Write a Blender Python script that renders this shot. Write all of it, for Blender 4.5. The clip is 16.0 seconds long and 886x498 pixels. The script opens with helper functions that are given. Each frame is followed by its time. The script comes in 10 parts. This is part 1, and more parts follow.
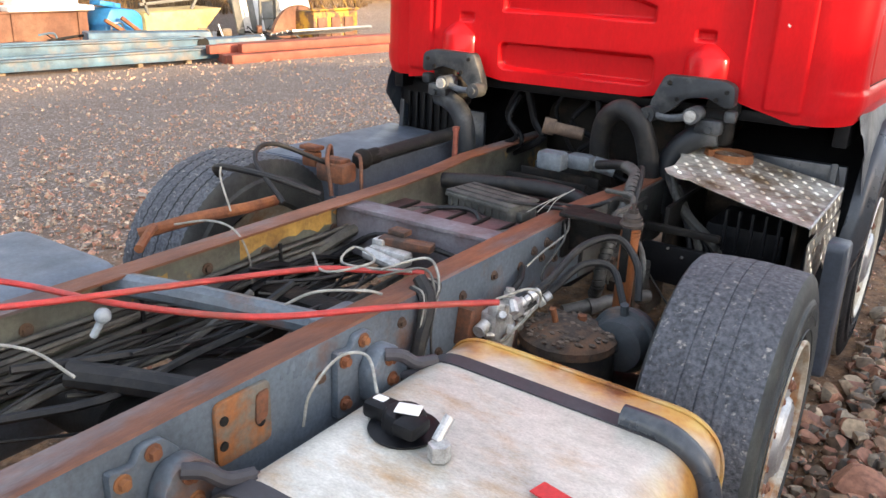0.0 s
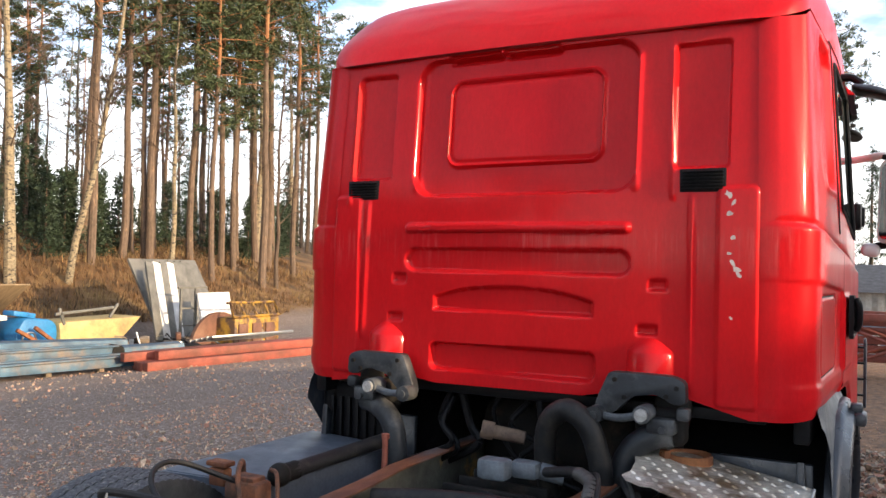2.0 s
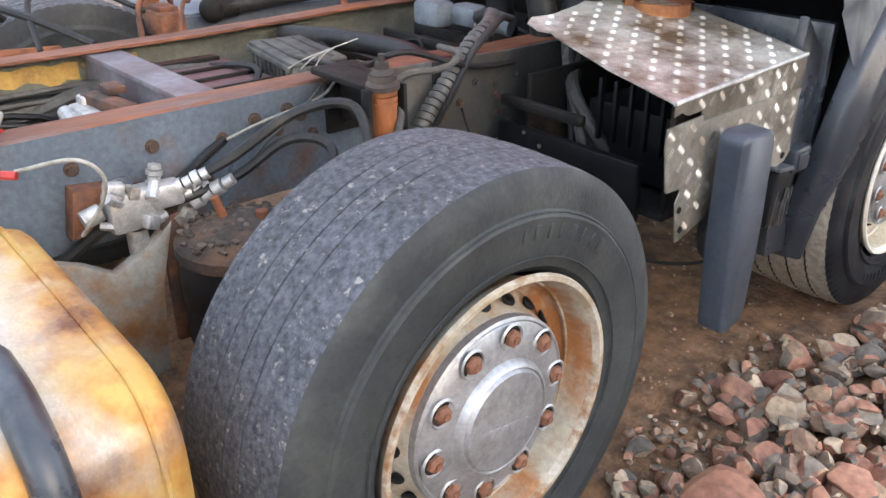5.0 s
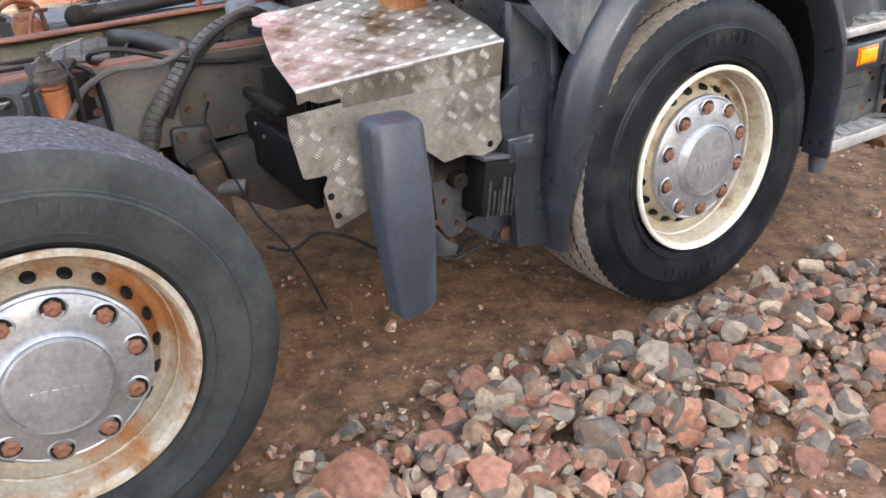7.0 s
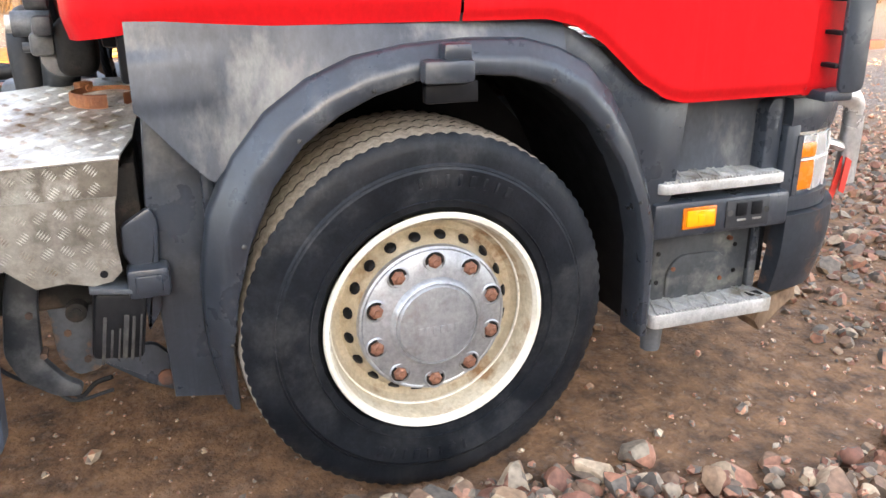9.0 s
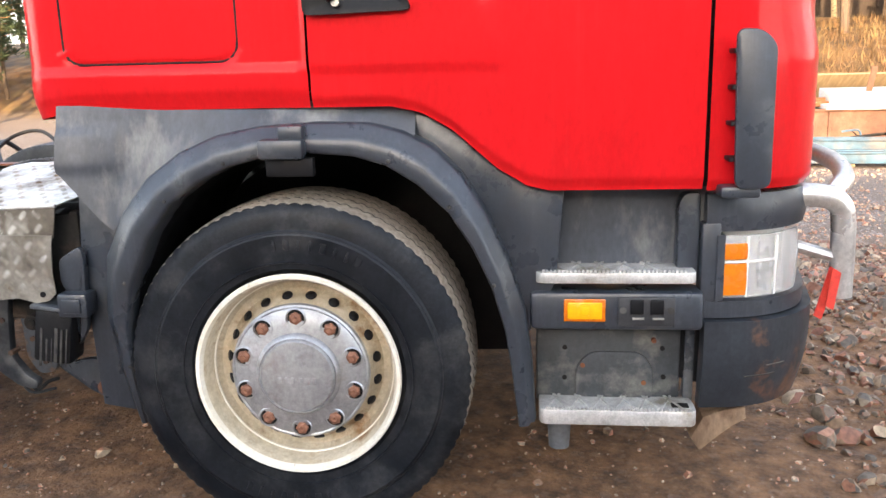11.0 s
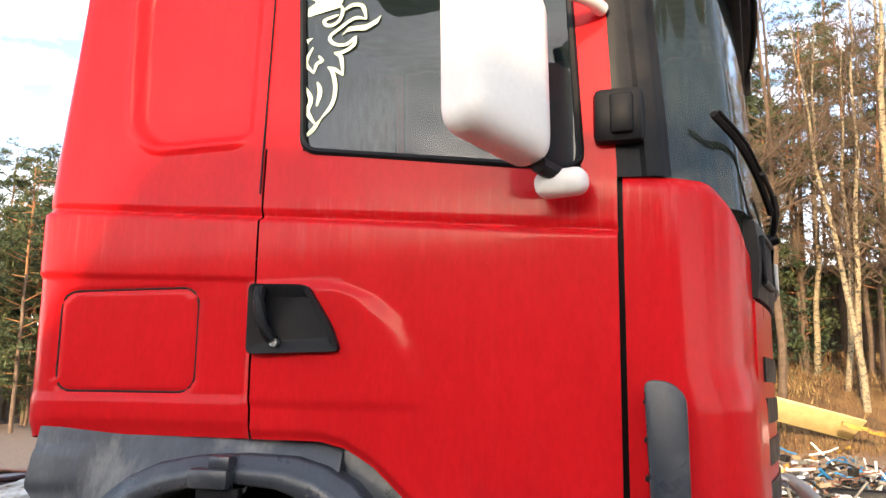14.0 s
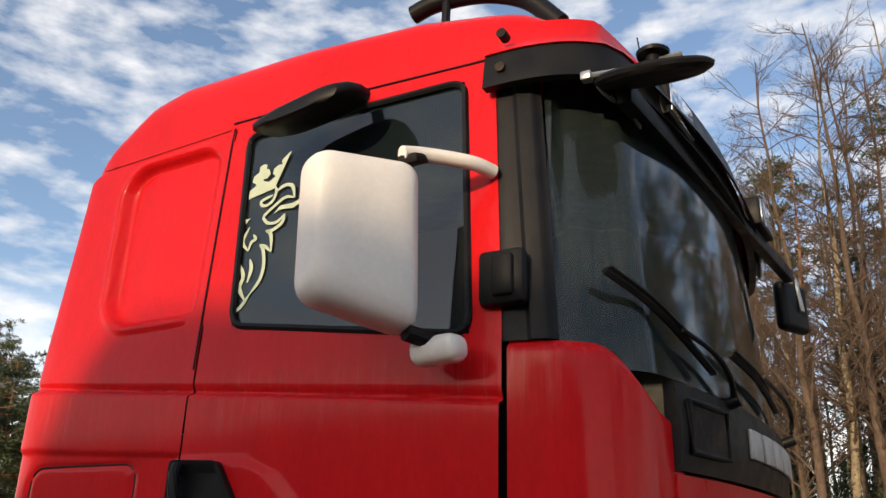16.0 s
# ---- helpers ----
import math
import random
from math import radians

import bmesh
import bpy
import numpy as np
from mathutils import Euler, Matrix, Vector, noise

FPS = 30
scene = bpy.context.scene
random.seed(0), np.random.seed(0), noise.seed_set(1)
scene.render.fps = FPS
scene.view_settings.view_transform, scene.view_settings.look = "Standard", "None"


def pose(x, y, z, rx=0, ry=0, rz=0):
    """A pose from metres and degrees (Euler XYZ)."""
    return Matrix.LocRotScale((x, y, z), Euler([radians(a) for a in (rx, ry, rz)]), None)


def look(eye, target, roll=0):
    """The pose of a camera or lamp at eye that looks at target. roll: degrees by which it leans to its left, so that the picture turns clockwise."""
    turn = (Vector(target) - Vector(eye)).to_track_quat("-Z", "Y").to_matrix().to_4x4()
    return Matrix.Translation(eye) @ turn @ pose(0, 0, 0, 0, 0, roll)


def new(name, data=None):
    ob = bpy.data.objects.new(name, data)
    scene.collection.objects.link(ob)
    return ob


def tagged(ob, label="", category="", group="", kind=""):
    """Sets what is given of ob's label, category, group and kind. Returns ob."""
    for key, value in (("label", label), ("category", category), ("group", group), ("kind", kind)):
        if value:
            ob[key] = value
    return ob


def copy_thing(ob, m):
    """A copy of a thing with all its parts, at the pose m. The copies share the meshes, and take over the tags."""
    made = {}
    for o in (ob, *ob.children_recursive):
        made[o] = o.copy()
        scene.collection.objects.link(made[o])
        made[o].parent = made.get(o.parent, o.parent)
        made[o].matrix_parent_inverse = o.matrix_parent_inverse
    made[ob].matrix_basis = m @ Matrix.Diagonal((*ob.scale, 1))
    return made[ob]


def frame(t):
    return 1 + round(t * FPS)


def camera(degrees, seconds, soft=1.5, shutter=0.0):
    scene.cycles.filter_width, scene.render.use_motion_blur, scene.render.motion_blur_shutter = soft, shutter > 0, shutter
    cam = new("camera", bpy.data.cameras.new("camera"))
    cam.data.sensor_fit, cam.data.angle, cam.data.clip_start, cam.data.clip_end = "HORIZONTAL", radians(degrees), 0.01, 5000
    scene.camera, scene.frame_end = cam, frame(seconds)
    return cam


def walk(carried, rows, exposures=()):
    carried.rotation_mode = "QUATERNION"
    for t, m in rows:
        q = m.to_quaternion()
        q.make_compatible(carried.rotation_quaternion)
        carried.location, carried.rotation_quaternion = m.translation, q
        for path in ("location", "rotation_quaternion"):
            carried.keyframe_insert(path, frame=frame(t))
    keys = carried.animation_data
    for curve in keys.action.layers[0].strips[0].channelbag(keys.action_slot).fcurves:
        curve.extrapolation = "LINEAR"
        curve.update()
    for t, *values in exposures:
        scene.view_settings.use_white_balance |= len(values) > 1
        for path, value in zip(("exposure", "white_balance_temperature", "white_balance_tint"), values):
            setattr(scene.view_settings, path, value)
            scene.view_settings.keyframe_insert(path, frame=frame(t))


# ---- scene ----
cam = camera(56.5, 16.0)
PATH = [
    (0, (1.638, -4.317, 1.827), (0.59, -2.75, 1.159), 2.1),
    (0.5, (1.504, -4.142, 1.836), (0.504, -2.489, 1.32), 1.6),
    (1, (1.454, -4.083, 1.833), (0.496, -2.357, 1.515), 1.5),
    (1.5, (1.454, -4.049, 1.848), (0.491, -2.297, 1.77), 1.0),
    (2, (1.433, -4.065, 1.785), (0.465, -2.315, 1.831), 1.3),
    (2.5, (1.476, -3.992, 1.736), (0.421, -2.308, 1.523), 1.3),
    (3, (1.646, -3.755, 1.7), (0.415, -2.234, 1.293), 1.3),
    (3.5, (1.753, -3.523, 1.667), (0.417, -2.125, 1.157), -0.5),
    (4, (1.803, -3.254, 1.655), (0.447, -1.924, 1.031), -2.4),
    (4.5, (1.992, -3.056, 1.568), (0.635, -1.793, 0.819), -1.0),
    (5, (2.193, -2.876, 1.506), (0.836, -1.706, 0.617), -0.1),
    (5.2, (2.261, -2.786, 1.47), (0.885, -1.645, 0.573), -0.5),
    (7.3, (3.032, -1.8, 1.444), (1.399, -1.002, 0.612), -4.2),
    (7.5, (3.058, -1.692, 1.413), (1.375, -0.953, 0.624), -3.6),
    (8, (3.1, -1.319, 1.433), (1.371, -0.668, 0.667), -1.8),
    (8.5, (3.062, -0.944, 1.418), (1.336, -0.266, 0.669), 0.1),
    (8.7, (3.068, -0.828, 1.425), (1.33, -0.14, 0.713), 0.1),
    (10.8, (3.401, 0.583, 1.371), (1.462, 0.421, 0.911), -0.6),
    (11, (3.421, 0.671, 1.368), (1.479, 0.458, 0.936), -1.4),
    (11.5, (3.346, 0.905, 1.348), (1.401, 0.627, 0.974), 0.5),
    (12, (3.286, 1.031, 1.384), (1.343, 0.665, 1.084), -1.1),
    (12.5, (3.283, 1.105, 1.394), (1.332, 0.687, 1.24), -1.3),
    (13, (3.291, 1.167, 1.418), (1.35, 0.684, 1.442), -1.1),
    (13.5, (3.325, 1.215, 1.407), (1.408, 0.676, 1.588), -0.4),
    (14, (3.341, 1.281, 1.421), (1.451, 0.717, 1.75), 0.7),
    (14.5, (3.313, 1.356, 1.413), (1.479, 0.737, 1.916), 1.3),
    (15, (3.201, 1.466, 1.427), (1.45, 0.724, 2.047), 1.4),
    (15.5, (3.109, 1.659, 1.447), (1.425, 0.819, 2.124), 1.0),
    (16, (3.034, 1.943, 1.468), (1.39, 1.04, 2.161), 1.4),
]
walk(cam, [(t, look(eye, target, roll)) for t, eye, target, roll in PATH],
     exposures=[(0, 2.5, 7050, 12), (0.5, 2.52, 6950, 12), (1, 2.35, 6800, 12), (1.5, 2.05, 6700, 12), (2, 1.68, 6650, 12), (2.5, 1.45, 6700, 12), (3, 1.9, 6800, 12), (3.5, 2.38, 6900, 12), (4, 2.65, 6950, 12), (5.2, 3, 6950, 12), (7.3, 3.05, 7000, 12), (8.7, 3.2, 7000, 12), (10.8, 3, 6950, 12), (12.5, 2.68, 6950, 12), (13.5, 2.46, 6950, 12), (14, 2.22, 6950, 12), (14.6, 1.62, 6950, 12), (15.2, 1, 6900, 12), (16, 0.8, 6900, 12)])
# light: low sun from the truck's right, open sky above
SUN_EL, SUN_AZ = radians(12.0), radians(3.5)
sun_from = Vector((math.cos(SUN_EL) * math.cos(SUN_AZ), -math.cos(SUN_EL) * math.sin(SUN_AZ), math.sin(SUN_EL)))
sun = new("sun", bpy.data.lights.new("sun", "SUN"))
sun.data.energy, sun.data.angle, sun.data.color = 2.2, radians(0.8), (1.0, 0.77, 0.50)
sun.matrix_world = look(sun_from * 60, (0, 0, 0))
world = bpy.data.worlds.new("sky")
scene.world = world
world.use_nodes = True
wn, wl = world.node_tree.nodes, world.node_tree.links
wn.clear()
w_sky = wn.new("ShaderNodeTexSky")
w_sky.sky_type, w_sky.sun_disc = "NISHITA", False
w_sky.sun_elevation, w_sky.sun_rotation = SUN_EL, radians(90) + SUN_AZ
w_sky.air_density, w_sky.dust_density, w_sky.ozone_density = 0.8, 1.7, 1.5
w_co = wn.new("ShaderNodeTexCoord")
w_map = wn.new("ShaderNodeMapping")
w_map.inputs["Scale"].default_value = (1.0, 1.0, 2.6)
w_no = wn.new("ShaderNodeTexNoise")
w_no.inputs["Scale"].default_value, w_no.inputs["Detail"].default_value, w_no.inputs["Roughness"].default_value = 12.5, 7.0, 0.52
w_ra = wn.new("ShaderNodeValToRGB")
w_ra.color_ramp.elements[0].position, w_ra.color_ramp.elements[1].position = 0.43, 0.72
w_mx = wn.new("ShaderNodeMix")
w_mx.data_type = "RGBA"
w_mx.inputs["B"].default_value = (3.8, 3.95, 4.15, 1.0)
w_bg = wn.new("ShaderNodeBackground")
w_bg.inputs["Strength"].default_value = 0.15
w_out = wn.new("ShaderNodeOutputWorld")
wl.new(w_co.outputs["Generated"], w_map.inputs["Vector"])
wl.new(w_map.outputs["Vector"], w_no.inputs["Vector"])
wl.new(w_no.outputs["Fac"], w_ra.inputs["Fac"])
w_se = wn.new("ShaderNodeSeparateXYZ")
wl.new(w_co.outputs["Generated"], w_se.inputs["Vector"])
w_hz = wn.new("ShaderNodeMapRange")
w_hz.inputs["From Min"].default_value, w_hz.inputs["From Max"].default_value = 0.28, 0.03
w_hz.inputs["To Max"].default_value = 0.66
wl.new(w_se.outputs["Z"], w_hz.inputs["Value"])
w_haze = wn.new("ShaderNodeMix")
w_haze.data_type = "RGBA"
w_haze.inputs["B"].default_value = (7.4, 7.2, 6.9, 1.0)
wl.new(w_ra.outputs["Color"], w_mx.inputs["Factor"])
wl.new(w_sky.outputs["Color"], w_mx.inputs["A"])
wl.new(w_hz.outputs["Result"], w_haze.inputs["Factor"])
wl.new(w_mx.outputs["Result"], w_haze.inputs["A"])
wl.new(w_haze.outputs["Result"], w_bg.inputs["Color"])
wl.new(w_bg.outputs["Background"], w_out.inputs["Surface"])


# ---- materials ----
def surf(name, base, second=None, scale=6.0, rough=0.6, metal=0.0, bump=0.0, bump_scale=60.0, stain=None, stain_scale=2.0,
         stain_at=0.6, stain_soft=0.12, coat=0.0, coat_rough=0.08, island=0.0, spread=0.0, stretch=(1, 1, 1), spec=0.5, rough_var=0.1, bump_dist=0.01, grime=0.3, streak=None, drips=None):
    """A procedural surface: two tones mixed by fine noise, an optional stain at a larger scale, bump and uneven gloss."""
    m = bpy.data.materials.new(name)
    m.use_nodes = True
    n, l = m.node_tree.nodes, m.node_tree.links
    bsdf = n["Principled BSDF"]
    co = n.new("ShaderNodeTexCoord")
    mp = n.new("ShaderNodeMapping")
    mp.inputs["Scale"].default_value = stretch
    l.new(co.outputs["Object"], mp.inputs["Vector"])

    def noise_node(sc, detail=6.0, rgh=0.6):
        t = n.new("ShaderNodeTexNoise")
        t.inputs["Scale"].default_value, t.inputs["Detail"].default_value, t.inputs["Roughness"].default_value = sc, detail, rgh
        l.new(mp.outputs["Vector"], t.inputs["Vector"])
        return t

    def ramp(src, lo, hi):
        r = n.new("ShaderNodeMapRange")
        r.inputs["From Min"].default_value, r.inputs["From Max"].default_value = lo, hi
        l.new(src, r.inputs["Value"])
        return r.outputs["Result"]

    def mix(fac, a, b):
        x = n.new("ShaderNodeMix")
        x.data_type = "RGBA"
        if isinstance(fac, float):
            x.inputs["Factor"].default_value = fac
        else:
            l.new(fac, x.inputs["Factor"])
        for key, v in (("A", a), ("B", b)):
            if isinstance(v, tuple):
                x.inputs[key].default_value = (*v, 1)
            else:
                l.new(v, x.inputs[key])
        return x.outputs["Result"]

    fine = noise_node(scale)
    col = mix(ramp(fine.outputs["Fac"], 0.35, 0.65), base, second or tuple(c * 0.8 for c in base))
    if stain:
        big = noise_node(stain_scale, 8.0, 0.65)
        fac = ramp(big.outputs["Fac"], stain_at - stain_soft, stain_at + stain_soft)
        col = mix(fac, col, stain)
    if spread:
        if island:
            ge = n.new("ShaderNodeNewGeometry")
            rnd = ge.outputs["Random Per Island"]
        else:
            oi = n.new("ShaderNodeObjectInfo")
            rnd = oi.outputs["Random"]
        hs = n.new("ShaderNodeHueSaturation")
        l.new(col, hs.inputs["Color"])
        mr = n.new("ShaderNodeMapRange")
        mr.inputs["To Min"].default_value, mr.inputs["To Max"].default_value = 1 - spread, 1 + spread
        l.new(rnd, mr.inputs["Value"])
        l.new(mr.outputs["Result"], hs.inputs["Value"])
        col = hs.outputs["Color"]
    if streak:
        # thin vertical runs left by rain on dusty paint
        sm = n.new("ShaderNodeMapping")
        sm.inputs["Scale"].default_value = (1, 1, 0.045)
        l.new(co.outputs["Object"], sm.inputs["Vector"])
        sn, sb = noise_node(75.0, 4.0, 0.6), noise_node(2.6, 3.0)
        l.new(sm.outputs["Vector"], sn.inputs["Vector"])
        mu = n.new("ShaderNodeMath")
        mu.operation = "MULTIPLY"
        l.new(ramp(sn.outputs["Fac"], 0.48, 2.2), mu.inputs[0])
        l.new(ramp(sb.outputs["Fac"], 0.42, 0.85), mu.inputs[1])
        col = mix(mu.outputs["Value"], col, streak)
    if drips:
        # pale dried drips within a band of height
        lo, hi, tint = drips
        dm = n.new("ShaderNodeMapping")
        dm.inputs["Scale"].default_value = (1, 1, 0.06)
        ge = n.new("ShaderNodeNewGeometry")
        l.new(ge.outputs["Position"], dm.inputs["Vector"])
        dn, db = noise_node(60.0, 3.0, 0.6), noise_node(1.7, 3.0)
        l.new(dm.outputs["Vector"], dn.inputs["Vector"])
        se = n.new("ShaderNodeSeparateXYZ")
        l.new(ge.outputs["Position"], se.inputs["Vector"])
        fac = ramp(dn.outputs["Fac"], 0.50, 1.5)
        for other in (ramp(se.outputs["Z"], lo, lo + 0.16), ramp(se.outputs["Z"], hi + 0.02, hi - 0.02), ramp(db.outputs["Fac"], 0.36, 0.62)):
            pr = n.new("ShaderNodeMath")
            pr.operation = "MULTIPLY"
            l.new(fac, pr.inputs[0])
            l.new(other, pr.inputs[1])
            fac = pr.outputs["Value"]
        col = mix(fac, col, tint)
    if grime:
        # uneven dirt: broad patches and fine specks that lighten and darken the surface
        for sc, lo, hi in ((1.9, 1 - grime, 1 + 0.5 * grime), (max(70.0, 6 * scale), 1 - 0.6 * grime, 1 + 0.6 * grime)):
            gn = noise_node(sc, 9.0, 0.72)
            gm = n.new("ShaderNodeMapRange")
            gm.inputs["From Min"].default_value, gm.inputs["From Max"].default_value = 0.34, 0.66
            gm.inputs["To Min"].default_value, gm.inputs["To Max"].default_value = lo, hi
            l.new(gn.outputs["Fac"], gm.inputs["Value"])
            gh = n.new("ShaderNodeHueSaturation")
            l.new(gm.outputs["Result"], gh.inputs["Value"])
            l.new(col, gh.inputs["Color"])
            col = gh.outputs["Color"]
    l.new(col, bsdf.inputs["Base Color"])
    rr = n.new("ShaderNodeMapRange")
    rr.inputs["From Min"].default_value, rr.inputs["From Max"].default_value = 0.3, 0.7
    rr.inputs["To Min"].default_value, rr.inputs["To Max"].default_value = max(0.02, rough - rough_var), min(1.0, rough + rough_var)
    l.new(fine.outputs["Fac"], rr.inputs["Value"])
    l.new(rr.outputs["Result"], bsdf.inputs["Roughness"])
    bsdf.inputs["Metallic"].default_value = metal
    bsdf.inputs["Specular IOR Level"].default_value = spec
    bsdf.inputs["Coat Weight"].default_value = coat
    bsdf.inputs["Coat Roughness"].default_value = coat_rough
    if bump:
        bn = noise_node(bump_scale, 5.0)
        b = n.new("ShaderNodeBump")
        b.inputs["Strength"].default_value, b.inputs["Distance"].default_value = bump, bump_dist
        l.new(bn.outputs["Fac"], b.inputs["Height"])
        l.new(b.outputs["Normal"], bsdf.inputs["Normal"])
    return m


RED = surf("red_paint", (0.60, 0.010, 0.014), (0.53, 0.008, 0.011), 1.6, 0.33, bump=0.03, bump_scale=260, stain=(0.52, 0.012, 0.018),
           stain_scale=1.1, stain_at=0.66, stain_soft=0.1, grime=0.12, streak=(0.66, 0.06, 0.06), drips=(1.74, 1.95, (0.72, 0.22, 0.20)), coat=0.24, coat_rough=0.09, spec=0.05, rough_var=0.08, stretch=(1, 1, 0.4))
RED_DARK = surf("red_paint_worn", (0.36, 0.012, 0.014), (0.28, 0.01, 0.012), 5, 0.5)
PLASTIC = surf("grey_plastic", (0.034, 0.042, 0.054), (0.025, 0.031, 0.040), 9, 0.32, spec=0.6, bump=0.08, bump_scale=420, stain=(0.12, 0.125, 0.125),
               stain_scale=3.4, stain_at=0.64, stain_soft=0.09, streak=(0.30, 0.30, 0.29))
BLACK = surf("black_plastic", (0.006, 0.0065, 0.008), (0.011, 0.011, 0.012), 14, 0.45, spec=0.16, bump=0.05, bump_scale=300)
DARK = surf("sooty_metal", (0.007, 0.007, 0.007), (0.018, 0.016, 0.014), 9, 0.7, spec=0.2, bump=0.3, bump_scale=60, stain=(0.09, 0.06, 0.04), stain_scale=5,
            stain_at=0.66)
PANEL = surf("dusty_grey_panel", (0.060, 0.069, 0.083), (0.038, 0.045, 0.056), 7, 0.42, spec=0.5, bump=0.06, bump_scale=300, stain=(0.22, 0.215, 0.20), stain_scale=4.0, stain_at=0.6, stain_soft=0.1, stretch=(1, 1, 0.5))
FRAME = surf("frame_paint", (0.125, 0.155, 0.185), (0.092, 0.114, 0.136), 5, 0.36, bump=0.06, bump_scale=60, stain=(0.15, 0.066, 0.030),
             stain_scale=3.6, stain_at=0.60, stain_soft=0.07, grime=0.4, streak=(0.20, 0.085, 0.035))
FRAME_IN = surf("frame_paint_inside", (0.15, 0.155, 0.125), (0.09, 0.09, 0.075), 6, 0.7, bump=0.2, bump_scale=80, stain=(0.50, 0.32, 0.10),
                stain_scale=2.3, stain_at=0.6, stain_soft=0.03)
RUST = surf("rust", (0.22, 0.075, 0.028), (0.13, 0.045, 0.022), 10, 0.85, bump=0.35, bump_scale=70, stain=(0.34, 0.14, 0.045), stain_scale=4, stain_at=0.6)
RUST_TOP = surf("rusted_flange", (0.205, 0.074, 0.034), (0.105, 0.040, 0.023), 9, 0.62, bump=0.25, bump_scale=90, stain=(0.135, 0.15, 0.165),
                stain_scale=3.4, stain_at=0.585, stain_soft=0.08, stretch=(1, 0.28, 1))
ORANGE_RUST = surf("orange_rust", (0.24, 0.085, 0.035), (0.12, 0.05, 0.028), 14, 0.8, stain=(0.05, 0.035, 0.028), stain_scale=7, stain_at=0.56, bump=0.3, bump_scale=80)
TANK = surf("stained_aluminium", (0.60, 0.58, 0.52), (0.50, 0.48, 0.42), 24, 0.40, metal=0.25, bump=0.04, bump_scale=120,
            stain=(0.44, 0.25, 0.09), stain_scale=2.6, stain_at=0.6, stain_soft=0.09, stretch=(0.8, 1.5, 1))
CHEQUER = surf("chequer_aluminium", (0.74, 0.72, 0.67), (0.56, 0.53, 0.45), 9, 0.4, metal=0.5, stain=(0.15, 0.10, 0.055), stain_scale=5.0,
               stain_at=0.51, stain_soft=0.10, bump=0.06, bump_scale=150)
# rust runs along the tank's front weld and outer edge
def run_rust(m):
    n, l = m.node_tree.nodes, m.node_tree.links
    b = n["Principled BSDF"]
    co = [x for x in n if x.bl_idname == "ShaderNodeTexCoord"][0]
    old = b.inputs["Base Color"].links[0].from_socket
    se = n.new("ShaderNodeSeparateXYZ")
    l.new(co.outputs["Object"], se.inputs["Vector"])
    no = n.new("ShaderNodeTexNoise")
    no.inputs["Scale"].default_value, no.inputs["Detail"].default_value = 7.0, 8.0
    l.new(co.outputs["Object"], no.inputs["Vector"])
    total = None
    for ax, a, c in (("Y", -2.78, -2.60), ("X", 1.14, 1.27)):
        mr = n.new("ShaderNodeMapRange")
        mr.inputs["From Min"].default_value, mr.inputs["From Max"].default_value = a, c
        l.new(se.outputs[ax], mr.inputs["Value"])
        if total is None:
            total = mr.outputs["Result"]
        else:
            mm = n.new("ShaderNodeMath")
            mm.operation = "MAXIMUM"
            l.new(total, mm.inputs[0])
            l.new(mr.outputs["Result"], mm.inputs[1])
            total = mm.outputs[0]
    mu = n.new("ShaderNodeMath")
    mu.operation = "MULTIPLY"
    l.new(total, mu.inputs[0])
    l.new(no.outputs["Fac"], mu.inputs[1])
    fr = n.new("ShaderNodeMapRange")
    fr.inputs["From Min"].default_value, fr.inputs["From Max"].default_value = 0.16, 0.46
    l.new(mu.outputs[0], fr.inputs["Value"])
    x = n.new("ShaderNodeMix")
    x.data_type = "RGBA"
    l.new(fr.outputs["Result"], x.inputs["Factor"])
    l.new(old, x.inputs["A"])
    # yellow seepage with darker rust blotches in it
    bl = n.new("ShaderNodeTexNoise")
    bl.inputs["Scale"].default_value, bl.inputs["Detail"].default_value, bl.inputs["Roughness"].default_value = 5.5, 7.0, 0.65
    l.new(co.outputs["Object"], bl.inputs["Vector"])
    br = n.new("ShaderNodeValToRGB")
    br.color_ramp.elements[0].position, br.color_ramp.elements[0].color = 0.40, (0.56, 0.35, 0.10, 1)
    br.color_ramp.elements[1].position, br.color_ramp.elements[1].color = 0.64, (0.15, 0.050, 0.016, 1)
    mid = br.color_ramp.elements.new(0.53)
    mid.color = (0.42, 0.19, 0.045, 1)
    l.new(bl.outputs["Fac"], br.inputs["Fac"])
    l.new(br.outputs["Color"], x.inputs["B"])
    l.new(x.outputs["Result"], b.inputs["Base Color"])


run_rust(TANK)
ALU = surf("cast_aluminium", (0.58, 0.58, 0.57), (0.38, 0.37, 0.35), 40, 0.5, metal=0.6, bump=0.1, bump_scale=160)
HUB = surf("hub_cover_steel", (0.46, 0.465, 0.47), (0.37, 0.375, 0.38), 12, 0.47, metal=0.7, bump=0.03, bump_scale=200, stain=(0.30, 0.25, 0.2),
           stain_scale=6, stain_at=0.68)
RIM = surf("cream_rim", (0.56, 0.49, 0.36), (0.46, 0.38, 0.26), 12, 0.45, bump=0.06, bump_scale=120, stain=(0.26, 0.15, 0.07), stain_scale=7,
           stain_at=0.6, stain_soft=0.06)
LIP = surf("white_rim_edge", (0.78, 0.74, 0.64), (0.66, 0.60, 0.48), 16, 0.32, coat=0.3, stain=(0.24, 0.14, 0.07), stain_scale=11, stain_at=0.66, stain_soft=0.05, grime=0.15)
LIP_RUST = surf("rust_eaten_rim_edge", (0.52, 0.49, 0.42), (0.34, 0.24, 0.13), 12, 0.6, stain=(0.22, 0.10, 0.035), stain_scale=8, stain_at=0.55, stain_soft=0.06)
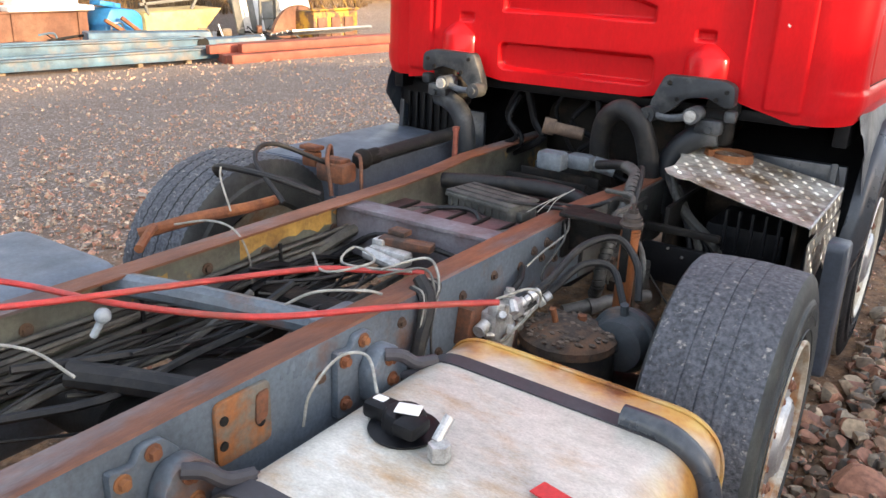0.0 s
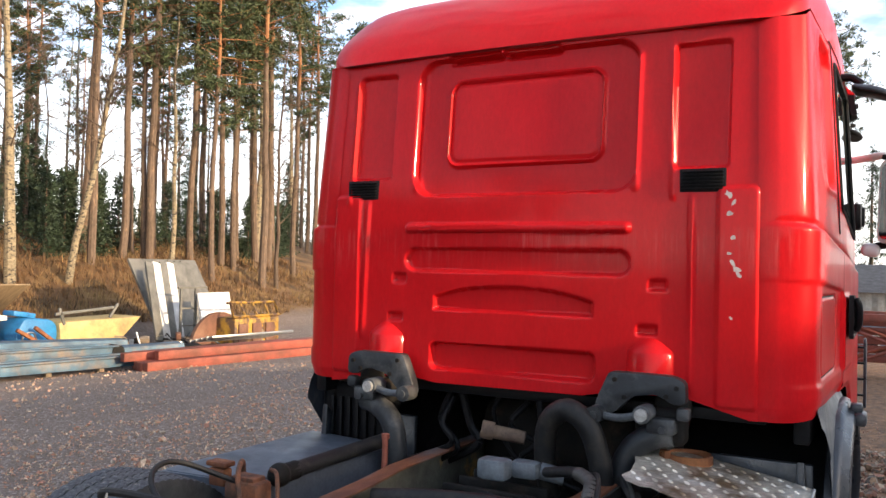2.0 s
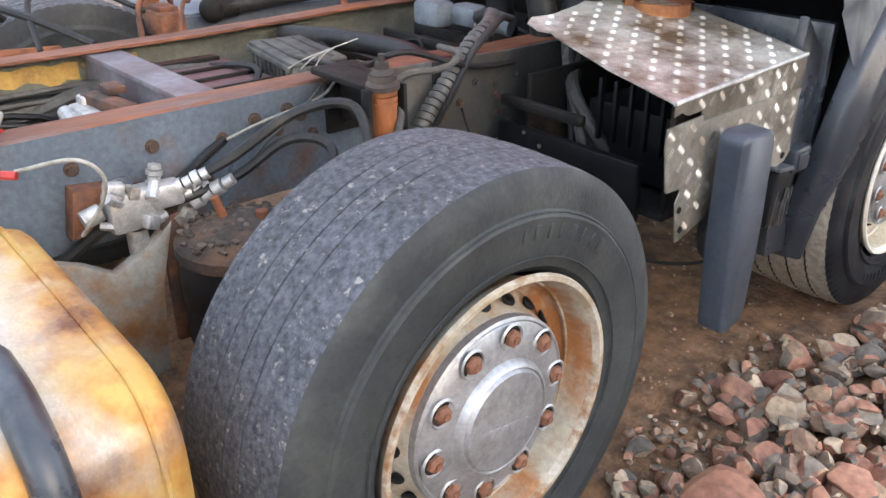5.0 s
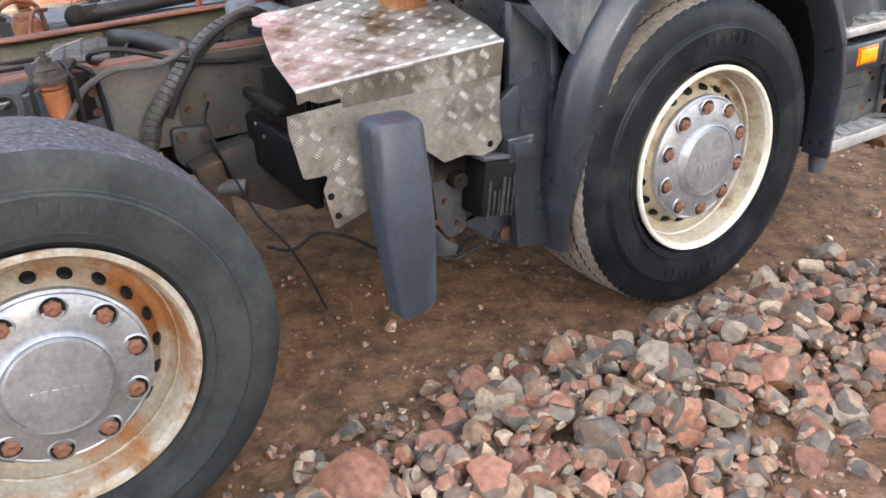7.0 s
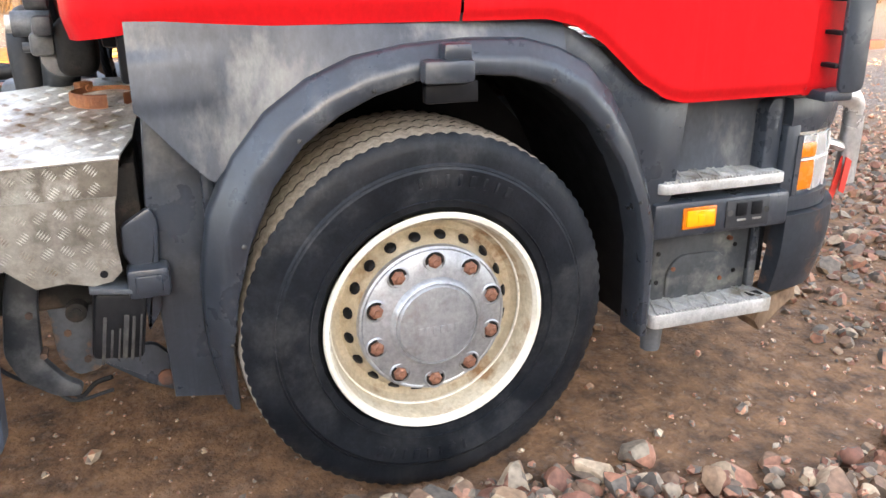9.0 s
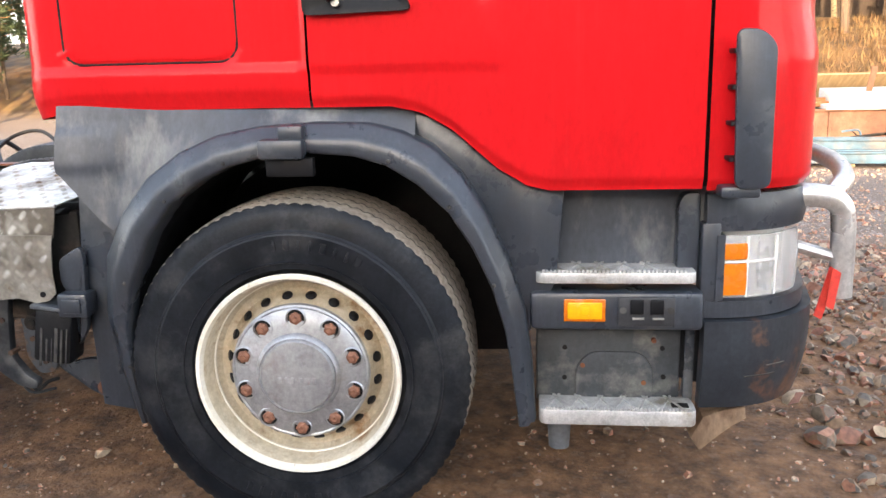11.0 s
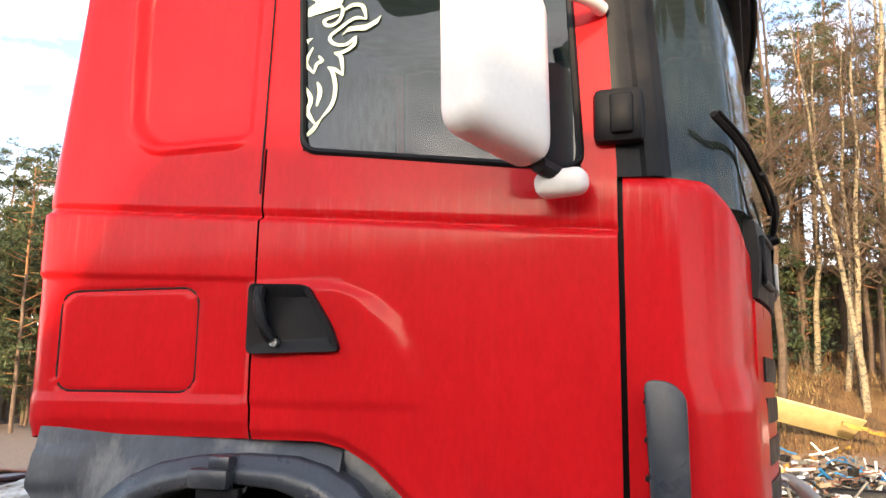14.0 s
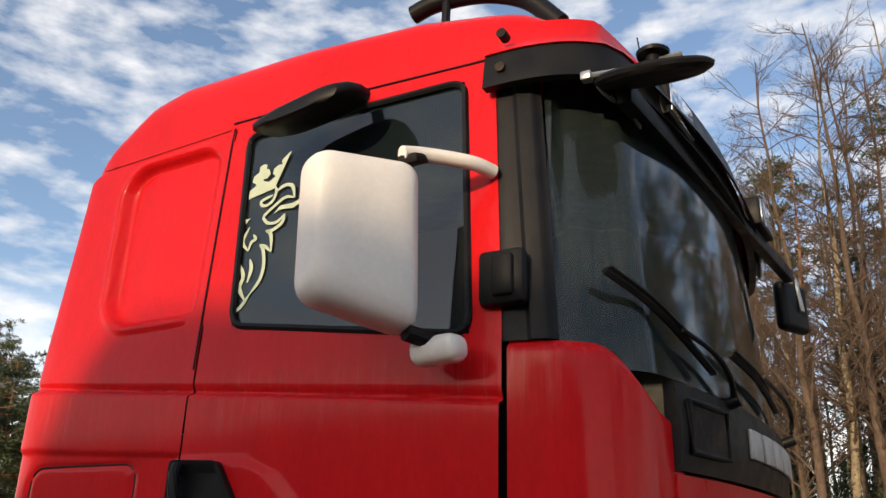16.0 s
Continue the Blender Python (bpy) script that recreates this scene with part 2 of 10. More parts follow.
RIM_RUST = surf("rusty_rim", (0.46, 0.43, 0.36), (0.37, 0.31, 0.22), 7, 0.6, bump=0.15, bump_scale=100, stain=(0.33, 0.14, 0.05), stain_scale=4,
                stain_at=0.54, stain_soft=0.06)
NUT = surf("rusty_nut", (0.26, 0.11, 0.06), (0.17, 0.07, 0.04), 40, 0.7, bump=0.2, bump_scale=200)
TREAD = surf("worn_tread", (0.11, 0.118, 0.135), (0.04, 0.043, 0.05), 70, 0.8, bump=0.8, bump_scale=90, stain=(0.30, 0.28, 0.26),
             stain_scale=48, stain_at=0.63, stain_soft=0.04)
TREAD_DUSTY = surf("dusty_tread", (0.46, 0.395, 0.315), (0.26, 0.22, 0.175), 60, 0.9, bump=0.3, bump_scale=130)
SIDEWALL = surf("tyre_sidewall", (0.006, 0.008, 0.011), (0.012, 0.014, 0.018), 12, 0.44, spec=0.2, bump=0.15, bump_scale=90, stain=(0.036, 0.037, 0.038),
                stain_scale=6.5, stain_at=0.60, stain_soft=0.10, grime=0.45)
SIDEWALL_OLD = surf("weathered_sidewall", (0.022, 0.026, 0.028), (0.038, 0.042, 0.044), 10, 0.6, spec=0.3, bump=0.2, bump_scale=120, stain=(0.055, 0.06, 0.056),
                    stain_scale=6, stain_at=0.56)
WHITE = surf("white_plastic", (0.80, 0.78, 0.74), (0.74, 0.72, 0.68), 5, 0.4, stain=(0.55, 0.5, 0.42), stain_scale=5, stain_at=0.78, grime=0.06)
SHOCK_OR = surf("orange_shock_paint", (0.36, 0.115, 0.032), (0.20, 0.07, 0.028), 9, 0.65, stain=(0.09, 0.04, 0.024), stain_scale=5, stain_at=0.55, bump=0.25, stretch=(1, 1, 0.4))
STEEL = surf("bare_steel", (0.45, 0.45, 0.44), (0.36, 0.36, 0.35), 14, 0.35, metal=0.9)
CHROME = surf("polished_pipe", (0.66, 0.65, 0.63), (0.6, 0.59, 0.57), 6, 0.32, metal=0.7)
CABLE = surf("black_rubber_hose", (0.010, 0.0105, 0.012), (0.022, 0.022, 0.022), 20, 0.55, spec=0.3, bump=0.1, bump_scale=200, stain=(0.06, 0.052, 0.042), stain_scale=8, stain_at=0.64)
CABLE_GREY = surf("grey_dirty_cable", (0.085, 0.082, 0.072), (0.045, 0.043, 0.038), 18, 0.7, spread=0.5)
CABLE_WHITE = surf("white_cable", (0.36, 0.35, 0.31), (0.20, 0.19, 0.165), 26, 0.6)
RED_PIPE = surf("red_hose", (0.50, 0.035, 0.03), (0.36, 0.03, 0.025), 9, 0.45, stain=(0.20, 0.07, 0.04), stain_scale=3, stain_at=0.6)


def glassy(name, tint, rough=0.0, ior=1.45, mixin=0.0, dark=(0.02, 0.03, 0.03)):
    m = bpy.data.materials.new(name)
    m.use_nodes = True
    b = m.node_tree.nodes["Principled BSDF"]
    b.inputs["Base Color"].default_value = (*tint, 1)
    b.inputs["Roughness"].default_value = rough
    b.inputs["IOR"].default_value = ior
    b.inputs["Transmission Weight"].default_value = 1.0 - mixin
    return m


SCREEN = glassy("dusty_windscreen_glass", (0.13, 0.185, 0.185), 0.07, ior=1.45, mixin=0.12)
STICKER = surf("pale_green_film", (0.47, 0.55, 0.42), (0.42, 0.50, 0.38), 9, 0.5, grime=0.08)
GLASS = glassy("green_tinted_glass", (0.08, 0.13, 0.145), ior=1.6, mixin=0.10)
YELLOW_LENS = surf("yellow_lens", (0.85, 0.45, 0.006), (0.80, 0.38, 0.006), 30, 0.2, coat=0.4, grime=0.05)
LENS = glassy("clear_ribbed_lens", (0.92, 0.92, 0.90), 0.10, mixin=0.26)
AMBER = surf("amber_lens", (0.80, 0.20, 0.006), (0.70, 0.16, 0.006), 30, 0.25, coat=0.5)
MIRROR = surf("mirror_glass", (0.8, 0.8, 0.8), (0.8, 0.8, 0.8), 1, 0.03, metal=1.0, rough_var=0.0)


# ---- mesh helpers ----
def thing(name, at=(0, 0, 0), rz=0.0, label="", category="", group="", kind=""):
    e = new(name)
    e.empty_display_size = 0.1
    e.matrix_basis = pose(*at, 0, 0, rz)
    return tagged(e, label, category, group, kind)


def part(name, bm, material, parent=None, label="", local=False, sharp=35.0):
    """Links a bmesh as one mesh object; built in world coordinates unless local."""
    me = bpy.data.meshes.new(name)
    bm.normal_update()
    bm.to_mesh(me)
    bm.free()
    if sharp:
        me.shade_smooth()
        me.set_sharp_from_angle(angle=radians(sharp))
    for mt in material if isinstance(material, (list, tuple)) else [material]:
        me.materials.append(mt)
    ob = new(name, me)
    if parent is not None:
        ob.parent = parent
        if not local:
            up = parent
            m = Matrix.Identity(4)
            while up is not None:
                m = up.matrix_basis @ m if up.parent is None else m
                up = up.parent
            ob.matrix_parent_inverse = m.inverted() if parent.parent is None else Matrix.Identity(4)
    if label:
        tagged(ob, label)
    return ob


def solid(name, bm, material, label, category, group="", kind="", sharp=35.0):
    ob = part(name, bm, material, None, sharp=sharp)
    return tagged(ob, label, category, group, kind)


def box(bm, c, s, bevel=0.0, rot=None, seg=2):
    m = Matrix.Translation(c) @ (rot.to_4x4() if rot is not None else Matrix.Identity(4)) @ Matrix.Diagonal((*s, 1))
    r = bmesh.ops.create_cube(bm, size=1.0, matrix=m)
    if bevel:
        es = list({e for v in r["verts"] for e in v.link_edges})
        bmesh.ops.bevel(bm, geom=es, offset=min(bevel, 0.45 * min(s)), segments=seg, affect="EDGES", profile=0.5)
    return bm


def cyl(bm, a, b, r, r2=None, n=16, cap=True):
    a, b = Vector(a), Vector(b)
    d = b - a
    m = Matrix.Translation((a + b) / 2) @ d.to_track_quat("Z", "Y").to_matrix().to_4x4()
    bmesh.ops.create_cone(bm, cap_ends=cap, cap_tris=False, segments=n, radius1=r, radius2=r if r2 is None else r2, depth=d.length, matrix=m)
    return bm


def smooth_path(pts, k=6):
    """A Catmull-Rom curve through the points."""
    p = [Vector(q) for q in pts]
    p = [2 * p[0] - p[1], *p, 2 * p[-1] - p[-2]]
    out = []
    for i in range(1, len(p) - 2):
        for j in range(k):
            t = j / k
            out.append(0.5 * (2 * p[i] + (p[i + 1] - p[i - 1]) * t + (2 * p[i - 1] - 5 * p[i] + 4 * p[i + 1] - p[i + 2]) * t * t
                              + (3 * p[i] - p[i - 1] - 3 * p[i + 1] + p[i + 2]) * t ** 3))
    return out + [p[-2]]


def tube(bm, pts, r, n=8, k=6, smooth=True, taper=None):
    """A round tube along a path."""
    path = smooth_path(pts, k) if smooth and len(pts) > 2 else [Vector(q) for q in pts]
    rings, up = [], Vector((0.13, 0.21, 0.97))
    for i, q in enumerate(path):
        d = (path[min(i + 1, len(path) - 1)] - path[max(i - 1, 0)]).normalized()
        s = d.cross(up)
        s = s.normalized() if s.length > 0.05 else d.cross(Vector((1, 0, 0))).normalized()
        u = s.cross(d)
        rr = r if taper is None else r + (taper - r) * i / (len(path) - 1)
        rings.append([bm.verts.new(q + rr * (math.cos(a) * s + math.sin(a) * u)) for a in (2 * math.pi * j / n for j in range(n))])
    for a, b in zip(rings, rings[1:]):
        for j in range(n):
            bm.faces.new((a[j], a[(j + 1) % n], b[(j + 1) % n], b[j]))
    bm.faces.new(rings[0][::-1])
    bm.faces.new(rings[-1])
    return bm


def lathe(bm, profile, n=64, axis="x", centre=(0, 0, 0), start=0.0, sweep=2 * math.pi, mats=None):
    """Turns a profile of (along, radius) round an axis. mats: a material index for each profile segment."""
    closed = abs(sweep - 2 * math.pi) < 1e-6
    cnt = n if closed else n + 1
    rings = []
    for i in range(cnt):
        a = start + sweep * i / n
        ring = []
        for h, r in profile:
            c, s = r * math.cos(a), r * math.sin(a)
            v = {"x": (h, c, s), "y": (c, h, s), "z": (c, s, h)}[axis]
            ring.append(bm.verts.new(Vector(v) + Vector(centre)))
        rings.append(ring)
    for i in range(n):
        a, b = rings[i], rings[(i + 1) % cnt]
        for j in range(len(profile) - 1):
            f = bm.faces.new((a[j], b[j], b[j + 1], a[j + 1]))
            if mats:
                f.material_index = mats[j]
    bmesh.ops.remove_doubles(bm, verts=bm.verts[:], dist=1e-5)
    bmesh.ops.recalc_face_normals(bm, faces=bm.faces[:])
    return bm


def prism(bm, outline, axis, lo, hi, bevel=0.0):
    """Extrudes a closed outline along an axis from lo to hi; the outline is in the other two axes, in order."""
    def at(p, h):
        return {"x": (h, p[0], p[1]), "y": (p[0], h, p[1]), "z": (p[0], p[1], h)}[axis]
    a = [bm.verts.new(at(p, lo)) for p in outline]
    b = [bm.verts.new(at(p, hi)) for p in outline]
    fs = [bm.faces.new(a), bm.faces.new(b)]
    for i in range(len(a)):
        j = (i + 1) % len(a)
        fs.append(bm.faces.new((a[i], a[j], b[j], b[i])))
    bmesh.ops.recalc_face_normals(bm, faces=fs)
    if bevel:
        es = [e for e in {e for f in fs[:2] for e in f.edges}]
        bmesh.ops.bevel(bm, geom=es, offset=bevel, segments=2, affect="EDGES", profile=0.5)
    return bm


def rounded(outline, r, k=5):
    """An outline with its corners rounded."""
    out, n = [], len(outline)
    for i in range(n):
        p, a, b = Vector(outline[i]), Vector(outline[i - 1]), Vector(outline[(i + 1) % n])
        d1, d2 = (a - p), (b - p)
        q = min(r, d1.length * 0.45, d2.length * 0.45)
        s, e = p + d1.normalized() * q, p + d2.normalized() * q
        for j in range(k + 1):
            t = j / k
            out.append(tuple((1 - t) ** 2 * s + 2 * t * (1 - t) * p + t * t * e))
    return out


def grid(bm, us, vs, fn, skip=None, mat=None):
    """A sheet of quads fn(u, v) -> place."""
    ve = {}
    for i, u in enumerate(us):
        for j, v in enumerate(vs):
            ve[i, j] = bm.verts.new(fn(u, v))
    for i in range(len(us) - 1):
        for j in range(len(vs) - 1):
            if skip and skip((us[i] + us[i + 1]) / 2, (vs[j] + vs[j + 1]) / 2):
                continue
            f = bm.faces.new((ve[i, j], ve[i + 1, j], ve[i + 1, j + 1], ve[i, j + 1]))
            if mat:
                f.material_index = mat((us[i] + us[i + 1]) / 2, (vs[j] + vs[j + 1]) / 2)
    loose = [v for v in bm.verts if not v.link_faces]
    if loose:
        bmesh.ops.delete(bm, geom=loose, context="VERTS")
    return bm


def steps(a, b, d):
    k = max(1, int(math.ceil(abs(b - a) / d)))
    return [a + (b - a) * i / k for i in range(k + 1)]


def sd_rect(x, y, cx, cy, hx, hy, r):
    qx, qy = abs(x - cx) - hx + r, abs(y - cy) - hy + r
    return math.hypot(max(qx, 0), max(qy, 0)) + min(max(qx, qy), 0) - r


def sstep(a, b, x):
    t = min(1.0, max(0.0, (x - a) / (b - a)))
    return t * t * (3 - 2 * t)


def interp(x, xs, ys):
    return float(np.interp(x, xs, ys))


# ---- ground ----
BANK_Y, BANK_X = [-60, -25, 2, 14, 23, 35, 60], [55, 47, 33.5, 32, 31, 31, 38]


def ground_z(x, y):
    """Height of the yard: level round the truck, falling gently away, rising to a wooded bank on the far left."""
    d = -x
    z = -0.02 - 0.085 * max(0.0, min(d - 1.2, 20.0))
    along = interp(y, BANK_Y, BANK_X)
    z += interp(d, [along - 1, along + 3, along + 7, along + 16, along + 60], [0, 1.5, 3.4, 5.0, 8.0])
    z += 0.03 * noise.noise((x * 0.5, y * 0.5, 0)) + 0.015 * noise.noise((x * 2.3, y * 2.3, 3))
    if d > along:
        z += 0.35 * noise.noise((x * 0.25, y * 0.25, 7)) * min(1.0, (d - along) / 4)
    # wheel ruts along the truck and a low windrow of stones beside it
    z += 0.09 * math.exp(-((x - 1.62 - 0.1 * max(0, y)) / 0.30) ** 2) * (0.7 + 0.3 * noise.noise((0, y * 1.3, 5))) * sstep(-4.0, -2.2, y) * sstep(2.5, 0.5, y)
    if y > 16 and x > -14:
        z -= 0.09 * min(y - 16, 34) * sstep(-14, -8, x)
    return z


def axis_steps(a, b, near, fine=0.12, grow=1.13):
    pos, d = [near], fine
    while pos[-1] < b:
        pos.append(pos[-1] + d)
        d *= grow
    neg, d = [near], fine
    while neg[-1] > a:
        neg.append(neg[-1] - d)
        d *= grow
    return sorted(set(neg[1:] + pos))


def ground_material():
    m = surf("gravel_soil", (0.20, 0.128, 0.083), (0.11, 0.07, 0.046), 3.0, 0.9, bump=0.9, bump_scale=38, stain=(0.23, 0.18, 0.145), stain_scale=0.35,
             stain_at=0.55, stain_soft=0.15, bump_dist=0.03)
    n, l = m.node_tree.nodes, m.node_tree.links
    b = n["Principled BSDF"]
    co = [x for x in n if x.bl_idname == "ShaderNodeTexCoord"][0]
    old = b.inputs["Base Color"].links[0].from_socket
    # finer grit in patches
    vo = n.new("ShaderNodeTexNoise")
    vo.inputs["Scale"].default_value, vo.inputs["Detail"].default_value, vo.inputs["Roughness"].default_value = 55.0, 4.0, 0.75
    l.new(co.outputs["Object"], vo.inputs["Vector"])
    rp = n.new("ShaderNodeValToRGB")
    rp.color_ramp.elements[0].position, rp.color_ramp.elements[1].position = 0.36, 0.66
    rp.color_ramp.elements[0].color, rp.color_ramp.elements[1].color = (0.05, 0.036, 0.027, 1), (0.33, 0.26, 0.21, 1)
    e = rp.color_ramp.elements.new(0.5)
    e.color = (0.18, 0.125, 0.094, 1)
    l.new(vo.outputs["Fac"], rp.inputs["Fac"])
    mx = n.new("ShaderNodeMix")
    mx.data_type = "RGBA"
    mx.inputs["Factor"].default_value = 0.72
    l.new(old, mx.inputs["A"])
    l.new(rp.outputs["Color"], mx.inputs["B"])
    # single stones lying in the gravel, pale and dark
    top = mx.outputs["Result"]
    for sc, lo, pale in ((17.0, 0.62, (0.46, 0.38, 0.33)), (38.0, 0.55, (0.40, 0.33, 0.28)), (26.0, 0.70, (0.075, 0.06, 0.05))):
        vn = n.new("ShaderNodeTexVoronoi")
        vn.inputs["Scale"].default_value = sc
        l.new(co.outputs["Object"], vn.inputs["Vector"])
        sp = n.new("ShaderNodeSeparateColor")
        l.new(vn.outputs["Color"], sp.inputs["Color"])
        pick = n.new("ShaderNodeMath")
        pick.operation = "GREATER_THAN"
        pick.inputs[1].default_value = lo
        l.new(sp.outputs["Red"], pick.inputs[0])
        near = n.new("ShaderNodeMapRange")
        near.inputs["From Min"].default_value, near.inputs["From Max"].default_value = 0.42, 0.30
        l.new(vn.outputs["Distance"], near.inputs["Value"])
        mk = n.new("ShaderNodeMath")
        mk.operation = "MULTIPLY"
        l.new(pick.outputs[0], mk.inputs[0])
        l.new(near.outputs["Result"], mk.inputs[1])
        sm_ = n.new("ShaderNodeMix")
        sm_.data_type = "RGBA"
        l.new(mk.outputs[0], sm_.inputs["Factor"])
        l.new(top, sm_.inputs["A"])
        sm_.inputs["B"].default_value = (*pale, 1)
        top = sm_.outputs["Result"]
    # dry grass and bracken on the bank: by height of the ground
    se = n.new("ShaderNodeSeparateXYZ")
    l.new(co.outputs["Object"], se.inputs["Vector"])
    hz = n.new("ShaderNodeMapRange")
    hz.inputs["From Min"].default_value, hz.inputs["From Max"].default_value = -1.4, -0.85
    by = n.new("ShaderNodeMapRange")
    by.inputs["From Min"].default_value, by.inputs["From Max"].default_value = -27.0, -31.0
    l.new(se.outputs["X"], by.inputs["Value"])
    hm = n.new("ShaderNodeMath")
    hm.operation = "MULTIPLY"
    l.new(se.outputs["Z"], hz.inputs["Value"])
    l.new(hz.outputs["Result"], hm.inputs[0])
    l.new(by.outputs["Result"], hm.inputs[1])
    # bare brown soil along the truck, churned by tyres
    sx = n.new("ShaderNodeMath")
    sx.operation = "ABSOLUTE"
    wob = n.new("ShaderNodeTexNoise")
    wob.inputs["Scale"].default_value, wob.inputs["Detail"].default_value = 0.55, 5.0
    l.new(co.outputs["Object"], wob.inputs["Vector"])
    wm = n.new("ShaderNodeMath")
    wm.operation = "MULTIPLY_ADD"
    wm.inputs[1].default_value = 5.0
    l.new(wob.outputs["Fac"], wm.inputs[0])
    l.new(se.outputs["X"], wm.inputs[2])
    ws_ = n.new("ShaderNodeMath")
    ws_.operation = "SUBTRACT"
    ws_.inputs[1].default_value = 2.5
    l.new(wm.outputs[0], ws_.inputs[0])
    l.new(ws_.outputs[0], sx.inputs[0])
    sm = n.new("ShaderNodeMapRange")
    sm.inputs["From Min"].default_value, sm.inputs["From Max"].default_value = 4.6, 2.2
    l.new(sx.outputs[0], sm.inputs["Value"])
    tn = n.new("ShaderNodeTexNoise")
    tn.inputs["Scale"].default_value, tn.inputs["Detail"].default_value, tn.inputs["Roughness"].default_value = 9.0, 8.0, 0.7
    l.new(co.outputs["Object"], tn.inputs["Vector"])
    tr = n.new("ShaderNodeValToRGB")
    tr.color_ramp.elements[0].position, tr.color_ramp.elements[1].position = 0.34, 0.68
    tr.color_ramp.elements[0].color, tr.color_ramp.elements[1].color = (0.060, 0.030, 0.014, 1), (0.36, 0.185, 0.085, 1)
    l.new(tn.outputs["Fac"], tr.inputs["Fac"])
    m0 = n.new("ShaderNodeMix")
    m0.data_type = "RGBA"
    l.new(sm.outputs["Result"], m0.inputs["Factor"])
    l.new(top, m0.inputs["A"])
    mg = n.new("ShaderNodeMix")
    mg.data_type = "RGBA"
    mg.inputs["Factor"].default_value = 0.12
    l.new(tr.outputs["Color"], mg.inputs["A"])
    l.new(top, mg.inputs["B"])
    l.new(mg.outputs["Result"], m0.inputs["B"])
    gn = n.new("ShaderNodeTexNoise")
    gn.inputs["Scale"].default_value, gn.inputs["Detail"].default_value = 0.6, 9.0
    l.new(co.outputs["Object"], gn.inputs["Vector"])
    gr = n.new("ShaderNodeValToRGB")
    gr.color_ramp.elements[0].position, gr.color_ramp.elements[1].position = 0.35, 0.68
    gr.color_ramp.elements[0].color, gr.color_ramp.elements[1].color = (0.08, 0.048, 0.02, 1), (0.24, 0.145, 0.055, 1)
    e = gr.color_ramp.elements.new(0.5)
    e.color = (0.16, 0.082, 0.03, 1)
    l.new(gn.outputs["Fac"], gr.inputs["Fac"])
    m2 = n.new("ShaderNodeMix")
    m2.data_type = "RGBA"
    l.new(hm.outputs[0], m2.inputs["Factor"])
    l.new(m0.outputs["Result"], m2.inputs["A"])
    l.new(gr.outputs["Color"], m2.inputs["B"])
    l.new(m2.outputs["Result"], b.inputs["Base Color"])
    return m


GROUND = ground_material()
bm = bmesh.new()
grid(bm, axis_steps(-900, 900, 1.2), axis_steps(-900, 900, 0.0), lambda x, y: (x, y, ground_z(x, y)))
solid("ground", bm, GROUND, "rutted brown gravel yard rising to a grassy bank", "ground", kind="structure", sharp=80)


# ---- the cab ----
def half_width(y):
    return interp(y, [-0.72, -0.63, -0.13, 0.36, 1.12, 1.2], [1.168, 1.172, 1.19, 1.212, 1.217, 1.21])


def tumble(z):
    return interp(z, [1.95, 2.1, 2.8, 3.1], [0, 0.008, 0.048, 0.09])


YR = -0.81  # rear wall


def perimeter():
    """The right half of the cab's plan, rear centre to front centre: (x, y, outward x, outward y)."""
    out = [(x, YR + 0.02 * (x / 1.0) ** 2, 0, -1) for x in steps(0, 0.97, 0.02)]
    cx, cy, r = half_width(-0.66) - 0.15, YR + 0.17, 0.15
    for a in steps(-84, -2, 7):
        out.append((cx + r * math.cos(radians(a)), cy + r * math.sin(radians(a)), math.cos(radians(a)), math.sin(radians(a))))
    out += [(half_width(y), y, 1, 0) for y in steps(-0.63, 1.16, 0.015)]
    cx, cy, r = half_width(1.18) - 0.275, 1.17, 0.275
    for a in steps(2, 80, 6):
        out.append((cx + r * math.cos(radians(a)), cy + r * math.sin(radians(a)), math.cos(radians(a)), math.sin(radians(a))))
    x0, FRONT_Y = out[-1][0], out[-1][1]
    out += [(x0 * (1 - t), FRONT_Y + 0.118 * (1 - (1 - t) ** 2), 0.05, 1) for t in steps(0.05, 1, 0.05)]
    return out


PERI = perimeter()


def lean(z):
    """How far the rear of the cab leans forward at a height."""
    return 0.06 * sstep(1.9, 2.9, z)


def cab_point(p, z, off=0.0, side=1):
    x, y, nx, ny = p
    k = tumble(z) * min(1.0, abs(x) / 1.0)
    return Vector((side * (x - k * (0.35 + 0.65 * abs(nx)) + nx * off), y + ny * off + lean(z) * min(1.0, max(0.0, -ny) * 1.3), z))


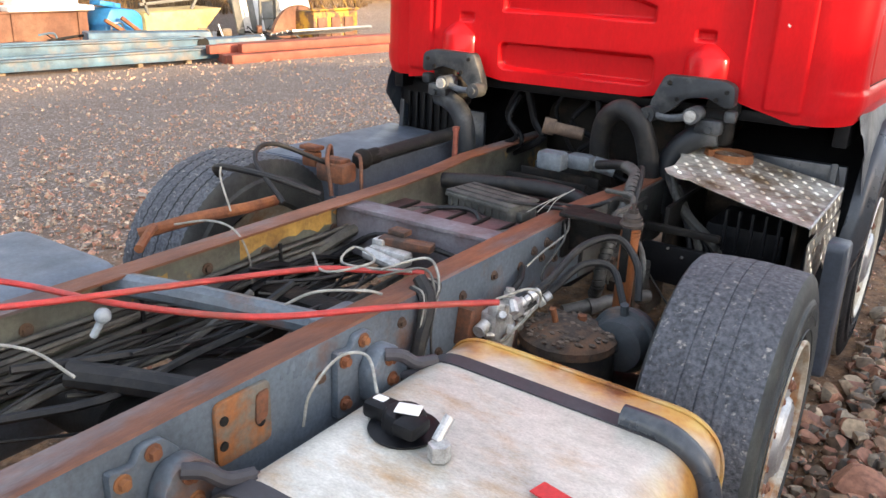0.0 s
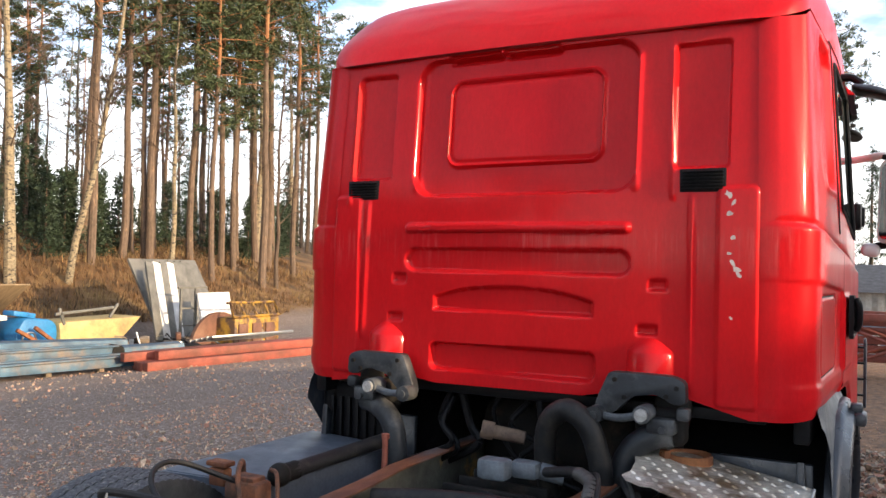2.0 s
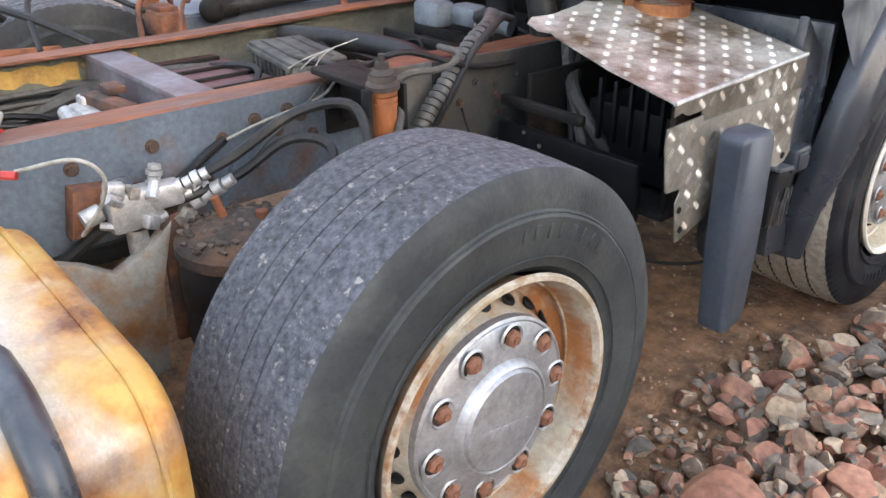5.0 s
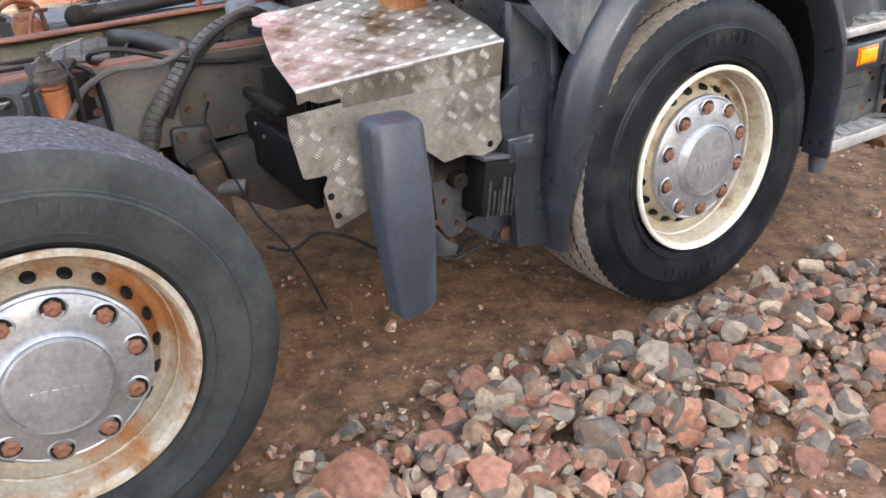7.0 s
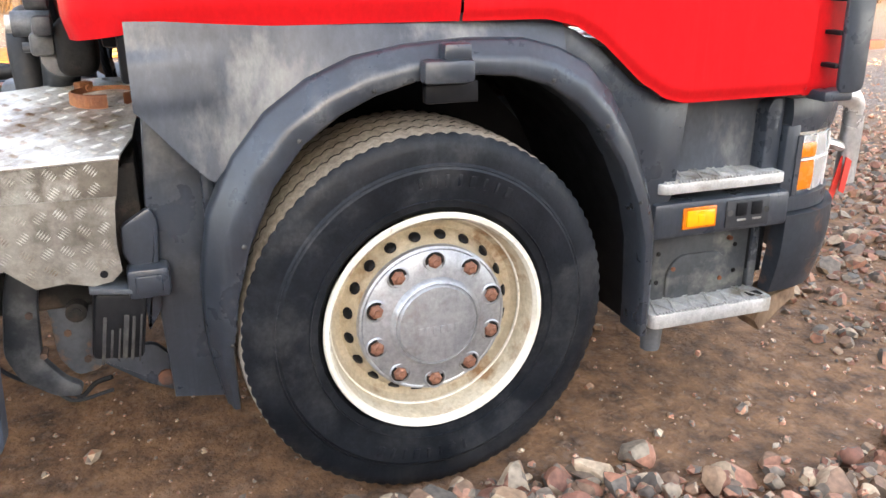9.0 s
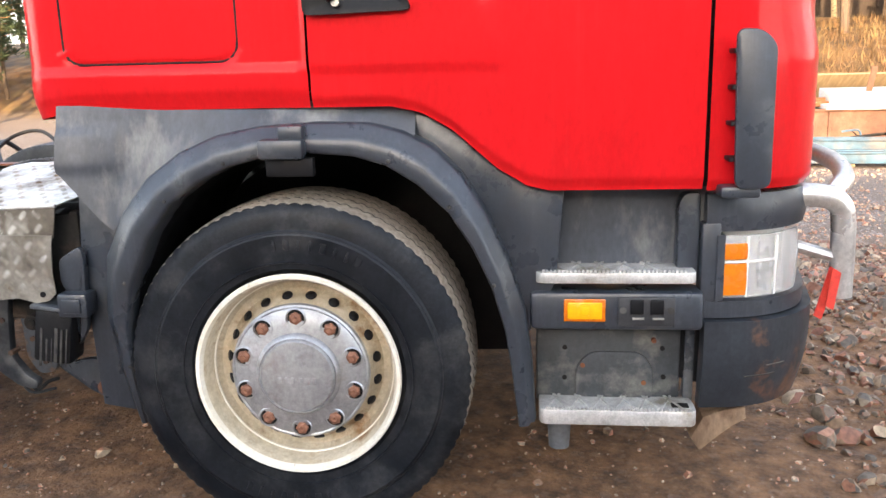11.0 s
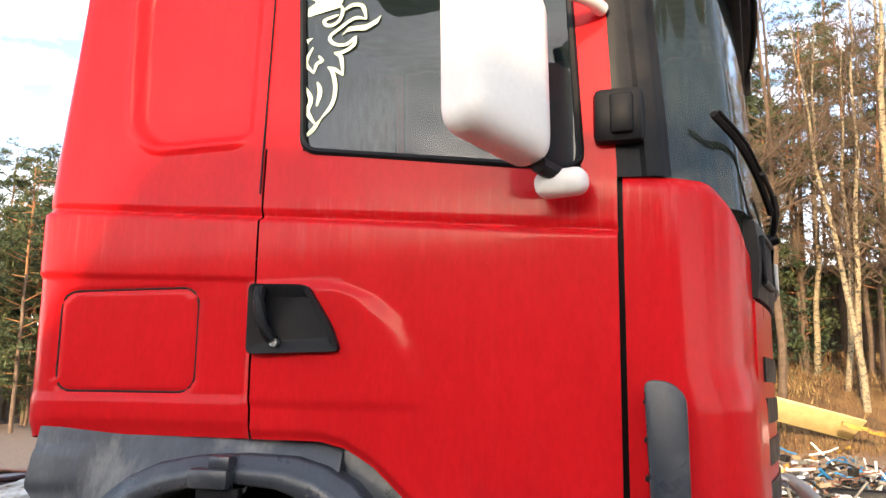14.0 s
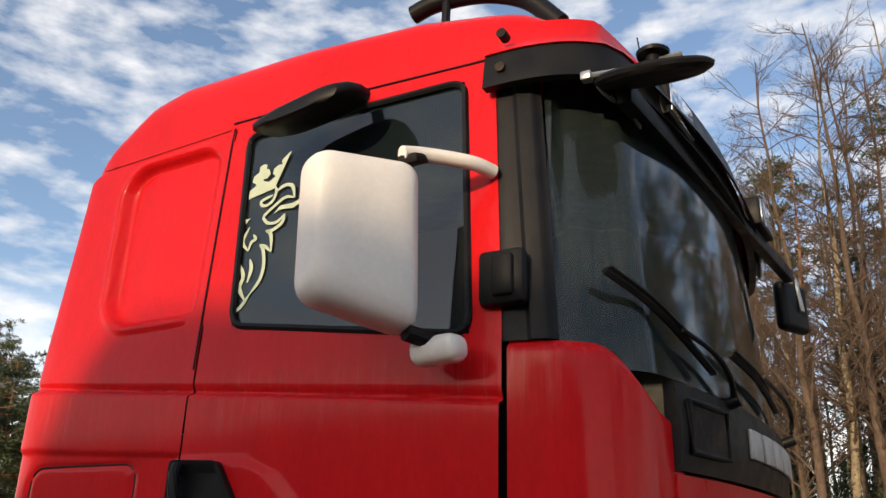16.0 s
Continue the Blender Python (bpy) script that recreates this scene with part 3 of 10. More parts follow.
def rear_relief(x, z):
    """Pressed shapes of the rear wall, out of the wall positive."""
    h = 0.0
    h -= 0.020 * sstep(0.007, -0.007, sd_rect(x, z, -0.02, 2.43, 0.52, 0.315, 0.10))
    g = abs(sd_rect(x, z, -0.015, 2.445, 0.365, 0.195, 0.06))
    h += 0.010 * sstep(0.011, 0.002, g) - 0.0
    h += 0.006 * sstep(0.0, -0.03, sd_rect(x, z, -0.015, 2.445, 0.365, 0.195, 0.06))
    h += 0.012 * sstep(0.007, -0.005, sd_rect(x, z, -0.04, 1.965, 0.525, 0.016, 0.014))
    h -= 0.014 * sstep(0.007, -0.007, sd_rect(x, z, -0.04, 1.822, 0.525, 0.05, 0.05))
    top = 1.655 + 0.052 * max(0.0, 1 - abs((x + 0.04) / 0.37) ** 2.5)
    inside = max(abs(x + 0.04) - 0.37, 1.60 - z, z - top)
    h -= 0.015 * sstep(0.007, -0.007, inside)
    h -= 0.018 * sstep(0.007, -0.007, sd_rect(x, z, -0.04, 1.39, 0.385, 0.058, 0.03))
    for s in (-1, 1):
        cx = 0.765 * s - 0.01
        h -= 0.013 * sstep(0.006, -0.006, sd_rect(x, z, cx, 2.45, 0.105, 0.25, 0.02))
        h += 0.008 * sstep(0.006, -0.006, sd_rect(x, z, 0.90 * s, 1.70, 0.075, 0.42, 0.02))
        h -= 0.010 * sstep(0.006, -0.006, sd_rect(x, z, 0.60 * s, 1.735, 0.033, 0.02, 0.006))
        h -= 0.010 * sstep(0.006, -0.006, sd_rect(x, z, 0.59 * s - 0.03, 1.555, 0.038, 0.018, 0.006))
    for cx in (-0.26, 0.02):
        h -= 0.014 * sstep(0.006, -0.006, sd_rect(x, z, cx, 2.745, 0.13, 0.018, 0.01))
    for cx, dx, za, zb in ((-0.522, 0.0, 2.14, 2.70), (0.655, -0.03, 2.08, 2.72), (-0.890, 0.0, 2.08, 2.69), (-0.785, 0.03, 1.45, 2.09), (0.730, 0.0, 1.33, 2.08), (0.505, 0.0, 2.12, 2.68)):
        c = cx + dx * (z - 2.1)
        h += 0.005 * math.exp(-((x - c) / 0.010) ** 2) * sstep(za - 0.02, za + 0.02, z) * sstep(zb + 0.02, zb - 0.02, z)
    return h * 2.0


def rear_bottom(x):
    return interp(x, [-1.2, -1.0, -0.83, -0.55, -0.4, 0.3, 0.42, 0.72, 0.95, 1.2], [1.215, 1.225, 1.25, 1.29, 1.268, 1.275, 1.30, 1.30, 1.238, 1.245])


def side_relief(y, z):
    """Swages and pressings of the right and left flanks."""
    h = 0.0
    line = 1.975 - 0.085 * (y + 0.69)
    h += 0.018 * sstep(0.0, -0.014, z - line) - 0.010 * math.exp(-((z - line - 0.004) / 0.011) ** 2)
    if y < 0.06:
        line2 = 1.765 - 0.05 * (y + 0.69)
        h -= 0.012 * sstep(0.0, -0.010, z - line2)
        g = abs(sd_rect(y, z, -0.375, 1.55, 0.255, 0.155, 0.06))
        h -= 0.008 * sstep(0.009, 0.002, g)
        h += 0.007 * sstep(0.02, -0.01, z - 1.372) * sstep(1.27, 1.33, z)
        sl = sd_rect(y, z, -0.185 - 0.07 * (z - 2.5), 2.475, 0.245, 0.305, 0.12)
        h -= 0.032 * sstep(0.010, -0.014, sl) * sstep(0.045, -0.02, y)
        h += 0.009 * math.exp(-((sl - 0.022) / 0.012) ** 2) * sstep(0.03, -0.05, y)
    else:
        edge = interp(z, [1.36, 1.43, 1.52, 1.60, 1.66, 1.70], [0.575, 0.58, 0.55, 0.50, 0.43, 0.33])
        h += 0.009 * sstep(0.045, -0.030, y - edge) * sstep(1.72, 1.68, z) * sstep(1.350, 1.382, z)
    return h


def flank_bottom(y):
    return interp(y, [-0.9, 0.30, 0.38, 0.46, 0.58, 0.66, 0.72, 1.2], [1.268, 1.268, 1.25, 1.205, 1.10, 1.052, 1.038, 1.04])


before_truck = set(scene.objects)
cab = thing("truck_cab", (0, 0, 1.2), label="red high sleeper cab of a lorry, faded paint, one mirror cracked", category="truck cab")
# rear wall
bm = bmesh.new()
zs = steps(0, 1, 0.0046)
grid(bm, steps(-0.978, 0.978, 0.0075), zs,
     lambda x, v: (lambda z: (x, YR + 0.02 * x * x - rear_relief(x, z) + lean(z), z))(rear_bottom(x) + (2.765 - rear_bottom(x)) * v))
part("rear_wall", bm, RED, cab, "pressed red sheet-metal rear wall", sharp=60)
# quarters with rounded rear corners
corner_a = [p for p in PERI if p[1] < 0.0665 and (p[0] > 0.968 or p[3] > -0.9)]
corner_a.append((half_width(0.077), 0.077, 1, 0))
for s in (1, -1):
    bm = bmesh.new()

    def quarter(i, v, s=s):
        p = corner_a[int(i)]
        zb = interp(p[1], [-0.8, -0.72, -0.6], [1.238, 1.25, 1.268])
        z = zb + (interp(p[1], [-0.8, -0.70, -0.52], [2.768, 2.785, 2.84]) - zb) * v
        off = side_relief(p[1], z) * abs(p[2]) + 0.004 * (1 if p[3] < -0.3 else 0) + 0.007 * math.exp(-((p[0] - 1.03) / 0.016) ** 2) * (1 if p[3] < -0.3 else 0)
        if v < 0.03:
            off -= 0.012 * (1 - v / 0.03)
        return cab_point(p, z, off, s)
    grid(bm, range(len(corner_a)), steps(0, 1, 0.0045), quarter)
    if s < 0:
        bmesh.ops.reverse_faces(bm, faces=bm.faces[:])
    part("quarter_panel", bm, RED, cab, "red quarter panel with locker hatch", sharp=60)

# doors: lower skin, posts and header round the window
WB = lambda y: 2.105 - 0.135 * (y - 0.2)
WT = lambda y: 2.785 - 0.02 * (y - 0.15)
WR = lambda z: 0.205 - 0.075 * (z - 2.1)
WF = lambda z: 1.025 - 0.06 * (z - 1.99)


def door_point(y, z, s, off=0.0):
    return (s * (half_width(y) - tumble(z) + side_relief(y, z) + off), y, z)


def make_door(s):
    d = part("door", bmesh.new(), RED, cab, "red cab door with black handle")
    bm = bmesh.new()
    y0, y1 = 0.084, 1.116
    ys = steps(0, 1, 0.02)
    for ya, yb, za, zb, ny, nz in (
        (lambda z: y0, lambda z: y1, flank_bottom, WB, 90, 150),
        (lambda z: y0 - 0.02 * sstep(2.1, 1.95, -z + 4.05), lambda z: WR(z), WB, WT, 9, 40),
        (lambda z: WF(z), lambda z: y1 - 0.05 * (z - 2.0), WB, WT, 7, 40),
        (lambda z: y0, lambda z: y1 - 0.05 * (z - 2.0), WT, lambda y: 2.868 - 0.04 * (y - 0.08), 60, 7),
    ):
        def fn(u, v, ya=ya, yb=yb, za=za, zb=zb):
            y = 0.5
            z = 2.0
            for _ in range(4):
                a, b = ya(z), yb(z)
                y = a + (b - a) * u
                z = za(y) + (zb(y) - za(y)) * v
            off = -0.014 * sstep(0.04, 0.0, v) if za is flank_bottom else 0
            return door_point(y, z, s, off)
        grid(bm, steps(0, 1, 1 / ny), steps(0, 1, 1 / nz), fn)
    bmesh.ops.remove_doubles(bm, verts=bm.verts[:], dist=0.0015)
    if s < 0:
        bmesh.ops.reverse_faces(bm, faces=bm.faces[:])
    bm.normal_update()
    bm.to_mesh(d.data)
    bm.free()
    d.data.shade_smooth()
    d.data.set_sharp_from_angle(angle=radians(60))
    # window seal and pane
    ring = rounded([(WR(2.1), WB(0.2)), (WF(1.99), WB(1.03)), (WF(2.75), WT(0.97)), (WR(2.77), WT(0.15))], 0.05)
    bm = bmesh.new()
    pts = [Vector(door_point(y, z, s, 0.001)) for y, z in ring]
    tube(bm, [*pts, pts[0], pts[1]], 0.011, n=6, smooth=False)
    part("window_seal", bm, BLACK, cab)
    bm = bmesh.new()
    bm.faces.new([bm.verts.new(Vector(door_point(y, z, s, -0.006))) for y, z in (ring if s > 0 else ring[::-1])])
    ob = part("side_window", bm, GLASS, cab, "green-tinted side window")
    ob.visible_shadow = False
    return d


for s in (1, -1):
    make_door(s)
# dark joints round the upper door and along the roof's edge
for s in (1, -1):
    bm = bmesh.new()
    tube(bm, [Vector(door_point(0.071, z, s, 0.002)) for z in steps(1.98, 2.84, 0.06)], 0.0032, n=6, smooth=False)
    part("door_joint", bm, BLACK, cab)
    bm = bmesh.new()
    tube(bm, [Vector(door_point(y, 2.862 - 0.04 * (y - 0.08), s, 0.002)) for y in steps(0.06, 1.06, 0.05)], 0.0034, n=6, smooth=False)
    part("door_joint", bm, BLACK, cab)
    bm = bmesh.new()
    tube(bm, [Vector(door_point(y, 2.825 + 0.02 * (y + 0.6), s, 0.002)) for y in steps(-0.60, 0.05, 0.05)], 0.0022, n=6, smooth=False)
    part("roof_joint", bm, RED_DARK, cab)
# corner panels with the wind deflector bulge
for s in (1, -1):
    bm = bmesh.new()
    front = [p for p in PERI if p[1] > 1.13 and p[0] > 0.87 or (p[1] > 1.13 and p[2] > 0.15)]

    def cor(i, v, s=s, front=front):
        p = front[int(i)]
        t = i / (len(front) - 1)
        zt = 1.972 - 0.03 * t - 0.14 * sstep(0.5, 1.0, t)
        z = 1.032 + (zt - 1.032) * v
        off = 0.018 * sstep(1.50, 1.36, z) * sstep(0.25, 0.75, t) - 0.015 * sstep(0.03, 0, v) - 0.02 * sstep(0.97, 1.0, v)
        return cab_point(p, z, off, s)
    grid(bm, range(len(front)), steps(0, 1, 0.012), cor)
    if s < 0:
        bmesh.ops.reverse_faces(bm, faces=bm.faces[:])
    part("corner_panel", bm, RED, cab, "curved red front corner panel", sharp=60)
# roof
def roof_top(y):
    return interp(y, [-0.776, -0.735, -0.67, -0.585, -0.49, -0.40, -0.25, 0.3, 0.8, 1.15, 1.35, 1.47], [2.768, 2.86, 2.945, 3.025, 3.10, 3.155, 3.195, 3.175, 3.13, 3.065, 2.97, 2.87])


def roof_half(y):
    base = half_width(max(y, -0.63)) - 0.058
    if y < -0.58:
        base -= 0.17 * (1 - math.sqrt(max(0.0, 1 - ((-0.58 - y) / 0.18) ** 2)))
    if y > 1.0:
        base -= 0.25 * ((y - 1.0) / 0.47) ** 2.2
    return base


bm = bmesh.new()


def roof(y, a):
    w, top = roof_half(y), roof_top(y)
    seam = interp(y, [-0.76, -0.66, -0.56, 1.05, 1.47], [2.762, 2.80, 2.84, 2.83, 2.80])
    n = interp(top - seam, [0.0, 0.1, 0.3], [0.9, 0.52, 0.30])
    c, s = math.cos(a), math.sin(a)
    return (w * math.copysign(abs(c) ** n, c), y, seam + max(0.004, top - seam) * abs(s) ** (n * 1.15))


grid(bm, steps(-0.776, 1.47, 0.03), steps(0, math.pi, math.pi / 72), roof)
bmesh.ops.recalc_face_normals(bm, faces=bm.faces[:])
part("roof", bm, RED, cab, "red rounded roof shell", sharp=60)
# black boxes and sheets added under the skin so the cab's inside stays dark
bm = bmesh.new()
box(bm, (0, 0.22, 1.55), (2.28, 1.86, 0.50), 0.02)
part("cab_floor", bm, BLACK, cab, "black filler that keeps the interior dark")
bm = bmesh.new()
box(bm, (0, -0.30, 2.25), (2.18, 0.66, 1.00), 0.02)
part("bunk_wall", bm, BLACK, cab, "added black box that keeps the bunk dark")
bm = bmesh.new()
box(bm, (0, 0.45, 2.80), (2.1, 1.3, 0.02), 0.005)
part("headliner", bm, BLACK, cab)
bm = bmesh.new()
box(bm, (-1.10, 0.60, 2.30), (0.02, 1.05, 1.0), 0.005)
part("curtain", bm, BLACK, cab, "added black sheet that blocks the far door window")


# ---- cab fittings ----
def peri_front(y0, a_end=None, x_min=None):
    return [p for p in PERI if p[1] >= y0 and (x_min is None or p[0] >= x_min) and p[3] > -0.5]


def band(bm, pts, z0, z1, off, thick=0.02, side=1, lean=0.0, nz=4, crown=0.0):
    """A closed strip that follows the cab's plan."""
    n = len(pts)
    rings = []
    for p in pts:
        ring = []
        for k in range(nz + 1):
            t = k / nz
            ring.append(cab_point(p, z0 + (z1 - z0) * t, off + lean * t + crown * math.sin(math.pi * t), side))
        for k in range(nz, -1, -1):
            t = k / nz
            ring.append(cab_point(p, z0 + (z1 - z0) * t, off + lean * t - thick, side))
        rings.append([bm.verts.new(v) for v in ring])
    m = len(rings[0])
    for a, b in zip(rings, rings[1:]):
        for j in range(m):
            bm.faces.new((a[j], b[j], b[(j + 1) % m], a[(j + 1) % m]))
    bm.faces.new(rings[0])
    bm.faces.new(rings[-1][::-1])
    bmesh.ops.recalc_face_normals(bm, faces=bm.faces[:])
    return bm


def both(pts):
    """The front half outline mirrored to run from right to left."""
    return pts + [(-x, y, -nx, ny) for x, y, nx, ny in pts[::-1][1:]]


# windscreen, bowed and leaning back
ws = [p for p in PERI if p[1] > 1.195 and p[3] > -0.5]
bm = bmesh.new()
cols = both(ws)


def screen(i, v):
    p = cols[int(i)]
    zb = 1.90 - 0.0 * v
    z = zb + (2.80 - zb) * v
    q = cab_point((abs(p[0]), p[1], abs(p[2]), p[3]), z, -0.032 + 0.034 * sstep(0.80, 1.0, p[3]) - 0.075 * v * (1 if p[3] > 0.3 else 0.3), 1 if p[0] >= 0 else -1)
    return q


grid(bm, range(len(cols)), steps(0, 1, 0.1), screen)
ob = part("windscreen", bm, SCREEN, cab, "tinted windscreen with dirt streaks", sharp=60)
ob.visible_shadow = False
for s in (1, -1):
    # black A-pillar trim beside the screen
    bm = bmesh.new()

    def pil(u, v, s=s):
        z = 1.965 + (2.74 - 1.965) * v
        y = (1.118 + 0.062 * u * 2.2) - 0.055 * v
        p = min(PERI, key=lambda q: abs(q[1] - y) + (9 if q[0] < 1.0 else 0))
        return (s * (half_width(min(y, 1.16)) - tumble(z) - 0.004 - 0.03 * u * u + 0.010 * sstep(0.45, 0.55, u) * sstep(0.95, 0.85, u)), y, z)
    grid(bm, steps(0, 1, 0.05), steps(0, 1, 0.1), pil)
    if s < 0:
        bmesh.ops.reverse_faces(bm, faces=bm.faces[:])
    part("pillar_trim", bm, BLACK, cab, "black plastic windscreen pillar trim")
    # dark gap filler between door and corner panel
    bm = bmesh.new()
    prism(bm, [(1.095, 1.04), (1.15, 1.04), (1.15, 1.98), (1.095, 1.98)], "x", s * 1.16 - 0.01, s * 1.17 + 0.01)
    part("door_gap", bm, BLACK, cab)
    bm = bmesh.new()
    prism(bm, [(0.055, 1.27), (0.095, 1.27), (0.095, 2.86), (0.055, 2.86)], "x", s * 1.12 - 0.01, s * 1.13 + 0.01)
    part("door_gap", bm, BLACK, cab)
# door handle
def make_handle(s):
    x0 = half_width(0.2) + 0.038
    out = rounded([(0.082, 1.505), (0.368, 1.512), (0.335, 1.59), (0.262, 1.698), (0.082, 1.705)], 0.02, 4)
    bm = bmesh.new()
    rim = [bm.verts.new((s * (x0 + 0.016), y, z)) for y, z in out]
    base = [bm.verts.new((s * (x0 - 0.004), y, z)) for y, z in out]
    cx, cz = 0.20, 1.60
    lip = [bm.verts.new((s * (x0 + 0.014), cx + (y - cx) * 0.86, cz + (z - cz) * 0.86)) for y, z in out]
    bowl = [bm.verts.new((s * (x0 + 0.001), cx + 0.02 + (y - cx) * 0.66, cz + (z - cz) * 0.66)) for y, z in out]
    n = len(out)
    for a, b in ((base, rim), (rim, lip), (lip, bowl)):
        for j in range(n):
            bm.faces.new((a[j], a[(j + 1) % n], b[(j + 1) % n], b[j]))
    bm.faces.new(bowl)
    bmesh.ops.recalc_face_normals(bm, faces=bm.faces[:])
    part("door_handle", bm, BLACK, cab, "black plastic door handle in a recess")
    bm = bmesh.new()
    tube(bm, [(s * (x0 + 0.022), 0.125, 1.69), (s * (x0 + 0.034), 0.128, 1.65), (s * (x0 + 0.034), 0.145, 1.58), (s * (x0 + 0.02), 0.165, 1.545)], 0.017, n=10)
    part("grip", bm, BLACK, cab)
    bm = bmesh.new()
    cyl(bm, (s * (x0 + 0.005), 0.172, 1.537), (s * (x0 + 0.026), 0.172, 1.537), 0.012, n=20)
    part("lock", bm, STEEL, cab, "round steel door lock")


make_handle(1)
make_handle(-1)
# dark joint round the locker hatch
for s in (1, -1):
    o = rounded([(-0.63, 1.395), (-0.12, 1.395), (-0.12, 1.705), (-0.63, 1.705)], 0.06, 6)
    bm = bmesh.new()
    pts = [Vector((s * (half_width(y) + side_relief(y, z) + 0.0005), y, z)) for y, z in o]
    tube(bm, [*pts, pts[0], pts[1]], 0.0042, n=6, smooth=False)
    part("hatch_joint", bm, DARK, cab, "dark joint round the locker hatch")
# chipped paint on the rear right edge
CHIP = surf("bare_primer", (0.72, 0.62, 0.56), (0.6, 0.48, 0.42), 30, 0.7)
crnd = random.Random(15)
for x, z, w, h, tilt in ((0.865, 2.09, 0.012, 0.02, 30), (0.885, 2.06, 0.008, 0.016, -40), (0.87, 2.015, 0.016, 0.012, 10), (0.885, 1.925, 0.012, 0.009, 0), (0.872, 1.865, 0.010, 0.008, 20),
                         (0.885, 1.83, 0.010, 0.022, 25), (0.90, 1.805, 0.018, 0.013, -20), (0.905, 1.785, 0.010, 0.016, 35), (0.88, 1.62, 0.007, 0.008, 0)):
    bm = bmesh.new()
    ring = []
    for k in range(9):
        a = 2 * math.pi * k / 9
        q = Matrix.Rotation(radians(tilt), 2) @ Vector((math.cos(a) * w, math.sin(a) * h)) * crnd.uniform(0.5, 1.1)
        xx, zz = x + q.x, z + q.y
        ring.append(bm.verts.new((xx, YR + 0.02 * xx * xx - rear_relief(xx, zz) + lean(zz) - 0.0022, zz)))
    bm.faces.new(ring[::-1])
    part("paint_chip", bm, CHIP, cab)
# wind deflectors on the corner panels
for s in (1, -1):
    bm = bmesh.new()
    o = rounded([(1.185, 1.045), (1.275, 1.045), (1.272, 1.405), (1.235, 1.44), (1.172, 1.445)], 0.03, 5)
    for k, (a, b) in enumerate(((1.262, 1.278),)):
        prism(bm, o, "x", min(s * a, s * b), max(s * a, s * b), 0.006)
    part("wind_deflector", bm, PLASTIC, cab, "dark grey curved plastic air deflector")
    for z in (1.12, 1.21, 1.30, 1.39):
        bm = bmesh.new()
        box(bm, (s * 1.238, 1.185, z), (0.06, 0.03, 0.012), 0.003)
        part("deflector_rib", bm, BLACK, cab)
    bm = bmesh.new()
    box(bm, (s * 1.225, 1.205, 1.035), (0.08, 0.10, 0.03), 0.008)
    part("deflector_foot", bm, PLASTIC, cab)
# black grille strip with intake slots; emblem letters as plain bars
bm = bmesh.new()
gf = both([p for p in PERI if p[3] > 0.97 and p[0] < 0.95])
band(bm, gf, 1.672, 1.892, 0.014, 0.03, nz=6, crown=0.010)
part("grille_strip", bm, BLACK, cab, "black front strip under the windscreen")
for s in (1, -1):
    # a slot not really sunk: a dark band paints its shade inside a raised rounded rim
    sl = [p for p in PERI if p[3] > 0.97 and 0.62 < p[0] < 0.90]
    bm = bmesh.new()
    band(bm, sl, 1.722, 1.850, 0.0255, 0.010, side=s, nz=2)
    part("intake_slot", bm, DARK, cab)
    bm = bmesh.new()
    loop = [cab_point(p, 1.722, 0.026, s) for p in sl] + [cab_point(p, 1.850, 0.026, s) for p in sl[::-1]]
    tube(bm, [*loop, loop[0], loop[1]], 0.009, n=8, smooth=False)
    part("slot_rim", bm, BLACK, cab)
EMBLEM = surf("pale_grey_emblem", (0.50, 0.50, 0.48), (0.42, 0.42, 0.40), 12, 0.4, grime=0.1)
for k in range(6):
    bm = bmesh.new()
    x = 0.385 - 0.148 * k
    yy = PERI[-1][1] - 0.14 * (abs(x) / 0.98) ** 2
    box(bm, (x, yy + 0.032, 1.79), (0.122, 0.014, 0.088), 0.006, Matrix.Rotation(0.23 * -x, 3, "Z"))
    part("emblem_bar", bm, EMBLEM, cab, "light grey emblem bar")
bm = bmesh.new()
band(bm, both([p for p in PERI if p[3] > 0.97 and p[0] < 0.95]), 1.06, 1.664, 0.006, 0.03, nz=6)
part("front_grille_panel", bm, RED, cab, "red lower front panel")
for k in range(4):
    bm = bmesh.new()
    band(bm, both([p for p in PERI if p[3] > 0.9 and p[0] < 0.86]), 1.10 + 0.115 * k, 1.17 + 0.115 * k, 0.012, 0.012, nz=2)
    part("grille_slot", bm, BLACK, cab)
# roof visor: red lip above, black hood below
vis = []
for t in steps(0, 1, 0.04):
    if t < 0.5:
        u = t / 0.5
        vis.append((1.192 - 0.10 * u ** 3, 1.06 + 0.33 * u, 1.0 - 0.5 * u, 0.5 * u))
    else:
        u = (t - 0.5) / 0.5
        vis.append((1.092 * (1 - u), 1.39 + 0.125 * math.sin(u * math.pi / 2) ** 0.8, 0.2 * (1 - u), 1))
visb = both(vis)


def free_band(bm, pts, z0, z1, off0, off1, thick):
    rings = []
    for x, y, nx, ny in pts:
        L = math.hypot(nx, ny)
        nx, ny = nx / L, ny / L
        rings.append([bm.verts.new((x + nx * o, y + ny * o, z)) for o, z in ((off0, z0), (off1, (z0 + z1) / 2), (off1 - 0.01, z1), (off1 - 0.01 - thick, z1), (off0 - thick, z0))])
    m = 5
    for a, b in zip(rings, rings[1:]):
        for j in range(m):
            bm.faces.new((a[j], b[j], b[(j + 1) % m], a[(j + 1) % m]))
    bm.faces.new(rings[0])
    bm.faces.new(rings[-1][::-1])
    bmesh.ops.recalc_face_normals(bm, faces=bm.faces[:])
    return bm


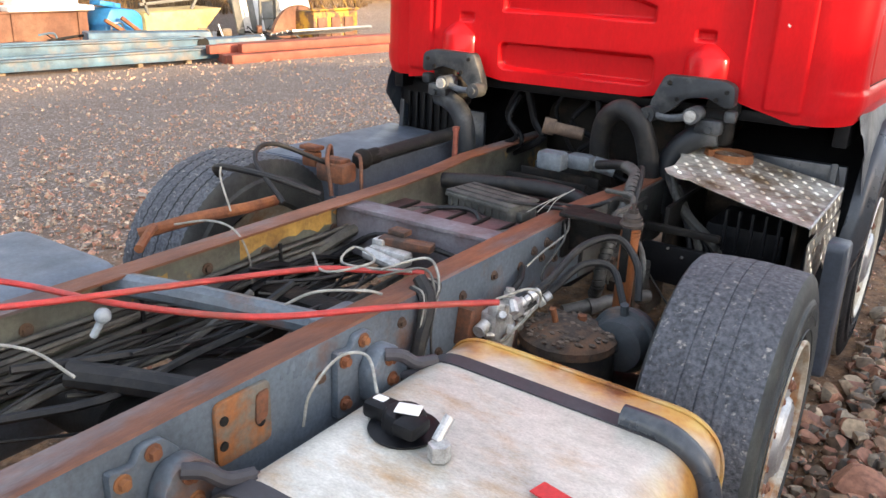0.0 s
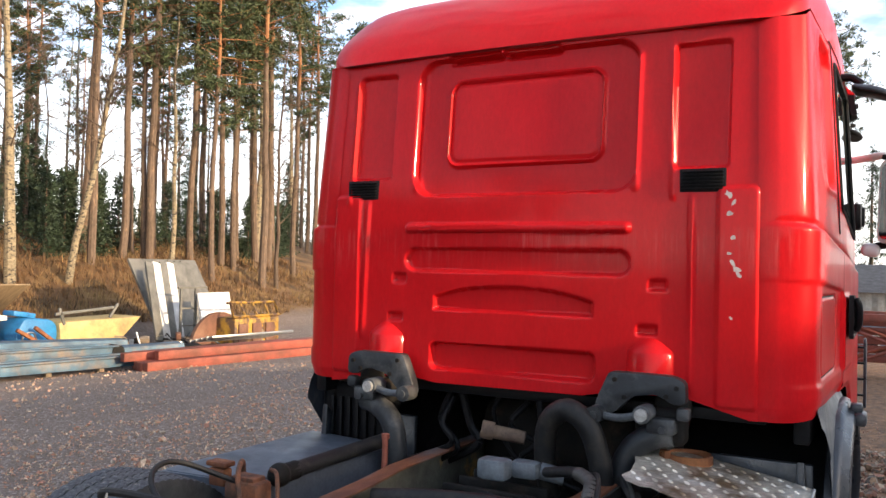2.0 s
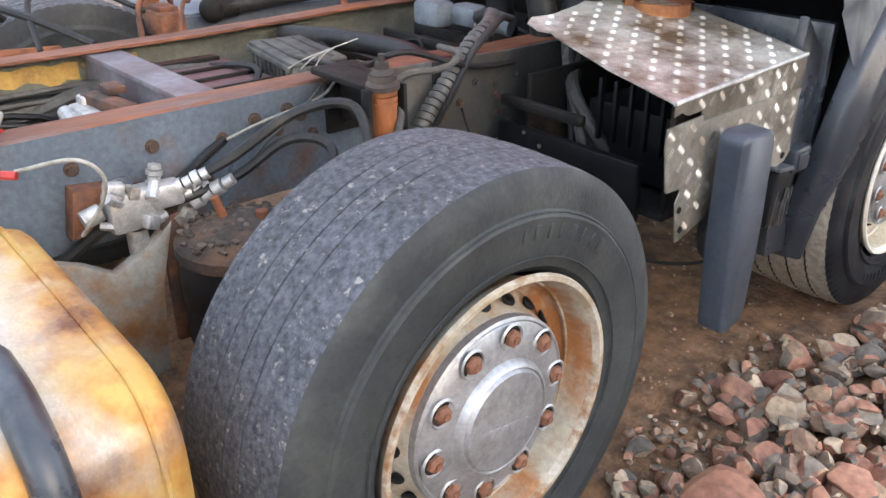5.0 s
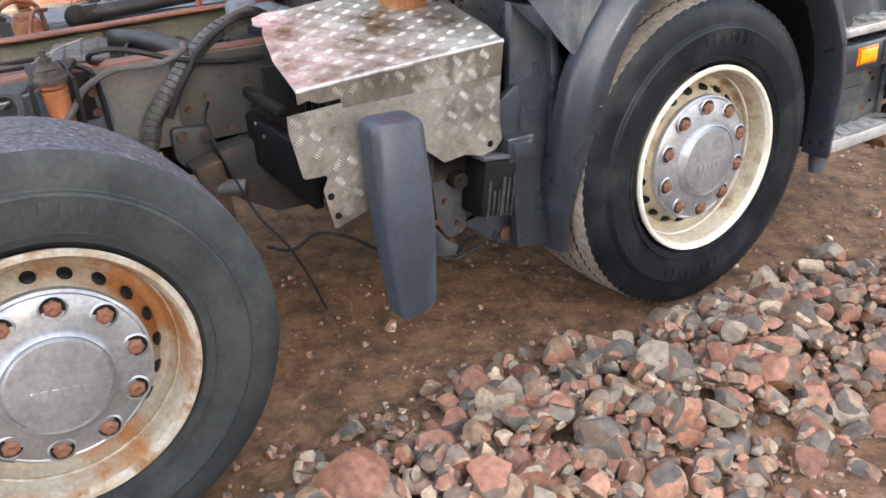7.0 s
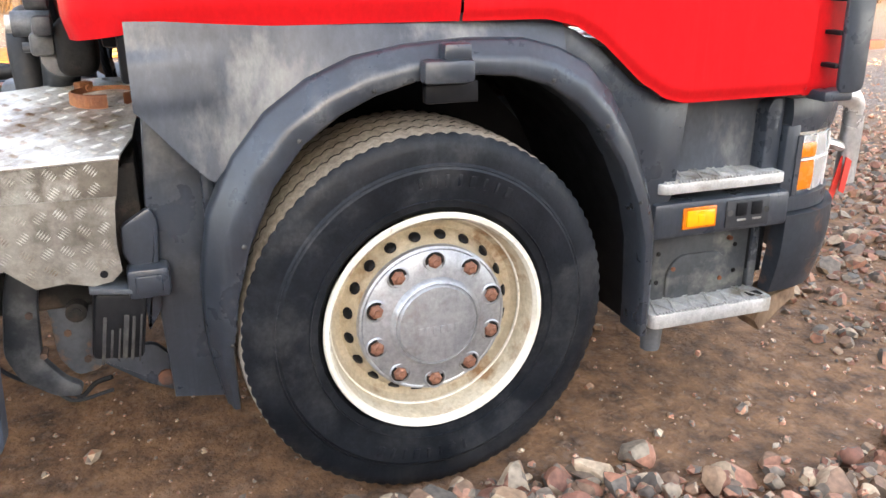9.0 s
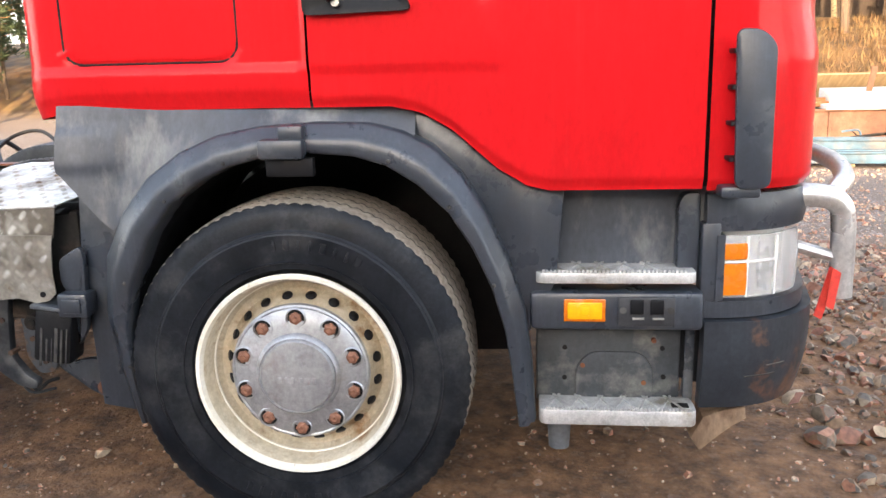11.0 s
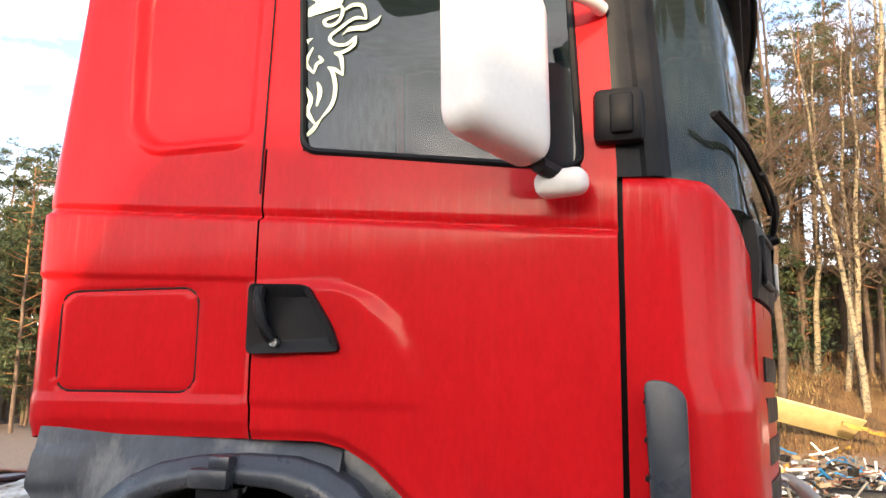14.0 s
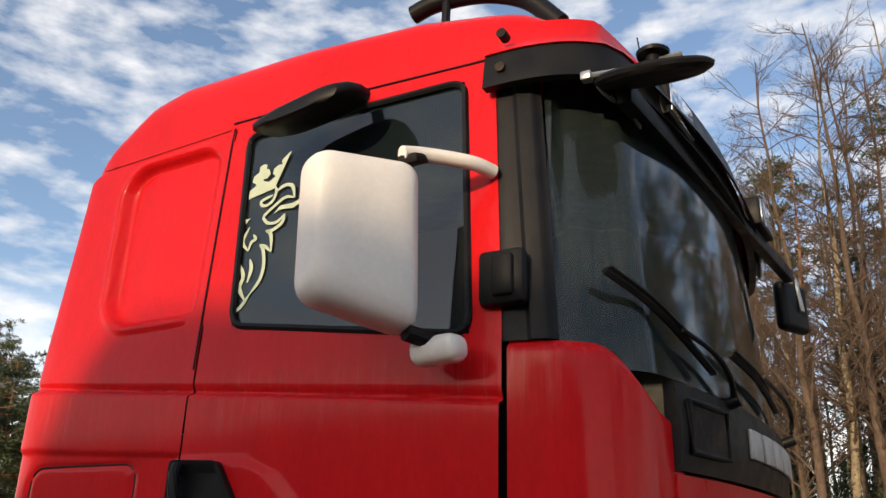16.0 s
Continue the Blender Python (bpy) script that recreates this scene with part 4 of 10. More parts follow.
bm = bmesh.new()
free_band(bm, visb, 2.695, 2.805, 0.03, 0.022, 0.03)
part("visor_hood", bm, BLACK, cab, "black hood of the sun visor")
bm = bmesh.new()
free_band(bm, visb, 2.808, 2.93, 0.018, -0.04, 0.03)
part("visor_lip", bm, RED, cab, "red upper lip of the visor")
for s in (1, -1):
    for y, z in ((1.115, 2.75), (1.12, 2.86)):
        bm = bmesh.new()
        cyl(bm, (s * 1.19, y, z), (s * 1.226, y, z), 0.015, n=16)
        part("visor_bolt", bm, DARK, cab)
# dark tinted shade hanging from the visor's front edge
bm = bmesh.new()
shade_pts = [p for p in visb if abs(p[0]) < 1.02]
free_band(bm, shade_pts, 2.735, 2.86, 0.055, 0.030, 0.008)
part("visor_shade", bm, BLACK, cab, "dark plastic shade on the visor")
# straight lamp bar and lamps in front of the visor
BAR_A, BAR_B = Vector((1.10, 1.425, 2.650)), Vector((-1.12, 1.590, 2.775))
bar_rot = (BAR_B - BAR_A).to_track_quat("Y", "Z").to_matrix()
bm = bmesh.new()
box(bm, (BAR_A + BAR_B) / 2, (0.045, (BAR_B - BAR_A).length, 0.060), 0.005, bar_rot)
part("lamp_bar", bm, BLACK, cab, "black square-tube lamp bar", sharp=40)
for t in (0.06, 0.36, 0.64, 0.94):
    bm = bmesh.new()
    c = BAR_A.lerp(BAR_B, t)
    box(bm, c + Vector((0, -0.035, 0.045)), (0.035, 0.09, 0.02), 0.004, Matrix.Rotation(radians(-20), 3, "X"))
    part("bar_bracket", bm, BLACK, cab)
for t in (0.17, 0.70):
    c = BAR_A.lerp(BAR_B, t) + Vector((0, 0.012, 0.095))
    bm = bmesh.new()
    box(bm, c, (0.25, 0.075, 0.125), 0.010, Matrix.Rotation(radians(-4), 3, "Z"))
    lamp = part("spot_lamp", bm, BLACK, cab, "rectangular spot lamp")
    bm = bmesh.new()
    box(bm, c + Vector((0, 0.039, 0)), (0.225, 0.006, 0.10), 0.003, Matrix.Rotation(radians(-4), 3, "Z"))
    part("lamp_glass", bm, MIRROR, cab)
    bm = bmesh.new()
    box(bm, c + Vector((0, -0.01, -0.075)), (0.05, 0.03, 0.05), 0.004)
    part("lamp_foot", bm, BLACK, cab)
# loose wires under the visor's corner
for pts in ([(1.12, 1.36, 2.70), (1.13, 1.37, 2.66), (1.10, 1.40, 2.63), (1.08, 1.39, 2.66)], [(1.02, 1.40, 2.70), (1.00, 1.42, 2.64), (0.96, 1.43, 2.61), (0.95, 1.42, 2.66)],
            [(0.7, 1.44, 2.70), (0.55, 1.46, 2.66), (0.4, 1.49, 2.69), (0.25, 1.5, 2.70)]):
    bm = bmesh.new()
    tube(bm, pts, 0.005, n=6)
    part("loose_wire", bm, CABLE_GREY, cab)
# kerb mirror on the visor
bm = bmesh.new()
tube(bm, [(1.16, 1.345, 2.69), (1.16, 1.45, 2.682), (1.155, 1.60, 2.690)], 0.009, n=8)
box(bm, (1.16, 1.345, 2.688), (0.03, 0.03, 0.026), 0.004)
part("mirror_arm", bm, STEEL, cab)
bm = bmesh.new()
lathe(bm, [(-0.014, 0.0), (-0.014, 0.098), (-0.004, 0.110), (0.006, 0.112), (0.014, 0.104), (0.018, 0.0)], 40, "z")
bmesh.ops.transform(bm, matrix=Matrix.Translation((1.15, 1.52, 2.655)) @ Euler((radians(-3), radians(17), 0)).to_matrix().to_4x4() @ Matrix.Diagonal((0.8, 1.4, 1, 1)), verts=bm.verts[:])
part("kerb_mirror", bm, BLACK, cab, "oval black front mirror")
bm = bmesh.new()
lathe(bm, [(0.0, 0.0), (0.0, 0.02), (0.02, 0.02), (0.022, 0.042), (0.032, 0.044), (0.042, 0.03), (0.045, 0.0)], 20, "z", (1.155, 1.525, 2.682))
part("mirror_knob", bm, BLACK, cab)
# small mirror on the far end
bm = bmesh.new()
box(bm, (-1.22, 1.575, 2.645), (0.22, 0.07, 0.25), 0.034, Matrix.Rotation(radians(-25), 3, "Z"), seg=4)
part("far_mirror", bm, BLACK, cab, "black far-side mirror")
bm = bmesh.new()
tube(bm, [(-1.12, 1.59, 2.79), (-1.20, 1.60, 2.80), (-1.22, 1.61, 2.76), (-1.22, 1.625, 2.62)], 0.012)
part("mirror_arm", bm, STEEL, cab)
# wipers: a bent arm from the strip, a clip and a blade lying on the glass
for blade, arm in (([(1.138, 1.364, 2.14), (1.03, 1.432, 2.085), (0.90, 1.484, 2.02), (0.74, 1.530, 1.945)], [(0.56, 1.548, 1.895), (0.62, 1.552, 1.955), (0.74, 1.536, 2.0), (0.92, 1.496, 2.025)]),
                   ([(0.56, 1.548, 2.035), (0.36, 1.576, 2.01), (0.18, 1.585, 1.985), (0.0, 1.589, 1.95)], [(-0.40, 1.585, 1.90), (-0.36, 1.602, 1.98), (-0.15, 1.608, 2.01), (0.26, 1.594, 2.02)])):
    bm = bmesh.new()
    tube(bm, arm, 0.010, n=8, taper=0.007)
    cyl(bm, Vector(arm[0]) + Vector((0, -0.03, -0.01)), Vector(arm[0]) + Vector((0, 0.015, 0.005)), 0.02, n=14)
    part("wiper_arm", bm, BLACK, cab)
    bm = bmesh.new()
    tube(bm, blade, 0.011, n=6)
    tube(bm, [Vector(p) + Vector((0, 0.014, 0.008)) for p in blade[:3]], 0.005, n=6)
    part("wiper_blade", bm, BLACK, cab)
# main mirror
MC = Vector((1.485, 0.865, 2.185))
bm = bmesh.new()
o = rounded([(-0.155, -0.225), (0.145, -0.18), (0.155, 0.20), (-0.14, 0.235)], 0.055, 8)
rings = []
for d, k in ((-0.055, 0.965), (-0.045, 0.99), (-0.03, 1.0), (0.0, 0.995), (0.022, 0.97), (0.038, 0.925), (0.049, 0.85), (0.056, 0.72), (0.060, 0.5), (0.062, 0.0)):
    rings.append([bm.verts.new(MC + Vector((x * k, d, z * k))) for x, z in o])
for a, b in zip(rings, rings[1:]):
    for j in range(len(o)):
        bm.faces.new((a[j], a[(j + 1) % len(o)], b[(j + 1) % len(o)], b[j]))
bmesh.ops.remove_doubles(bm, verts=bm.verts[:], dist=0.0005)
bm.faces.new([v for v in rings[0] if v.is_valid])
bmesh.ops.recalc_face_normals(bm, faces=bm.faces[:])
bmesh.ops.rotate(bm, cent=MC, matrix=Matrix.Rotation(radians(-30), 3, "Z"), verts=bm.verts[:])
part("mirror_shell", bm, WHITE, cab, "white mirror shell, chipped and cracked", sharp=50)
bm = bmesh.new()
g = [bm.verts.new(MC + Vector((x * 0.88, -0.058, z * 0.9))) for x, z in o]
bm.faces.new(g)
bmesh.ops.rotate(bm, cent=MC, matrix=Matrix.Rotation(radians(-30), 3, "Z"), verts=bm.verts[:])
bmesh.ops.recalc_face_normals(bm, faces=bm.faces[:])
part("mirror_glass", bm, MIRROR, cab, "mirror glass")
bm = bmesh.new()
tube(bm, [(1.20, 1.085, 2.44), (1.27, 1.05, 2.445), (1.36, 0.965, 2.445), (1.42, 0.93, 2.43)], 0.0205, n=12)
part("mirror_arm", bm, WHITE, cab, "white mirror arm")
bm = bmesh.new()
box(bm, (1.385, 0.945, 2.425), (0.075, 0.06, 0.025), 0.008, Matrix.Rotation(radians(20), 3, "Y"))
part("broken_joint", bm, DARK, cab, "broken black mirror joint")
bm = bmesh.new()
tube(bm, [(1.385, 0.94, 1.965), (1.33, 0.97, 1.955), (1.30, 1.01, 1.94)], 0.022, n=10)
part("lower_arm", bm, BLACK, cab)
bm = bmesh.new()
box(bm, (1.30, 0.985, 1.935), (0.095, 0.135, 0.070), 0.030, Euler((radians(4), radians(8), 0)).to_matrix(), seg=5)
part("arm_cover", bm, WHITE, cab, "white rounded arm cover")
# kerb-side mirror above the window
bm = bmesh.new()
rings = []
for x, k, dz in ((1.225, 0.62, 0.012), (1.235, 0.84, 0.008), (1.26, 0.97, 0.0), (1.31, 1.0, -0.012), (1.36, 0.96, -0.028), (1.39, 0.82, -0.040), (1.40, 0.55, -0.046)):
    ring = []
    for j in range(28):
        a = 2 * math.pi * j / 28
        u = math.copysign(abs(math.cos(a)) ** 0.62, math.cos(a)) * 0.185 * k
        v = math.copysign(abs(math.sin(a)) ** 0.8, math.sin(a)) * (0.032 + 0.010 * math.cos(a)) * k
        ring.append(bm.verts.new((x, 0.53 + u, 2.722 + 0.16 * u + v + dz)))
    rings.append(ring)
for p, q in zip(rings, rings[1:]):
    for j in range(28):
        bm.faces.new((p[j], p[(j + 1) % 28], q[(j + 1) % 28], q[j]))
bm.faces.new(rings[0][::-1])
bm.faces.new(rings[-1])
bmesh.ops.recalc_face_normals(bm, faces=bm.faces[:])
part("side_kerb_mirror", bm, BLACK, cab, "black kerb mirror over the side window")
bm = bmesh.new()
tube(bm, [(1.16, 0.62, 2.812), (1.215, 0.62, 2.806), (1.26, 0.61, 2.77)], 0.02, n=10)
part("mirror_arm", bm, BLACK, cab)
# black rail on the roof's edge
bm = bmesh.new()
tube(bm, [(0.86, 0.60, 3.325), (0.86, 0.70, 3.345), (0.85, 0.88, 3.33), (0.84, 1.04, 3.26), (0.83, 1.16, 3.13)], 0.034, n=14)
cyl(bm, (0.88, 0.745, 3.12), (0.87, 0.745, 3.33), 0.016, n=10)
box(bm, (0.88, 0.745, 3.20), (0.05, 0.05, 0.02), 0.005)
part("roof_rail", bm, BLACK, cab, "black tubular rail on the roof")
# black clasp on the pillar
bm = bmesh.new()
box(bm, (1.225, 1.125, 2.125), (0.05, 0.13, 0.15), 0.02)
box(bm, (1.25, 1.135, 2.125), (0.03, 0.06, 0.11), 0.01)
part("pillar_clasp", bm, BLACK, cab, "black plastic clasp on the pillar")
# pale sticker on the side window: a crown-like shape over curling ribbons
def on_glass(bm, u, v):
    y, z = 0.188 + 0.00084 * u, 2.541 - 0.000745 * v
    return bm.verts.new((half_width(y) - tumble(z) - 0.0035, y, z))


def ribbon(bm, pts, w):
    path = smooth_path([(u, v, 0) for u, v in pts], 4)
    last = None
    for i, q in enumerate(path):
        d = (path[min(i + 1, len(path) - 1)] - path[max(i - 1, 0)]).normalized()
        k = w * min(1.0, 0.35 + 0.25 * min(i, len(path) - 1 - i))
        pair = (on_glass(bm, q.x - d.y * k, q.y + d.x * k), on_glass(bm, q.x + d.y * k, q.y - d.x * k))
        if last:
            bm.faces.new((last[0], last[1], pair[1], pair[0]))
        last = pair


bm = bmesh.new()
crown = [(0, 0), (130, -23), (192, -193), (167, -175), (147, -155), (153, -135), (135, -137), (113, -125), (109, -100), (125, -83), (95, -63), (67, -73), (63, -85), (85, -83), (97, -105),
         (85, -130), (73, -133), (73, -153), (55, -161), (35, -150), (35, -125), (10, -110), (7, -80), (25, -70), (30, -60), (0, -40)]
bm.faces.new([on_glass(bm, u, v) for u, v in crown])
bm.faces.new([on_glass(bm, u, v) for u, v in ((140, 105), (170, 70), (235, 70), (270, 55), (295, 35), (280, 70), (235, 95), (195, 90), (165, 90))])
bm.faces.new([on_glass(bm, u, v) for u, v in ((0, 100), (27, 97), (7, 120))])
for pts, w in (([(133, -33), (141, -5), (130, 35), (100, 53), (75, 45), (70, 27), (95, 17), (125, 10)], 7), ([(141, -5), (180, -25), (220, -13), (237, 45)], 8),
               ([(237, 45), (190, 35), (135, 70), (95, 105), (120, 140), (165, 145), (200, 115)], 7), ([(200, 115), (190, 155), (145, 180), (115, 175)], 8), ([(115, 175), (145, 200), (157, 280)], 8),
               ([(157, 280), (125, 250), (95, 235)], 7), ([(95, 235), (115, 260), (130, 331), (120, 400), (80, 455)], 8), ([(30, 140), (5, 205), (40, 255)], 8), ([(40, 255), (50, 215), (70, 205), (55, 180)], 7),
               ([(57, 295), (70, 340), (60, 400)], 9), ([(10, 310), (35, 370), (25, 420), (60, 480)], 9), ([(80, 455), (50, 500), (15, 530)], 9)):
    ribbon(bm, pts, w)
part("window_sticker", bm, STICKER, cab, "pale green sticker of curling ribbons", sharp=0)
# rear vents and buffer pads
for x in (-0.82, 0.765):
    bm = bmesh.new()
    yv = YR + 0.02 * x * x + 0.010
    box(bm, (x, yv, 2.148), (0.175, 0.014, 0.092), 0.004)
    part("rear_vent", bm, BLACK, cab, "black louvred vent")
    for k in range(6):
        bm = bmesh.new()
        box(bm, (x, yv - 0.012, 2.115 + 0.0135 * k), (0.155, 0.014, 0.005), 0.0015, Matrix.Rotation(radians(25), 3, "X"))
        part("louvre", bm, BLACK, cab)
for x in (-0.665, 0.575):
    bm = bmesh.new()
    lathe(bm, [(1.335, 0.0), (1.335, 0.108), (1.465, 0.108), (1.475, 0.104), (1.53, 0.05), (1.535, 0.03), (1.535, 0.0)], 28, "z", (x, YR + 0.06, 0), math.pi, math.pi)
    part("buffer_pad", bm, RED, cab, "red rounded buffer over the cab mount")
# rear lower trim and roof seam strips; dark red paints the overhang's shadow line
bm = bmesh.new()
box(bm, (0, YR + lean(2.768) + 0.004, 2.768), (1.94, 0.02, 0.010), 0.003)
part("roof_joint", bm, RED_DARK, cab)

# ---- fenders, steps, lights, bumper ----
def arch_pts(k=1.0):
    outer = [(-0.485, 0.36), (-0.535, 0.52), (-0.562, 0.70), (-0.545, 0.86), (-0.48, 0.99), (-0.40, 1.085), (-0.30, 1.155), (-0.19, 1.20), (-0.07, 1.222), (0.09, 1.232),
             (0.24, 1.228), (0.33, 1.205), (0.41, 1.165), (0.485, 1.09), (0.55, 0.985), (0.61, 0.85), (0.655, 0.71), (0.675, 0.55), (0.685, 0.38)]
    inner = [(-0.455, 0.36), (-0.475, 0.52), (-0.482, 0.66), (-0.46, 0.78), (-0.395, 0.92), (-0.32, 1.015), (-0.235, 1.075), (-0.15, 1.115), (-0.05, 1.142), (0.07, 1.152),
             (0.20, 1.142), (0.29, 1.115), (0.37, 1.065), (0.45, 0.99), (0.515, 0.89), (0.565, 0.78), (0.60, 0.66), (0.62, 0.52), (0.635, 0.38)]
    return outer, inner


def make_fender(s):
    e = thing("front_fender", (s * 1.2, 0.05, 0.4), label="dark grey plastic wheel-arch flare, weathered, with small rivets", category="fender")
    outer, inner = arch_pts()
    bm = bmesh.new()
    rings = []
    for (oy, oz), (iy, iz) in zip(outer, inner):
        def mixp(t):
            return oy + (iy - oy) * t, oz + (iz - oz) * t
        tuck = (0.105 if oy < 0 else 0.05) * sstep(0.85, 0.30, oz)
        prof = [(1.185, 0.0), (1.222, 0.02), (1.240, 0.10), (1.246, 0.30), (1.268, 0.42), (1.274, 0.6), (1.276, 0.93), (1.270, 1.0), (1.252, 1.02), (1.17, 1.01)]
        rings.append([bm.verts.new((s * (x - tuck), mixp(t)[0] - 0.5 * tuck * (oy < 0), mixp(t)[1] - 0.4 * tuck)) for x, t in prof])
    for a, b in zip(rings, rings[1:]):
        for j in range(len(a) - 1):
            bm.faces.new((a[j], b[j], b[j + 1], a[j + 1]))
    bmesh.ops.recalc_face_normals(bm, faces=bm.faces[:])
    part("flare", bm, PLASTIC, e, sharp=50)
    for k in range(1, 18, 2):
        bm = bmesh.new()
        iy, iz = inner[k]
        oy, oz = outer[k]
        y, z = iy + (oy - iy) * 0.14, iz + (oz - iz) * 0.14
        bmesh.ops.create_uvsphere(bm, u_segments=8, v_segments=5, radius=0.006, matrix=Matrix.Translation((s * (1.276 - 0.095 * sstep(0.85, 0.30, oz)), y - 0.048 * sstep(0.85, 0.30, oz) * (oy < 0), z)))
        part("rivet", bm, CABLE_GREY, e)
    # liner inside the arch
    bm = bmesh.new()
    inn = inner
    a = [bm.verts.new((s * 1.20, y, z)) for y, z in inn]
    b = [bm.verts.new((s * 0.62, y, z)) for y, z in inn]
    for j in range(len(inn) - 1):
        bm.faces.new((a[j], a[j + 1], b[j + 1], b[j]))
    part("liner", bm, BLACK, e)
    bm = bmesh.new()
    prism(bm, [(-0.48, 0.36), (-0.48, 0.9), (-0.1, 1.14), (0.3, 1.12), (0.6, 0.8), (0.63, 0.38)], "x", min(s * 0.60, s * 0.62), max(s * 0.60, s * 0.62))
    part("inner_wall", bm, BLACK, e)
    # panel between the flare and the cab, with a pressed field
    bm = bmesh.new()

    def pan(u, v):
        y = -0.672 + (0.36 + 0.672) * u
        top = 1.285
        bot = interp(y, [-0.672, -0.66, -0.56, -0.52, -0.44, -0.30, -0.1, 0.25, 0.36], [1.10, 1.09, 0.97, 0.93, 1.02, 1.13, 1.20, 1.21, 1.18])
        z = bot + (top - bot) * v
        h = 0.008 * sstep(0.01, -0.01, sd_rect(y, z, -0.58, 1.16, 0.10, 0.055, 0.02))
        return (s * (1.172 + h + 0.045 * (1 - v)), y, z)
    grid(bm, steps(0, 1, 0.015), steps(0, 1, 0.06), pan)
    if s < 0:
        bmesh.ops.reverse_faces(bm, faces=bm.faces[:])
    part("upper_panel", bm, PANEL, e, "grey plastic panel streaked with dirt")
    bm = bmesh.new()
    box(bm, (s * 1.12, -0.16, 1.23), (0.06, 1.06, 0.16), 0.01)
    part("backing", bm, BLACK, e)
    # panel that carries on along the arch to the steps
    bm = bmesh.new()
    prism(bm, [(0.20, 1.262), (0.33, 1.262), (0.40, 1.235), (0.47, 1.19), (0.58, 1.095), (0.66, 1.05), (0.76, 1.04), (0.74, 0.78), (0.66, 0.62), (0.60, 0.85), (0.50, 1.04), (0.38, 1.16), (0.20, 1.205)], "x", min(s * 1.165, s * 1.185), max(s * 1.165, s * 1.185), 0.004)
    part("front_panel", bm, PLASTIC, e, "grey plastic panel along the door's edge")
    # clip between the two flare halves
    bm = bmesh.new()
    box(bm, (s * 1.292, 0.015, 1.165), (0.05, 0.125, 0.055), 0.012)
    box(bm, (s * 1.275, 0.04, 1.205), (0.05, 0.07, 0.045), 0.01)
    part("flare_clip", bm, PLASTIC, e, "worn plastic clip joining the flare halves")
    bm = bmesh.new()
    box(bm, (s * 1.27, 0.03, 1.115), (0.03, 0.13, 0.05), 0.004)
    part("clip_flap", bm, BLACK, e)
    # rear mud guard skirt down to the splash edge
    bm = bmesh.new()
    prism(bm, [(-0.66, 0.36), (-0.53, 0.34), (-0.48, 0.9), (-0.55, 0.98), (-0.66, 1.08), (-0.68, 0.8)], "x", min(s * 1.10, s * 1.13), max(s * 1.10, s * 1.13), 0.006)
    part("skirt", bm, PLASTIC, e)
    bm = bmesh.new()
    box(bm, (s * 0.9, -0.53, 0.72), (0.5, 0.03, 0.66), 0.008)
    part("splash_guard", bm, PLASTIC, e)
    return e


make_fender(1)
make_fender(-1)
steps_u = thing("cab_steps", (1.2, 0.9, 0.4), label="two-step cab entry with aluminium treads and dark plastic housing", category="cab step")
bm = bmesh.new()


def kick(u, v):
    y = 0.52 + 0.615 * u
    z = 0.78 + 0.30 * v
    y = max(y, interp(z, [0.80, 0.95, 1.035], [0.645, 0.59, 0.53]) + 0.0)
    return (1.205 - 0.03 * sstep(0.12, 0.2, u) * sstep(0.94, 0.88, u) * sstep(0.0, 0.15, v), y, z)


grid(bm, steps(0, 1, 0.02), steps(0, 1, 0.05), kick)
part("kick_panel", bm, PANEL, steps_u, "scuffed grey panel above the upper step")
bm = bmesh.new()
box(bm, (1.235, 0.895, 0.722), (0.105, 0.455, 0.105), 0.014)
part("step_housing", bm, PLASTIC, steps_u)
bm = bmesh.new()
prism(bm, rounded([(1.058, 0.815), (1.115, 0.815), (1.115, 1.03), (1.075, 1.03), (1.058, 1.005)], 0.012, 3), "x", 1.15, 1.225, 0.006)
part("side_post", bm, PLASTIC, steps_u)
bm = bmesh.new()
box(bm, (1.18, 1.1265, 0.80), (0.02, 0.013, 0.62), 0.002)
part("seam", bm, BLACK, steps_u)


def tread(z0, yl, yr, lip, name, label, notch):
    bm = bmesh.new()
    o = [(1.12, yl), (1.285, yl), (1.285, yr), (1.20, yr), (1.12, yr - notch)]
    prism(bm, rounded(o, 0.028, 4), "z", z0 - lip, z0, 0.004)
    t = part(name, bm, STEP_ALU, steps_u, label)
    # diagonal ridges that cross into diamonds, and toothed edges
    bm = bmesh.new()
    k = yl + 0.02
    while k < yr - notch - 0.02:
        for sg in (-1, 1):
            c = Vector((1.20, k + 0.03, z0 + 0.002))
            box(bm, c, (0.150, 0.006, 0.006), 0.0, Matrix.Rotation(radians(22 * sg), 3, "Z"))
        k += 0.062
    for x, ya, yb in ((1.128, yl + 0.02, yr - notch - 0.01), (1.279, yl + 0.02, yr - 0.02)):
        n = int((yb - ya) / 0.0105)
        for i in range(n):
            box(bm, (x, ya + (yb - ya) * i / n, z0 + 0.003), (0.007, 0.0055, 0.007))
    tagged(part(name + "_grip", bm, STEP_ALU, steps_u, "raised diamond grip"), kind="stuff")
    return t


